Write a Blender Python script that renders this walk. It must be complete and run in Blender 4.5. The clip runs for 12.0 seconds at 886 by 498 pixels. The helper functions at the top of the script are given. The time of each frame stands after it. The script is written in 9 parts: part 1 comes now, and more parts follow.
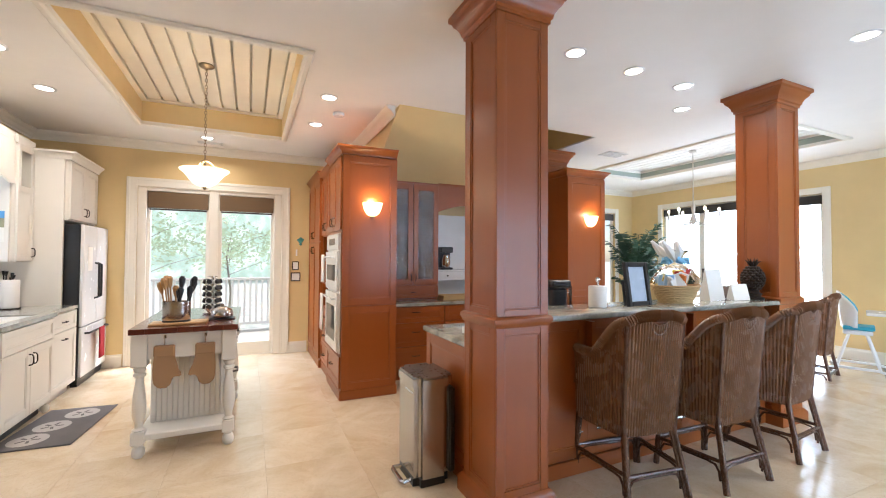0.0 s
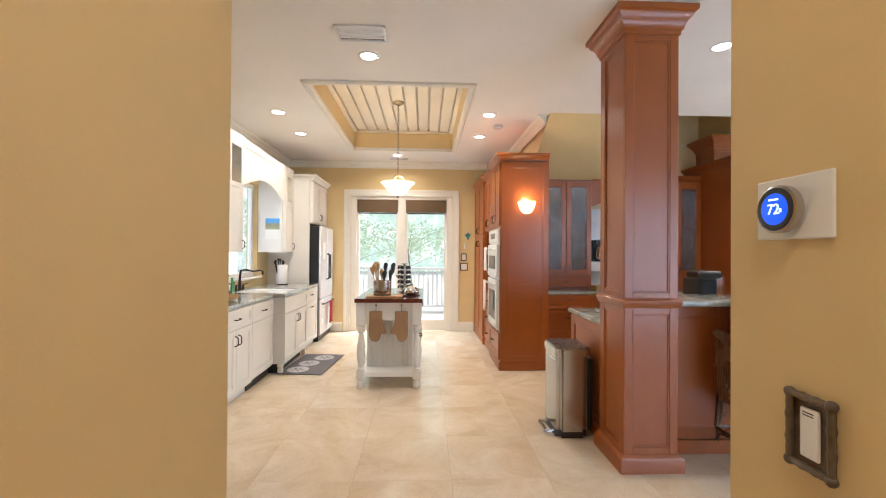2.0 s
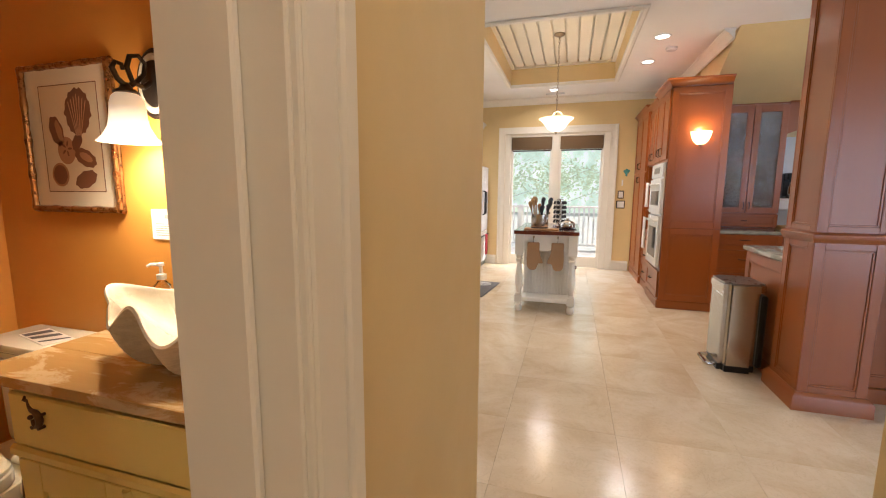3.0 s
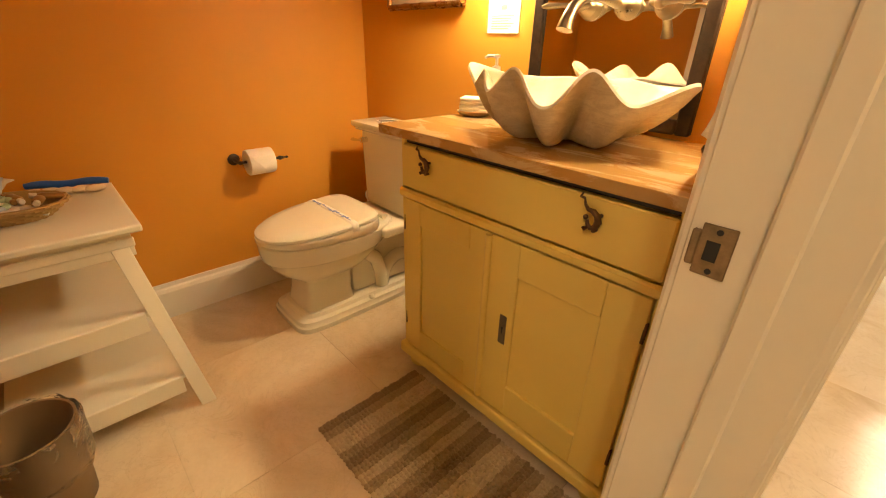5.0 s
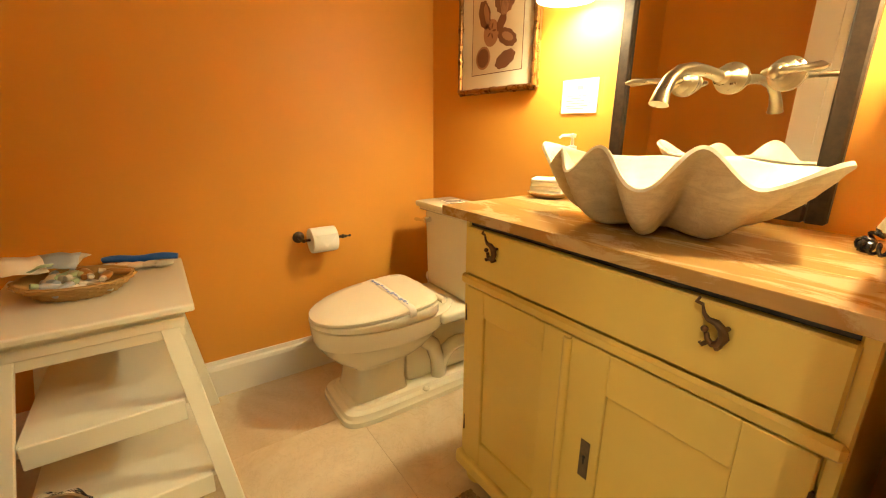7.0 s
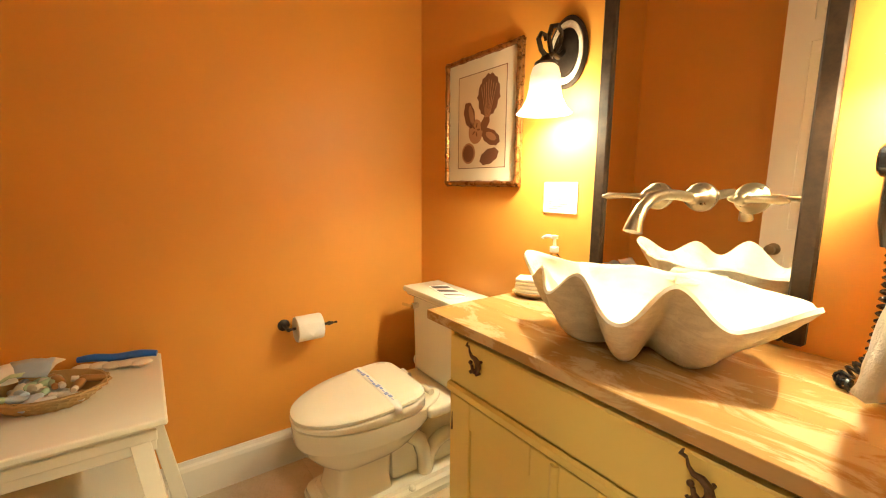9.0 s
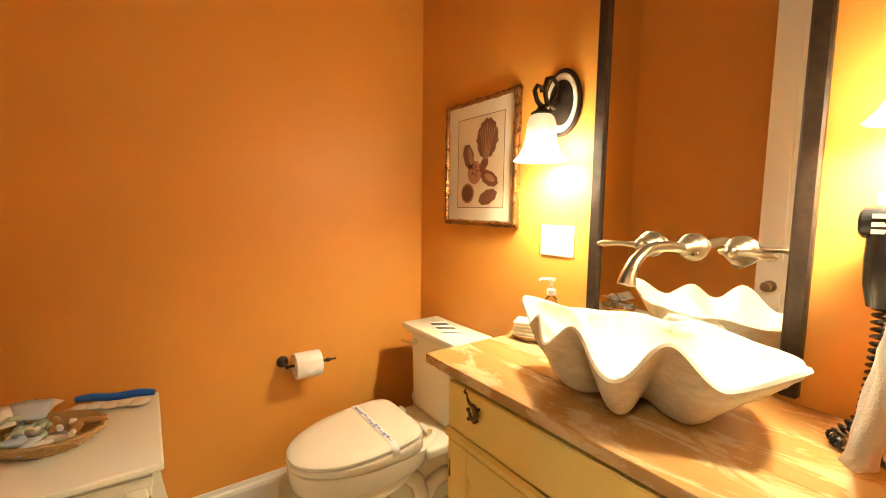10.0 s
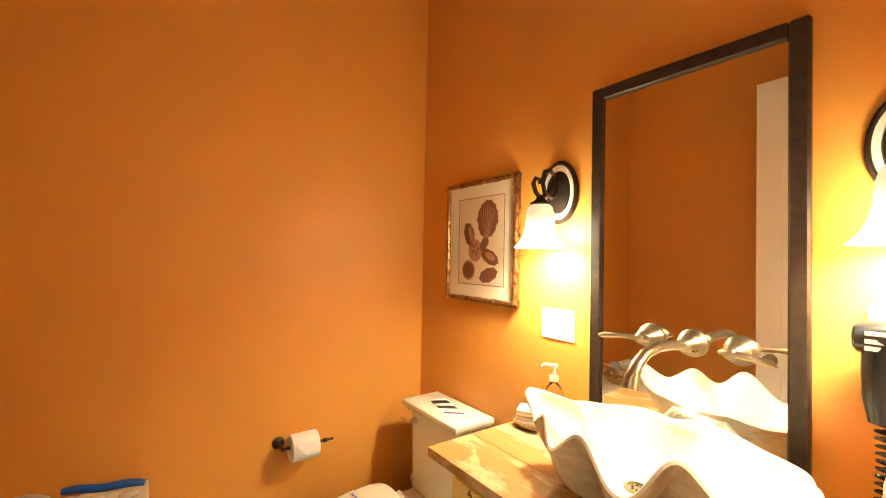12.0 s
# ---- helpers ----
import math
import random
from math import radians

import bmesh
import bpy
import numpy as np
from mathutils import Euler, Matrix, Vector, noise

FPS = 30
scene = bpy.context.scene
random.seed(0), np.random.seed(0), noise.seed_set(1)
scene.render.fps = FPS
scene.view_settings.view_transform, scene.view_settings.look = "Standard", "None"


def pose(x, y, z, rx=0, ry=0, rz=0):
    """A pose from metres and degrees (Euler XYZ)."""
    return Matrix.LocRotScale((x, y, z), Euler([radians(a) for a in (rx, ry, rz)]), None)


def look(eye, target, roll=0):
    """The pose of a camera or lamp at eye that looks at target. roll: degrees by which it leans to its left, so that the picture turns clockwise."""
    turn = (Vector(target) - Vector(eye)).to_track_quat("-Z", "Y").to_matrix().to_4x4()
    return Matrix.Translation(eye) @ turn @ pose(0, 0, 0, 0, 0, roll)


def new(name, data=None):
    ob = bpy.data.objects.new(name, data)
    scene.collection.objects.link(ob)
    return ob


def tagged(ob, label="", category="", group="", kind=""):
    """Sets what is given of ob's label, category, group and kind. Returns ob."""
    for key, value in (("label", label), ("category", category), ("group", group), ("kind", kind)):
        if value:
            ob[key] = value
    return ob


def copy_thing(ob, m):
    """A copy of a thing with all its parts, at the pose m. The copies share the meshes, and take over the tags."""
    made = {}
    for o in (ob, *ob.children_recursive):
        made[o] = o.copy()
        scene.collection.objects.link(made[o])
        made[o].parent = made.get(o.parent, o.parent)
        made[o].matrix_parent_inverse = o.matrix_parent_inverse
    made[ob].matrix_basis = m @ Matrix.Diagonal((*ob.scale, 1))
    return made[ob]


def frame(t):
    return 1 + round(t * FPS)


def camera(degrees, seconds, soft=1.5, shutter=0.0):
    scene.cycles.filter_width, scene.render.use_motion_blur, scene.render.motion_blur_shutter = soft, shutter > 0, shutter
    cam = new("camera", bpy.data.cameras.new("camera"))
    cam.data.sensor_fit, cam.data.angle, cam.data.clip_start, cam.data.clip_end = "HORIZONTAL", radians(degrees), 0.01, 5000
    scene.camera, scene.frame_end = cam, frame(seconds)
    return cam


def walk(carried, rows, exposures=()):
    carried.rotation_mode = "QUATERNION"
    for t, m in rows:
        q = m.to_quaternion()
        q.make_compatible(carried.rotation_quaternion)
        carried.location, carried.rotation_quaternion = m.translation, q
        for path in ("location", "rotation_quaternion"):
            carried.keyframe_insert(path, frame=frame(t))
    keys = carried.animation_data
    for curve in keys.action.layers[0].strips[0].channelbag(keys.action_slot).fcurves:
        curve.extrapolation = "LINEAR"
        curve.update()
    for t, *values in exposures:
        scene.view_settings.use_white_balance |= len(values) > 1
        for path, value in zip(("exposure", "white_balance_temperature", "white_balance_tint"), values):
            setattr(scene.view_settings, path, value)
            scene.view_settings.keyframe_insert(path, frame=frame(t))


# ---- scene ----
cam = camera(93.5, 12.0, 1.1)
PATH = [
    (0, (-0.725, -1.464, 1.441), (0.115, 0.35, 1.487), 0.3),
    (0.5, (-0.714, -1.591, 1.438), (-0.01, 0.282, 1.458), 0.3),
    (0.8, (-0.719, -1.686, 1.429), (-0.105, 0.217, 1.464), 0.7),
    (1, (-0.722, -1.749, 1.431), (-0.183, 0.177, 1.463), 0.4),
    (1.5, (-0.752, -1.938, 1.428), (-0.415, 0.033, 1.456), 0.4),
    (2, (-0.779, -2.144, 1.409), (-0.694, -0.146, 1.424), 0.4),
    (2.5, (-0.831, -2.357, 1.389), (-1.052, -0.372, 1.284), 0.3),
    (3, (-0.901, -2.53, 1.345), (-1.479, -0.635, 1.075), 0.3),
    (3.4, (-0.974, -2.628, 1.323), (-1.8, -0.865, 0.862), 0.7),
    (3.5, (-1.004, -2.646, 1.31), (-1.881, -0.916, 0.822), 0.2),
    (3.7, (-1.036, -2.673, 1.286), (-2.001, -1.018, 0.712), 0.8),
    (5.3, (-1.196, -2.715, 1.105), (-2.554, -1.542, 0.223), 0.5),
    (5.5, (-1.214, -2.696, 1.088), (-2.626, -1.553, 0.252), 0.4),
    (6, (-1.247, -2.675, 1.078), (-2.759, -1.581, 0.361), 0.2),
    (6.5, (-1.276, -2.655, 1.093), (-2.836, -1.573, 0.464), 0.3),
    (7, (-1.292, -2.621, 1.121), (-2.876, -1.533, 0.568), 0.3),
    (7.5, (-1.301, -2.602, 1.161), (-2.895, -1.499, 0.671), 0.4),
    (7.7, (-1.305, -2.603, 1.185), (-2.894, -1.484, 0.716), 0.4),
    (9.5, (-1.3, -2.584, 1.297), (-2.919, -1.435, 1.05), 0.6),
    (10, (-1.288, -2.596, 1.335), (-2.908, -1.44, 1.141), 0.8),
    (10.5, (-1.284, -2.604, 1.371), (-2.91, -1.447, 1.235), 0.8),
    (11, (-1.279, -2.616, 1.393), (-2.906, -1.455, 1.316), 0.9),
    (11.5, (-1.279, -2.618, 1.425), (-2.908, -1.457, 1.408), 1.0),
    (12, (-1.282, -2.626, 1.458), (-2.904, -1.456, 1.498), 1.1),
]
walk(cam, [(t, look(eye, target, roll)) for t, eye, target, roll in PATH],
     exposures=[(0, 0.10, 5900, 13), (2.0, 0.14, 5900, 12), (2.6, 0.08, 6000, 12), (3.4, -0.18, 6500, 18), (3.8, -0.08, 7000, 17), (5.4, 0.56, 9200, 13), (6.2, 0.70, 8600, 5), (7.5, 0.84, 7200, -7), (9.4, 0.88, 6700, 0), (12, 0.90, 6600, 5)])

# ---- light ----
world = bpy.data.worlds.new("sky")
scene.world = world
world.use_nodes = True
wn = world.node_tree
sky = wn.nodes.new("ShaderNodeTexSky")
sky.sky_type, sky.sun_disc, sky.sun_elevation, sky.sun_rotation = "NISHITA", False, radians(62), radians(59)
bg = wn.nodes["Background"]
bg.inputs["Strength"].default_value = 0.15
wn.links.new(sky.outputs[0], bg.inputs["Color"])


def lamp(name, kind, m, power, colour, **more):
    data = bpy.data.lights.new(name, kind)
    data.energy, data.color = power, colour
    if "size" in more:
        data.shape, data.size, data.size_y = more.get("shape", "RECTANGLE"), more["size"], more.get("size_y", more["size"])
    if "radius" in more:
        data.shadow_soft_size = more["radius"]
    if "angle" in more:
        data.angle = more["angle"]
    if "spread" in more:
        data.spread = more["spread"]
    ob = new(name, data)
    ob.matrix_world = m
    return ob


WARM, DAY = (1.0, 0.72, 0.42), (0.74, 0.87, 1.0)
lamp("sun", "SUN", look((10, 6, 22), (0, 0, 0)), 5.0, (1.0, 0.95, 0.87), angle=radians(0.5))
# sky light in the glazed openings
lamp("door_daylight", "AREA", look((-1.2, 5.75, 2.62), (-1.2, 3.4, 0.0)), 95, DAY, size=1.75, size_y=0.3)
lamp("east_daylight", "AREA", look((7.52, 3.84, 1.61), (0, 3.84, 1.6)), 72, DAY, size=1.62, size_y=1.8)
lamp("east_door_daylight", "AREA", look((7.52, 2.28, 1.25), (0, 2.28, 1.24)), 55, DAY, size=0.75, size_y=2.4)
for gx in (2.95, 5.65):
    lamp("south_daylight", "AREA", look((gx, -3.2, 1.35), (gx, 0, 1.34)), 72, (0.62, 0.80, 1.0), size=2.1, size_y=2.1)
lamp("sink_daylight", "AREA", look((-3.40, 3.1, 1.70), (0, 3.1, 1.69)), 16, DAY, size=1.36, size_y=1.26)
# the last two, in the passage, are unseen fill lamps added to brighten it
CANS_AND_FILL = [(-2.47, 3.55), (-2.47, 2.69), (-0.05, 2.64), (-0.05, 3.54), (-1.25, 1.25), (1.48, 0.94), (2.13, 0.97), (2.78, 1.0), (3.3, 1.38), (3.12, -0.11), (-1.25, 4.72), (-0.65, -2.25), (-0.65, -3.7)]
for cx, cy in CANS_AND_FILL:
    lamp("can_and_fill_light", "AREA", look((cx, cy, 2.985), (cx, cy, 0)), 11 if cy < -3 else 10 if cy < -2 else 6 if cx > 1 else 10, (1.0, 0.90, 0.77), size=0.12, shape="DISK", spread=radians(150))
# the two glass bells in the washroom, the pendant bowl and the two wall bowls
BELLS = [(-2.245, -1.523, 1.55), (-1.393, -1.523, 1.55)]
for bx, by, bz in BELLS:
    lamp("bell_bulb", "POINT", pose(bx, by, bz), 3.4, (1.0, 0.86, 0.62), radius=0.035)
    down = lamp("bell_mouth", "SPOT", look((bx, by, bz - 0.03), (bx, by, 0)), 25, (1.0, 0.86, 0.62), radius=0.04)
    down.data.spot_size, down.data.spot_blend = radians(160), 0.9
lamp("pendant_bulb", "POINT", pose(-1.125, 3.05, 2.29), 12, WARM, radius=0.05)
for sx, sy in ((0.43, 2.72), (3.43, 2.72)):
    lamp("wall_bowl_bulb", "POINT", pose(sx, sy, 2.04), 3.5, WARM, radius=0.03)
lamp("cabinet_bulb", "POINT", pose(-3.0, 1.2, 2.25), 2.0, WARM, radius=0.03)


# ---- materials ----
def nodes(name):
    m = bpy.data.materials.new(name)
    m.use_nodes = True
    return m, m.node_tree, m.node_tree.nodes["Principled BSDF"]


def link(nt, a, b):
    nt.links.new(a, b)


def coords(nt, scale, which="Object"):
    tc = nt.nodes.new("ShaderNodeTexCoord")
    mp = nt.nodes.new("ShaderNodeMapping")
    mp.inputs["Scale"].default_value = scale if hasattr(scale, "__len__") else (scale,) * 3
    link(nt, tc.outputs[which], mp.inputs["Vector"])
    return mp.outputs[0]


def noise_tex(nt, vec, scale, detail=4, rough=0.55, warp=0.0):
    n = nt.nodes.new("ShaderNodeTexNoise")
    n.inputs["Scale"].default_value, n.inputs["Detail"].default_value = scale, detail
    n.inputs["Roughness"].default_value, n.inputs["Distortion"].default_value = rough, warp
    link(nt, vec, n.inputs["Vector"])
    return n.outputs["Fac"]


def ramp(nt, fac, stops):
    r = nt.nodes.new("ShaderNodeValToRGB")
    el = r.color_ramp.elements
    while len(el) < len(stops):
        el.new(0.5)
    for e, (p, c) in zip(el, stops):
        e.position, e.color = p, (*c, 1)
    link(nt, fac, r.inputs[0])
    return r.outputs[0]


def mix(nt, fac, a, b, how="MIX"):
    n = nt.nodes.new("ShaderNodeMix")
    n.data_type, n.blend_type = "RGBA", how
    for sock, v in ((n.inputs[0], fac), (n.inputs[6], a), (n.inputs[7], b)):
        if hasattr(v, "is_linked"):
            link(nt, v, sock)
        elif hasattr(v, "__len__"):
            sock.default_value = (*v, 1)
        else:
            sock.default_value = v
    return n.outputs[2]


def bump(nt, bs, height, strength, dist=0.002):
    b = nt.nodes.new("ShaderNodeBump")
    b.inputs["Strength"].default_value, b.inputs["Distance"].default_value = strength, dist
    link(nt, height, b.inputs["Height"])
    link(nt, b.outputs[0], bs.inputs["Normal"])


def tint(c, k):
    return tuple(min(1, v * k) for v in c)


def paint(name, c, rough=0.5, vary=0.05, grain=260, relief=0.08, wear=None, wear_at=0.68):
    m, nt, bs = nodes(name)
    v = coords(nt, 1)
    col = ramp(nt, noise_tex(nt, v, 2.2, 5), [(0.3, tint(c, 1 - vary)), (0.7, tint(c, 1 + vary))])
    fine = noise_tex(nt, v, grain, 2)
    if wear:
        spots = ramp(nt, noise_tex(nt, v, 14, 6, 0.7), [(wear_at, (0, 0, 0)), (wear_at + 0.05, (1, 1, 1))])
        col = mix(nt, spots, col, wear)
    link(nt, col, bs.inputs["Base Color"])
    rr = ramp(nt, noise_tex(nt, v, 9, 4), [(0.3, (rough * 0.9,) * 3), (0.7, (min(1, rough * 1.12),) * 3)])
    link(nt, rr, bs.inputs["Roughness"])
    bump(nt, bs, fine, relief)
    return m


def wood(name, dark, light, rough=0.35, along="z", scale=1.0, coat=0.0, relief=0.12, grain=0.22):
    m, nt, bs = nodes(name)
    s = {"x": (0.8, 11, 11), "y": (11, 0.8, 11), "z": (11, 11, 0.8)}[along]
    v = coords(nt, tuple(k * scale for k in s))
    big = noise_tex(nt, v, 1.6, 5, 0.6, 0.6)
    fine = noise_tex(nt, v, 14, 3, 0.6)
    col = ramp(nt, big, [(0.28, dark), (0.72, light)])
    col = mix(nt, grain, col, ramp(nt, fine, [(0.35, tint(dark, 0.8)), (0.65, tint(light, 1.05))]))
    oi = nt.nodes.new("ShaderNodeObjectInfo")
    col = mix(nt, 0.10, col, ramp(nt, oi.outputs["Random"], [(0, tint(dark, 0.6)), (1, tint(light, 1.3))]))
    link(nt, col, bs.inputs["Base Color"])
    link(nt, ramp(nt, fine, [(0.3, (rough * (1 - 0.7 * grain),) * 3), (0.7, (rough * (1 + 0.9 * grain),) * 3)]), bs.inputs["Roughness"])
    bs.inputs["Coat Weight"].default_value, bs.inputs["Coat Roughness"].default_value = coat, 0.2
    bump(nt, bs, fine, relief, 0.0015)
    return m


def metal(name, c, rough=0.3, vary=0.1, metallic=1.0, brushed=None):
    m, nt, bs = nodes(name)
    v = coords(nt, brushed or (1, 1, 1))
    f = noise_tex(nt, v, 40, 4, 0.65)
    link(nt, ramp(nt, f, [(0.3, tint(c, 1 - vary)), (0.7, tint(c, 1 + vary))]), bs.inputs["Base Color"])
    link(nt, ramp(nt, f, [(0.3, (rough * 0.8,) * 3), (0.7, (rough * 1.25,) * 3)]), bs.inputs["Roughness"])
    bs.inputs["Metallic"].default_value = metallic
    return m


def glow(name, c, strength, rough=0.4, base=(0.9, 0.85, 0.75)):
    m, nt, bs = nodes(name)
    bs.inputs["Base Color"].default_value = (*base, 1)
    bs.inputs["Roughness"].default_value = rough
    bs.inputs["Emission Color"].default_value = (*c, 1)
    bs.inputs["Emission Strength"].default_value = strength
    return m


def glass(name, c=(1, 1, 1), rough=0.0, ior=1.45, rippled=0.0, rscale=30):
    m, nt, bs = nodes(name)
    bs.inputs["Base Color"].default_value = (*c, 1)
    bs.inputs["Transmission Weight"].default_value = 1
    bs.inputs["Roughness"].default_value, bs.inputs["IOR"].default_value = rough, ior
    if rippled:
        bump(nt, bs, noise_tex(nt, coords(nt, 1), rscale, 3, 0.5, 0.5), rippled, 0.01)
    return m


def stone(name, stops, scale=3, rough=0.25, veins=None, relief=0.05, random=0.0, coat=0.0, fleck=0.14):
    m, nt, bs = nodes(name)
    v = coords(nt, 1, "Object")
    if random:
        oi = nt.nodes.new("ShaderNodeObjectInfo")
        add = nt.nodes.new("ShaderNodeVectorMath")
        comb = nt.nodes.new("ShaderNodeMath")
        comb.operation = "MULTIPLY"
        comb.inputs[1].default_value = 37.0
        link(nt, oi.outputs["Random"], comb.inputs[0])
        link(nt, v, add.inputs[0])
        link(nt, comb.outputs[0], add.inputs[1])
        v = add.outputs[0]
    big = noise_tex(nt, v, scale, 7, 0.62, 1.1)
    col = ramp(nt, big, stops)
    if veins:
        w = ramp(nt, noise_tex(nt, v, scale * 2.3, 9, 0.7, 2.2), [(0.485, (0, 0, 0)), (0.5, (0.7, 0.7, 0.7)), (0.515, (0, 0, 0))])
        col = mix(nt, w, col, mix(nt, 0.55, col, veins))
    speck = noise_tex(nt, v, scale * 40, 3)
    col = mix(nt, fleck, col, ramp(nt, speck, [(0.35, tint(stops[0][1], 0.7)), (0.65, tint(stops[-1][1], 1.15))]))
    if random:
        col = mix(nt, random, col, ramp(nt, oi.outputs["Random"], [(0, tint(stops[0][1], 0.8)), (1, tint(stops[-1][1], 1.1))]))
    link(nt, col, bs.inputs["Base Color"])
    link(nt, ramp(nt, big, [(0.3, (rough * 0.75,) * 3), (0.7, (rough * 1.3,) * 3)]), bs.inputs["Roughness"])
    bs.inputs["Coat Weight"].default_value, bs.inputs["Coat Roughness"].default_value = coat, 0.16
    bump(nt, bs, speck, relief)
    return m


M_YELLOW = paint("yellow_wall_paint", (0.70, 0.53, 0.26), 0.55, 0.04, 300, 0.15)
M_ORANGE = paint("orange_wall_paint", (0.70, 0.312, 0.057), 0.50, 0.03, 300, 0.10)
M_ORANGE.node_tree.nodes["Principled BSDF"].inputs["Specular IOR Level"].default_value = 0.6
M_CEIL = paint("white_ceiling_paint", (0.82, 0.79, 0.74), 0.7, 0.02, 200, 0.12)
M_TRIM = paint("white_gloss_trim", (0.80, 0.76, 0.67), 0.35, 0.03, 200, 0.04)
M_CREAM = paint("cream_cabinet_paint", (0.77, 0.73, 0.65), 0.38, 0.03, 200, 0.05)
M_TRAVERTINE = stone("travertine_tile", [(0.30, (0.60, 0.45, 0.28)), (0.46, (0.69, 0.55, 0.375)), (0.68, (0.77, 0.65, 0.48))], 2.1, 0.20, (0.50, 0.37, 0.24), 0.01, 0.03, 0.4, 0.05)
M_GROUT = paint("sand_grout", (0.64, 0.52, 0.36), 0.8, 0.08)
M_CHERRY = wood("cherry_wood", (0.285, 0.070, 0.0085), (0.310, 0.079, 0.0100), 0.33, "z", 0.6, 0.14, 0.0, 0.02)
M_CHERRYX = wood("cherry_wood_across", (0.285, 0.070, 0.0085), (0.310, 0.079, 0.0100), 0.33, "x", 0.6, 0.14, 0.0, 0.02)
M_CHERRYY = wood("cherry_wood_along", (0.285, 0.070, 0.0085), (0.310, 0.079, 0.0100), 0.33, "y", 0.6, 0.14, 0.0, 0.02)
M_GRANITE = stone("green_grey_granite", [(0.3, (0.10, 0.11, 0.09)), (0.48, (0.30, 0.30, 0.26)), (0.62, (0.42, 0.40, 0.34)), (0.78, (0.55, 0.50, 0.42))], 5, 0.12, (0.12, 0.10, 0.07), 0.02, 0, 0.4)
M_STEEL = metal("brushed_steel", (0.50, 0.475, 0.45), 0.22, 0.08, 1.0, (60, 60, 1))
M_CHROME = metal("chrome", (0.75, 0.74, 0.72), 0.12, 0.04)
M_IRON = metal("dark_bronze", (0.045, 0.032, 0.024), 0.42, 0.3, 0.7)
M_BRASS = metal("aged_nickel_brass", (0.31, 0.245, 0.16), 0.32, 0.03)
M_BLACK = paint("black_plastic", (0.012, 0.012, 0.013), 0.35, 0.2, 200, 0.05)
M_WHITE = paint("white_enamel", (0.80, 0.80, 0.79), 0.25, 0.02, 200, 0.02)
M_GLASS = glass("window_glass")
M_MIRROR = metal("mirror_silver", (0.86, 0.86, 0.85), 0.01, 0.0)


# ---- mesh helpers ----
ORG = {}


def thing(name, at=(0, 0, 0), label="", category="", group="", kind=""):
    ob = new(name)
    ob.empty_display_size = 0.1
    ob.location = at
    ORG[ob] = Vector(at)
    return tagged(ob, label, category, group, kind)


def local(name, label="", category="", group=""):
    return thing(name, (0, 0, 0), label, category, group)


def part(name, bm, mat, parent=None, label="", smooth=False, category="", kind="", group=""):
    me = bpy.data.meshes.new(name)
    if parent is not None:
        bmesh.ops.translate(bm, verts=bm.verts, vec=-ORG[parent])
    bmesh.ops.recalc_face_normals(bm, faces=bm.faces)
    for f in bm.faces:
        f.smooth = smooth
    bm.to_mesh(me)
    bm.free()
    if smooth:
        me.set_sharp_from_angle(angle=radians(38))
    me.materials.append(mat)
    ob = new(name, me)
    if parent is not None:
        ob.parent = parent
        ORG[ob] = ORG[parent]
    else:
        ORG[ob] = Vector((0, 0, 0))
    return tagged(ob, label, category, group, kind)


def setting(name, bm, mat, label, category):
    return part(name, bm, mat, None, label, category=category, kind="structure")


def box(bm, x0, x1, y0, y1, z0, z1, bev=0.0, seg=1, m=None):
    vs = bmesh.ops.create_cube(bm, size=1, matrix=Matrix.LocRotScale(((x0 + x1) / 2, (y0 + y1) / 2, (z0 + z1) / 2), None, (x1 - x0, y1 - y0, z1 - z0)))["verts"]
    if bev:
        es = list({e for v in vs for e in v.link_edges})
        vs = list({v for f in bmesh.ops.bevel(bm, geom=es, offset=bev, segments=seg, profile=0.5, affect="EDGES")["faces"] for v in f.verts} | {v for v in vs if v.is_valid})
    if m is not None:
        bmesh.ops.transform(bm, matrix=m, verts=vs)
    return vs


def bx(*a, **k):
    bm = bmesh.new()
    box(bm, *a, **k)
    return bm


def cyl(bm, p0, p1, r0, r1=None, seg=16, caps=True):
    p0, p1 = Vector(p0), Vector(p1)
    d = p1 - p0
    m = Matrix.Translation((p0 + p1) / 2) @ d.to_track_quat("Z", "Y").to_matrix().to_4x4()
    return bmesh.ops.create_cone(bm, cap_ends=caps, segments=seg, radius1=r0, radius2=r0 if r1 is None else r1, depth=d.length, matrix=m)["verts"]


def ball(bm, c, r, s=(1, 1, 1), u=14, v=9):
    return bmesh.ops.create_uvsphere(bm, u_segments=u, v_segments=v, radius=r, matrix=Matrix.LocRotScale(c, None, s))["verts"]


def lathe(bm, prof, m=None, seg=24, squash=None):
    rings = []
    for r, z in prof:
        ring = []
        for i in range(seg):
            a = 2 * math.pi * i / seg
            co = Vector((r * math.cos(a), r * math.sin(a), z))
            if squash:
                co = squash(co, a, z)
            ring.append(bm.verts.new(m @ co if m is not None else co))
        rings.append(ring)
    for a, b in zip(rings, rings[1:]):
        for i in range(seg):
            bm.faces.new((a[i], a[(i + 1) % seg], b[(i + 1) % seg], b[i]))
    if prof[0][0] > 1e-4:
        bm.faces.new(list(reversed(rings[0])))
    if prof[-1][0] > 1e-4:
        bm.faces.new(rings[-1])
    return rings


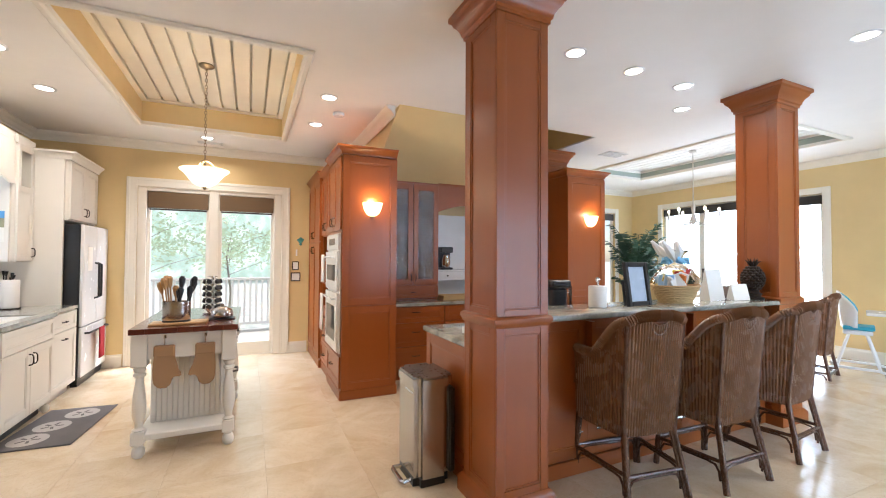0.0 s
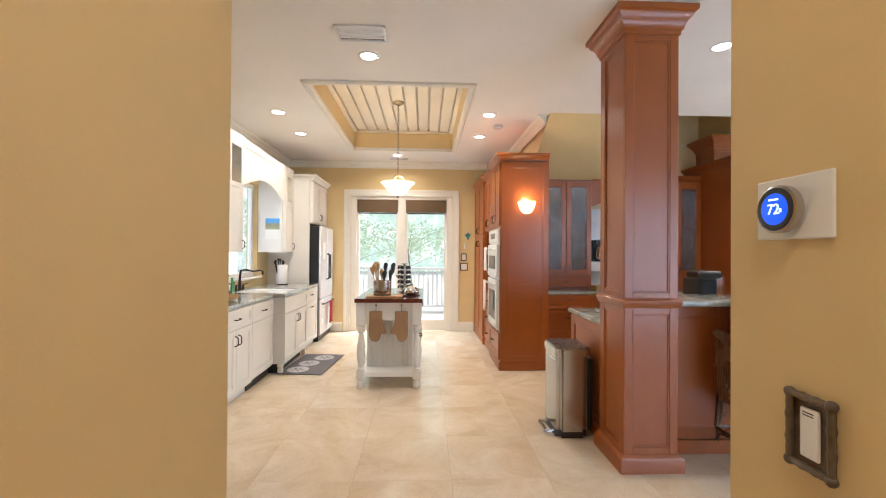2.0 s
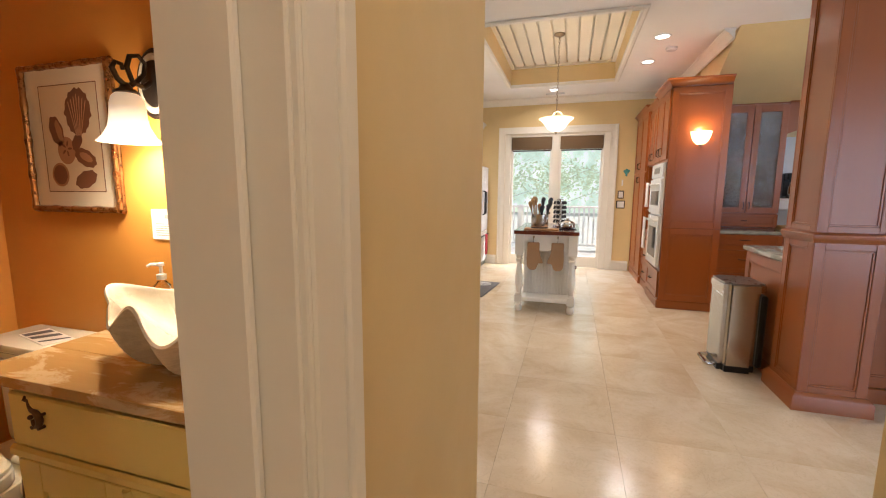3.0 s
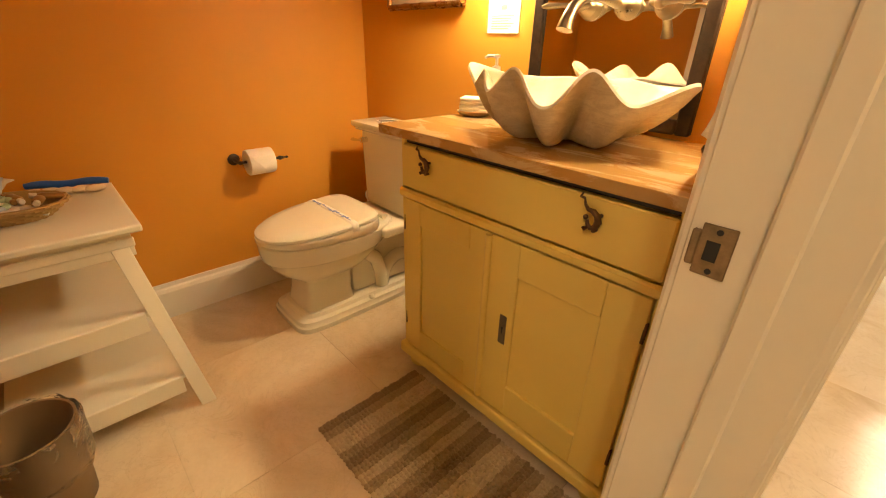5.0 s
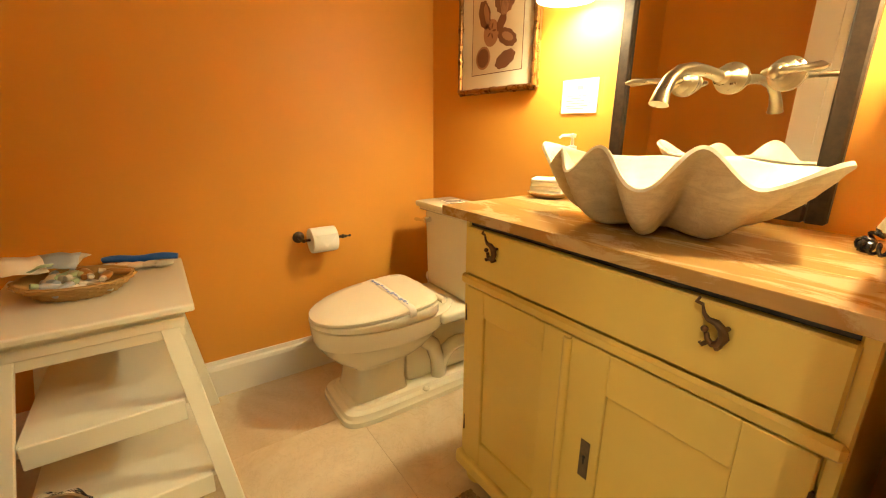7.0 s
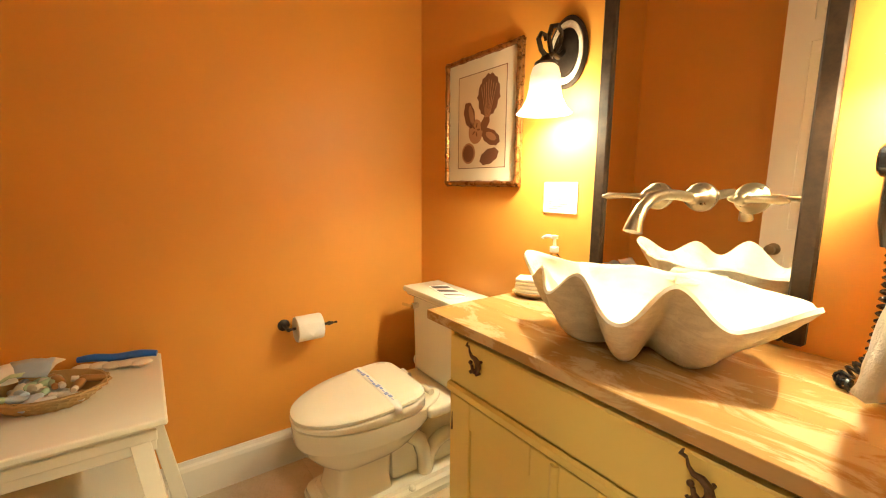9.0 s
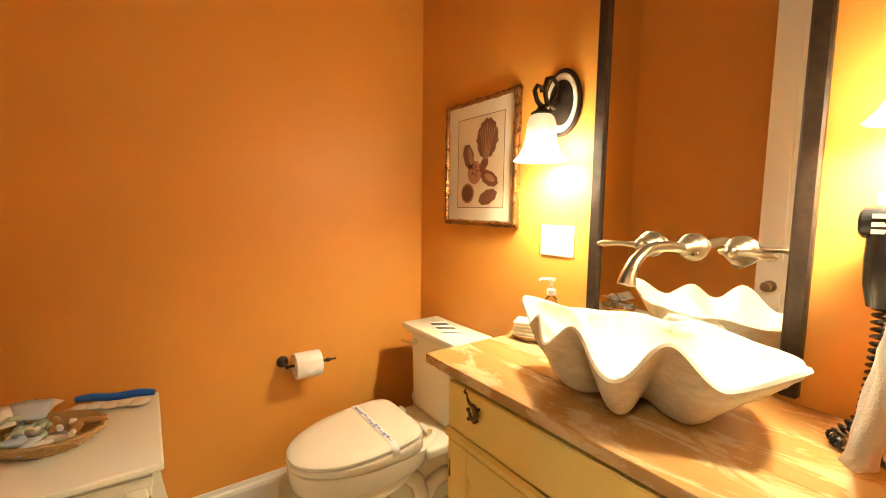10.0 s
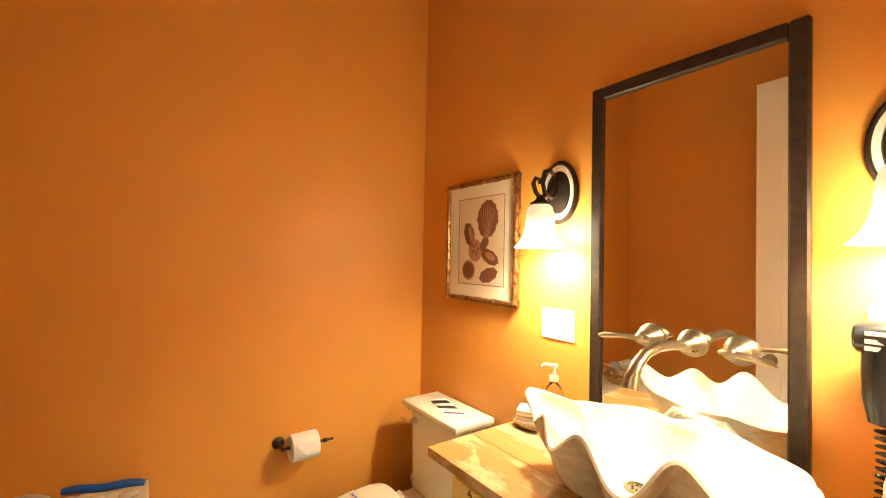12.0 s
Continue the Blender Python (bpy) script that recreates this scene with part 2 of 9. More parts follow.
def tube(bm, pts, r, seg=8, closed=False, cap=True):
    pts = [Vector(p) for p in pts]
    n = len(pts)
    rr = r if hasattr(r, "__len__") else [r] * n
    rings, up = [], None
    for i, p in enumerate(pts):
        a = pts[i - 1] if (i or closed) else p
        b = pts[(i + 1) % n] if (i < n - 1 or closed) else p
        t = (b - a).normalized()
        if up is None:
            up = t.orthogonal().normalized()
        up = (up - t * up.dot(t)).normalized()
        side = t.cross(up)
        rings.append([bm.verts.new(p + (up * math.cos(2 * math.pi * k / seg) + side * math.sin(2 * math.pi * k / seg)) * rr[i]) for k in range(seg)])
    for i in range(n if closed else n - 1):
        a, b = rings[i], rings[(i + 1) % n]
        for k in range(seg):
            bm.faces.new((a[k], a[(k + 1) % seg], b[(k + 1) % seg], b[k]))
    if not closed and cap:
        bm.faces.new(list(reversed(rings[0])))
        bm.faces.new(rings[-1])


def prism(bm, poly, m, depth):
    """poly in u, v; m carries u, v, n; pushed out by depth along n."""
    lo = [bm.verts.new(m @ Vector((u, v, 0))) for u, v in poly]
    hi = [bm.verts.new(m @ Vector((u, v, depth))) for u, v in poly]
    bm.faces.new(list(reversed(lo)))
    bm.faces.new(hi)
    k = len(poly)
    for i in range(k):
        bm.faces.new((lo[i], lo[(i + 1) % k], hi[(i + 1) % k], hi[i]))


def face(o, n):
    """u to the right, v up, n out of a wall seen from its front."""
    n = Vector(n)
    u = Vector((0, 0, 1)).cross(n)
    m = Matrix((u, Vector((0, 0, 1)), n)).transposed().to_4x4()
    return Matrix.Translation(o) @ m


def slab(m, u0, u1, v0, v1, n0, n1, bev=0.0):
    return bx(u0, u1, v0, v1, n0, n1, bev=bev, m=m)


def panel(bm, m, u0, u1, v0, v1, rail=0.06, t=0.02, deep=0.009, bev=0.002):
    """A framed door or drawer front: stiles and rails with a sunk field."""
    box(bm, u0, u0 + rail, v0, v1, 0, t, bev, m=m)
    box(bm, u1 - rail, u1, v0, v1, 0, t, bev, m=m)
    box(bm, u0 + rail, u1 - rail, v0, v0 + rail, 0, t, bev, m=m)
    box(bm, u0 + rail, u1 - rail, v1 - rail, v1, 0, t, bev, m=m)
    box(bm, u0 + rail - 0.003, u1 - rail + 0.003, v0 + rail - 0.003, v1 - rail + 0.003, 0, t - deep, m=m)
    b = 0.012
    for a0, a1, c0, c1 in ((u0 + rail, u0 + rail + b, v0 + rail, v1 - rail), (u1 - rail - b, u1 - rail, v0 + rail, v1 - rail),
                           (u0 + rail, u1 - rail, v0 + rail, v0 + rail + b), (u0 + rail, u1 - rail, v1 - rail - b, v1 - rail)):
        box(bm, a0, a1, c0, c1, 0, t - deep * 0.45, 0.002, m=m)


def mold(bm, prof, pts, closed=False):
    """A moulding: profile of (out, up) swept along a level path, mitred; out is to the right of the way."""
    pts = [Vector(p) for p in pts]
    n = len(pts)
    rings = []
    for i, p in enumerate(pts):
        a = (p - pts[i - 1]).normalized() if (i or closed) else None
        b = (pts[(i + 1) % n] - p).normalized() if (i < n - 1 or closed) else None
        a, b = a or b, b or a
        na, nb = Vector((a.y, -a.x, 0)), Vector((b.y, -b.x, 0))
        out = (na + nb)
        out = out / max(0.2, out.dot(na))
        rings.append([bm.verts.new(p + out * o + Vector((0, 0, u))) for o, u in prof])
    k = len(prof)
    for i in range(n if closed else n - 1):
        r, s = rings[i], rings[(i + 1) % n]
        for j in range(k):
            bm.faces.new((r[j], r[(j + 1) % k], s[(j + 1) % k], s[j]))
    if not closed:
        bm.faces.new(list(reversed(rings[0])))
        bm.faces.new(rings[-1])


CROWN = [(0, -0.11), (0.012, -0.11), (0.014, -0.09), (0.03, -0.075), (0.05, -0.05), (0.075, -0.035), (0.085, -0.02), (0.09, -0.018), (0.09, 0), (0, 0)]
BASE = [(0, 0), (0.018, 0), (0.018, 0.125), (0.014, 0.14), (0.008, 0.148), (0.006, 0.165), (0, 0.165)]

# ---- structure ----
CEIL = 3.0
XW, YN, XE, YS = -3.2, 5.3, 7.3, -1.345     # kitchen: west, north, east and south faces
HL, HR = -1.147, -0.149                    # passage faces
BW, BN, BE, BS = -3.14, -1.415, -1.29, -3.42  # washroom faces


def wall(name, boxes, mat, label, category="wall"):
    bm = bmesh.new()
    for b in boxes:
        box(bm, *b)
    return setting(name, bm, mat, label, category)


DX0, DX1, DZ = -2.10, -0.30, 2.39     # glazed door opening in the north wall
wall("wall_north", [(-3.35, DX0, YN, YN + 0.15, 0, 3.3), (DX1, 0.72, YN, YN + 0.15, 0, 3.3), (DX0, DX1, YN, YN + 0.15, DZ, 3.3)], M_YELLOW, "yellow painted wall round the glazed garden doors")
wall("wall_west", [(-3.35, XW, YS, 2.40, 0, 3.3), (-3.35, XW, 3.96, YN, 0, 3.3), (-3.35, XW, 2.40, 3.96, 0, 1.05), (-3.35, XW, 2.40, 3.96, 2.35, 3.3)], M_YELLOW, "yellow painted wall behind the white cabinets")
wall("wall_south_kitchen", [(-3.35, HL, -1.371, -1.345, 0, 3.3)], M_YELLOW, "yellow painted kitchen side of the washroom wall")
wall("wall_passage_west", [(-1.22, HL, -2.19, -1.37, 0, 3.0), (-1.22, HL, -6.0, -2.97, 0, 3.0), (-1.22, HL, -2.97, -2.19, 2.47, 3.0)], M_YELLOW, "yellow painted passage wall with the washroom doorway")
wall("wall_passage_east", [(HR, 0.0, -6.0, -1.31, 0, 3.0)], M_YELLOW, "yellow painted passage wall with thermostat")
wall("wall_passage_end", [(-1.22, 0.0, -6.12, -6.0, 0, 3.0)], M_YELLOW, "yellow painted end wall of the passage")
wall("wall_great_room_south", [(0.0, 1.9, -3.12, -3.0, 0, 3.3), (4.0, 4.6, -3.12, -3.0, 0, 3.3), (6.7, 7.45, -3.12, -3.0, 0, 3.3), (1.9, 4.0, -3.12, -3.0, 2.4, 3.3), (4.6, 6.7, -3.12, -3.0, 2.4, 3.3), (1.9, 4.0, -3.12, -3.0, 0, 0.3), (4.6, 6.7, -3.12, -3.0, 0, 0.3)], M_YELLOW, "yellow painted wall of the great room")
wall("wall_east", [(XE, XE + 0.15, -3.0, 1.90, 0, 3.3), (XE, XE + 0.15, 1.90, 2.66, 2.48, 3.3), (XE, XE + 0.15, 2.66, 3.02, 0, 3.3), (XE, XE + 0.15, 3.02, 4.66, 0, 0.70),
     (XE, XE + 0.15, 3.02, 4.66, 2.52, 3.3), (XE, XE + 0.15, 4.66, 5.6, 0, 3.3)], M_YELLOW, "yellow painted wall with dining windows")
wall("wall_north_east", [(3.9, 6.02, 5.45, 5.6, 0, 3.3), (6.76, 7.3, 5.45, 5.6, 0, 3.3), (6.02, 6.76, 5.45, 5.6, 2.48, 3.3), (6.02, 6.76, 5.45, 5.6, 0, 0.3)], M_YELLOW, "yellow painted dining wall with a window")
wall("wall_hutch", [(0.72, 3.9, 3.86, 3.98, 0, 4.0)], M_YELLOW, "yellow painted wall behind the cherry hutch")
wall("wall_hutch_side", [(3.78, 3.9, 3.98, 5.6, 0, 3.3), (0.60, 0.72, 3.98, 5.45, 0, 3.3)], M_YELLOW, "yellow painted side wall beyond the hutch")
# washroom
wall("wall_washroom_north", [(-3.26, -1.22, -1.415, -1.372, 0, 3.0)], M_ORANGE, "orange painted washroom wall with the mirror")
wall("wall_washroom_west", [(-3.26, BW, -3.54, -1.415, 0, 3.0)], M_ORANGE, "orange painted washroom wall")
wall("wall_washroom_south", [(BW, BE, -3.54, BS, 0, 3.0)], M_ORANGE, "orange painted washroom wall behind the door")
wall("wall_washroom_east", [(BE, -1.222, -2.19, -1.415, 0, 3.0), (BE, -1.222, -3.54, -2.97, 0, 3.0), (BE, -1.222, -2.97, -2.19, 2.47, 3.0)], M_ORANGE, "orange painted washroom wall with doorway")

# floors
bm = bmesh.new()
box(bm, -3.4, 7.5, -6.2, 5.7, -0.12, -0.006)
floor = setting("floor", bm, M_GROUT, "pale travertine tiled floor with narrow sandy joints", "floor")

# ceilings
TX0, TX1, TY0, TY1 = -1.885, -0.37, 1.82, 4.34      # kitchen tray
UX0, UX1, UY0, UY1 = 4.72, 6.12, 1.18, 4.22        # dining tray
VX0, VX1, VY0, VY1 = 0.63, 3.26, 2.52, 3.86        # raised recess over the hutch


def holed(bm, x0, x1, y0, y1, holes, z0, z1):
    xs = sorted({x0, x1, *[h[0] for h in holes], *[h[1] for h in holes]})
    ys = sorted({y0, y1, *[h[2] for h in holes], *[h[3] for h in holes]})
    for xa, xb in zip(xs, xs[1:]):
        for ya, yb in zip(ys, ys[1:]):
            cx, cy = (xa + xb) / 2, (ya + yb) / 2
            if not any(h[0] < cx < h[1] and h[2] < cy < h[3] for h in holes):
                box(bm, xa, xb, ya, yb, z0, z1)


bm = bmesh.new()
holed(bm, -3.4, 7.5, -6.2, 5.7, [(TX0, TX1, TY0, TY1), (UX0, UX1, UY0, UY1), (VX0, VX1, VY0, VY1), (-3.14, -1.29, -3.42, -1.415)], CEIL, CEIL + 0.02)
ceiling = setting("ceiling", bm, M_CEIL, "flat white painted ceiling with tray recesses", "ceiling")
bm = bmesh.new()
box(bm, -3.2, -1.25, -3.5, -1.39, 3.0, 3.03)
setting("ceiling_washroom", bm, M_CEIL, "flat white washroom ceiling", "ceiling")


def tray(name, x0, x1, y0, y1, mat, rise, label, count):
    bm = bmesh.new()
    z0, z1 = CEIL + 0.0, CEIL + rise
    for b in ((x0 - 0.03, x0, y0 - 0.03, y1 + 0.03), (x1, x1 + 0.03, y0 - 0.03, y1 + 0.03), (x0, x1, y0 - 0.03, y0), (x0, x1, y1, y1 + 0.03)):
        box(bm, *b, z0 + 0.021, z1 + 0.08)
    setting(name + "_side", bm, mat, label, "ceiling tray")
    bm = bmesh.new()
    w = (x1 - x0 - 0.12) / count
    for i in range(count):
        box(bm, x0 + 0.06 + i * w + 0.009, x0 + 0.06 + (i + 1) * w - 0.009, y0 + 0.06, y1 - 0.06, z1, z1 + 0.018, 0.004)
    for b in ((x0, x0 + 0.055, y0, y1), (x1 - 0.055, x1, y0, y1), (x0 + 0.055, x1 - 0.055, y0, y0 + 0.055), (x0 + 0.055, x1 - 0.055, y1 - 0.055, y1)):
        box(bm, *b, z1 - 0.02, z1 + 0.02)
    box(bm, x0, x1, y0, y1, z1 + 0.055, z1 + 0.07)
    return bm


M_TRAYBOARD = paint("cream_board_paint", (0.82, 0.76, 0.62), 0.5, 0.03)
bm = tray("ceiling_tray", TX0, TX1, TY0, TY1, M_YELLOW, 0.27, "yellow painted sides of the kitchen ceiling tray", 9)
setting("ceiling_tray_boards", bm, M_TRAYBOARD, "cream boards with dark gaps in the ceiling tray", "ceiling")
M_SAGE = paint("grey_green_paint", (0.36, 0.42, 0.36), 0.55, 0.04)
bm = tray("ceiling_tray_dining", UX0, UX1, UY0, UY1, M_SAGE, 0.12, "grey green sides of the dining ceiling tray", 8)
setting("ceiling_tray_dining_boards", bm, M_CEIL, "white boards in the dining ceiling tray", "ceiling")
TRAYTRIM = [(0, 0.0), (0, -0.022), (0.02, -0.03), (0.05, -0.026), (0.065, -0.014), (0.065, 0.0)]
for nm, (x0, x1, y0, y1) in (("trim_tray", (TX0, TX1, TY0, TY1)), ("trim_tray_dining", (UX0, UX1, UY0, UY1))):
    bm = bmesh.new()
    mold(bm, TRAYTRIM, [(x0, y0, CEIL - 0.001), (x1, y0, CEIL - 0.001), (x1, y1, CEIL - 0.001), (x0, y1, CEIL - 0.001)], True)
    setting(nm, bm, M_TRIM, "white moulding round the ceiling tray", "moulding")
# recess over the hutch: side wall, top and a slope on its western half
bm = bmesh.new()
box(bm, VX1, VX1 + 0.06, VY0, VY1, 3.021, 3.9)
box(bm, VX0 - 0.06, VX1 + 0.06, VY0 - 0.06, VY0, 3.021, 3.9)
box(bm, VX0 - 0.06, VX0, VY0, VY1, 3.021, 3.9)
box(bm, VX0 - 0.06, VX1 + 0.06, VY0 - 0.06, VY1, 3.9, 3.96)
prism(bm, [(-VY0 - 0.0, 3.0), (-3.858, 3.0), (-3.858, 2.30), (-3.50, 2.42)], face((VX0, 0, 0), (-1, 0, 0)) @ Matrix.Translation((0, 0, -1.45)), 1.45)
setting("recess", bm, M_YELLOW, "yellow painted sloping soffit and recess above the hutch", "soffit")

# crown mouldings and baseboards
bm = bmesh.new()
Z = CEIL - 0.001
mold(bm, CROWN, [(HL, YS, Z), (XW, YS, Z), (XW, YN, Z), (0.60, YN, Z), (0.60, VY0 + 0.05, Z)])
setting("trim_crown", bm, M_TRIM, "white crown moulding of the kitchen", "moulding")
bm = bmesh.new()
mold(bm, CROWN, [(3.9, 5.45, Z), (XE, 5.45, Z), (XE, -3.0, Z)])
setting("trim_crown_dining", bm, M_TRIM, "white crown moulding of the dining room", "moulding")
bm = bmesh.new()
mold(bm, BASE, [(XW, YN, 0), (DX0 - 0.135, YN, 0)])
mold(bm, BASE, [(DX1 + 0.12, YN, 0), (0.085, YN, 0)])
mold(bm, BASE, [(XE, 1.78, 0), (XE, -3.0, 0)])
mold(bm, BASE, [(HL, -2.09, 0), (HL, YS, 0), (-2.5, YS, 0)][::-1])
mold(bm, BASE, [(0.0, -1.31, 0), (HR, -1.31, 0), (HR, -6.0, 0)][::-1])
setting("baseboard", bm, M_TRIM, "white moulded baseboard", "baseboard")
bm = bmesh.new()
mold(bm, BASE, [(BE, BS, 0), (BW, BS, 0), (BW, BN, 0), (BE, BN, 0)])
setting("baseboard_washroom", bm, M_TRIM, "white moulded washroom baseboard", "baseboard")

# ---- washroom doorway ----
def casing(bm, m, w, h, width=0.095, t=0.02):
    """Moulded casing round an opening of w by h; m at the sill's middle."""
    for u0, u1 in ((-w / 2 - width, -w / 2), (w / 2, w / 2 + width)):
        s = 1 if u0 < 0 else -1
        a, b = (u0, u1)
        box(bm, a, b, 0, h + width, 0, t * 0.6, 0.002, m=m)
        box(bm, a + (0 if s > 0 else width * 0.68), b - (width * 0.68 if s > 0 else 0), 0, h + width, 0, t, 0.004, m=m)
        box(bm, a + (width * 0.78 if s > 0 else 0.006), b - (0.006 if s > 0 else width * 0.78), 0, h + 0.02, 0, t * 0.8, 0.003, m=m)
    box(bm, -w / 2, w / 2, h, h + width, 0, t * 0.6, 0.002, m=m)
    box(bm, -w / 2, w / 2, h + width * 0.68, h + width, 0, t, 0.004, m=m)
    box(bm, -w / 2, w / 2, h + 0.006, h + width * 0.22, 0, t * 0.8, 0.003, m=m)


M_AGED = metal("tarnished_brass", (0.27, 0.20, 0.13), 0.4, 0.3, 0.8)
door_frame = tagged(thing("door_1", (-1.22, -2.58, 0), "white painted washroom door frame with moulded casing", "door frame"), kind="structure")
bm = bmesh.new()
casing(bm, face((HL, -2.58, 0), (1, 0, 0)), 0.76, 2.46)
part("casing", bm, M_TRIM, door_frame)
bm = bmesh.new()
casing(bm, face((BE, -2.58, 0), (-1, 0, 0)), 0.76, 2.46)
part("casing", bm, M_TRIM, door_frame)
bm = bmesh.new()
box(bm, BE - 0.004, HL + 0.004, -2.205, -2.1905, 0, 2.46, 0.002)
box(bm, BE - 0.004, HL + 0.004, -2.9695, -2.955, 0, 2.46, 0.002)
box(bm, BE - 0.004, HL + 0.004, -2.955, -2.205, 2.445, 2.469, 0.002)
part("jamb", bm, M_TRIM, door_frame)
bm = bmesh.new()
box(bm, -1.222, -1.19, -2.217, -2.205, 0, 2.445, 0.003)
box(bm, -1.235, -1.20, -2.955, -2.943, 0, 2.445, 0.003)
box(bm, -1.235, -1.20, -2.943, -2.217, 2.43, 2.445, 0.003)
part("door_stop", bm, M_TRIM, door_frame)
bm = bmesh.new()
box(bm, -1.280, -1.245, -2.2075, -2.205, 0.903, 0.965, 0.001)
box(bm, -1.289, -1.279, -2.209, -2.203, 0.912, 0.956, 0.002)
plate = part("strike_plate", bm, M_AGED, door_frame, "worn brass strike plate")
bm = bmesh.new()
box(bm, -1.272, -1.258, -2.2085, -2.2072, 0.922, 0.946, 0.0003)
for z in (0.910, 0.958):
    cyl(bm, (-1.262, -2.2072, z), (-1.262, -2.2085, z), 0.0035, seg=10)
part("keyhole", bm, M_BLACK, plate)

door_leaf = thing("washroom_door", (-1.31, -2.95, 0.012), "white six-panel door standing open into the washroom", "door")
M_LEAF = Matrix.Translation((-1.315, -2.935, 0.012)) @ Matrix.Rotation(radians(3.5), 4, "Z") @ face((0, 0, 0), (0, 1, 0))
bm = bmesh.new()
W, HH = 0.825, 2.44
for u0, u1, v0, v1 in ((0, 0.115, 0, HH), (W - 0.115, W, 0, HH), (0.335, 0.45, 0.22, HH - 0.12), (0.115, W - 0.115, 0, 0.22), (0.115, W - 0.115, HH - 0.12, HH),
                       (0.115, 0.335, 0.90, 1.04), (0.45, W - 0.115, 0.90, 1.04), (0.115, 0.335, 1.96, 2.06), (0.45, W - 0.115, 1.96, 2.06)):
    box(bm, u0, u1, v0, v1, -0.035, 0, m=M_LEAF)
for u0, u1 in ((0.115, 0.335), (0.45, W - 0.115)):
    for v0, v1 in ((0.22, 0.90), (1.04, 1.96), (2.06, HH - 0.12)):
        box(bm, u0, u1, v0, v1, -0.027, -0.009, m=M_LEAF)
        box(bm, u0 + 0.03, u1 - 0.03, v0 + 0.03, v1 - 0.03, -0.033, -0.003, 0.006, m=M_LEAF)
part("leaf", bm, M_TRIM, door_leaf)
bm = bmesh.new()
for s, n0 in ((1, 0.0), (-1, -0.035)):
    kn = M_LEAF @ Matrix.Translation((W - 0.07, 0.93, n0)) @ Matrix.Diagonal((1, 1, s, 1))
    lathe(bm, [(0.032, 0), (0.032, 0.005), (0.012, 0.008), (0.011, 0.03), (0.022, 0.037), (0.028, 0.05), (0.024, 0.062), (0.001, 0.066)], kn, 18)
part("knob", bm, M_BRASS, door_leaf, "aged brass round door knob", True)
for z in (0.25, 1.2, 2.2):
    bm = bmesh.new()
    cyl(bm, (-1.308, -2.940, z), (-1.308, -2.940, z + 0.09), 0.007, seg=10)
    box(bm, -1.306, -1.295, -2.954, -2.938, z, z + 0.09)
    part("hinge", bm, M_BRASS, door_leaf)

# ---- passage wall fittings ----
PE = face((HR, -1.459, 1.489), (-1, 0, 0))
thermo = thing("thermostat", (HR, -1.459, 1.489), "round steel thermostat with lit blue dial on white plate", "thermostat")
part("wall_plate", slab(PE, -0.075, 0.075, -0.054, 0.054, 0.0005, 0.006, 0.003), M_WHITE, thermo, "white rectangular wall plate")
bm = bmesh.new()
DI = PE @ Matrix.Translation((-0.010, -0.002, 0.006))
lathe(bm, [(0.030, 0), (0.031, 0.003), (0.041, 0.006), (0.0415, 0.019), (0.038, 0.021)], DI, 40)
part("ring", bm, M_STEEL, thermo, "brushed steel ring", True)
bm = bmesh.new()
lathe(bm, [(0.0385, 0.018), (0.037, 0.0215), (0.030, 0.0222)], DI, 40)
part("bezel", bm, M_BLACK, thermo, "black glass rim", True)
M_SCREEN = glow("blue_screen", (0.01, 0.09, 0.95), 1.1, 0.15, (0.01, 0.03, 0.2))
bm = bmesh.new()
lathe(bm, [(0.0301, 0.0221), (0.0005, 0.0232)], DI, 40)
scr = part("screen", bm, M_SCREEN, thermo, "lit blue round screen", True)


def writing(body, m, size, mat, parent, name="number", align="CENTER", depth=0.0004):
    c = bpy.data.curves.new(name, "FONT")
    c.body, c.size, c.align_x, c.align_y, c.extrude = body, size, align, "CENTER", depth
    tmp = bpy.data.objects.new(name, c)
    me = bpy.data.meshes.new_from_object(tmp)
    bpy.data.objects.remove(tmp)
    me.transform(m)
    me.transform(Matrix.Translation(-ORG[parent]))
    me.materials.append(mat)
    ob = new(name, me)
    ob.parent = parent
    ORG[ob] = ORG[parent]
    return ob


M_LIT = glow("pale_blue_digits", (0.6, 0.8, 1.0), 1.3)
writing("72", DI @ Matrix.Translation((0, -0.001, 0.0238)), 0.026, M_LIT, scr)
bm = bmesh.new()
box(bm, -0.010, 0.010, 0.015, 0.018, 0.0232, 0.0242, m=DI)
box(bm, 0.012, 0.016, -0.006, 0.0, 0.0232, 0.0242, m=DI)
part("setting_mark", bm, M_LIT, scr)

M_BAMBOO = wood("dark_bamboo", (0.07, 0.04, 0.02), (0.16, 0.09, 0.04), 0.4, "z", 3)


def bamboo(bm, p0, p1, r, nodes_at=4):
    p0, p1 = Vector(p0), Vector(p1)
    n = nodes_at * 4 + 1
    tube(bm, [p0.lerp(p1, i / (n - 1)) for i in range(n)], [r * (1.22 if i % 4 == 0 else (1.0 if i % 4 == 2 else 0.94)) for i in range(n)], 8)


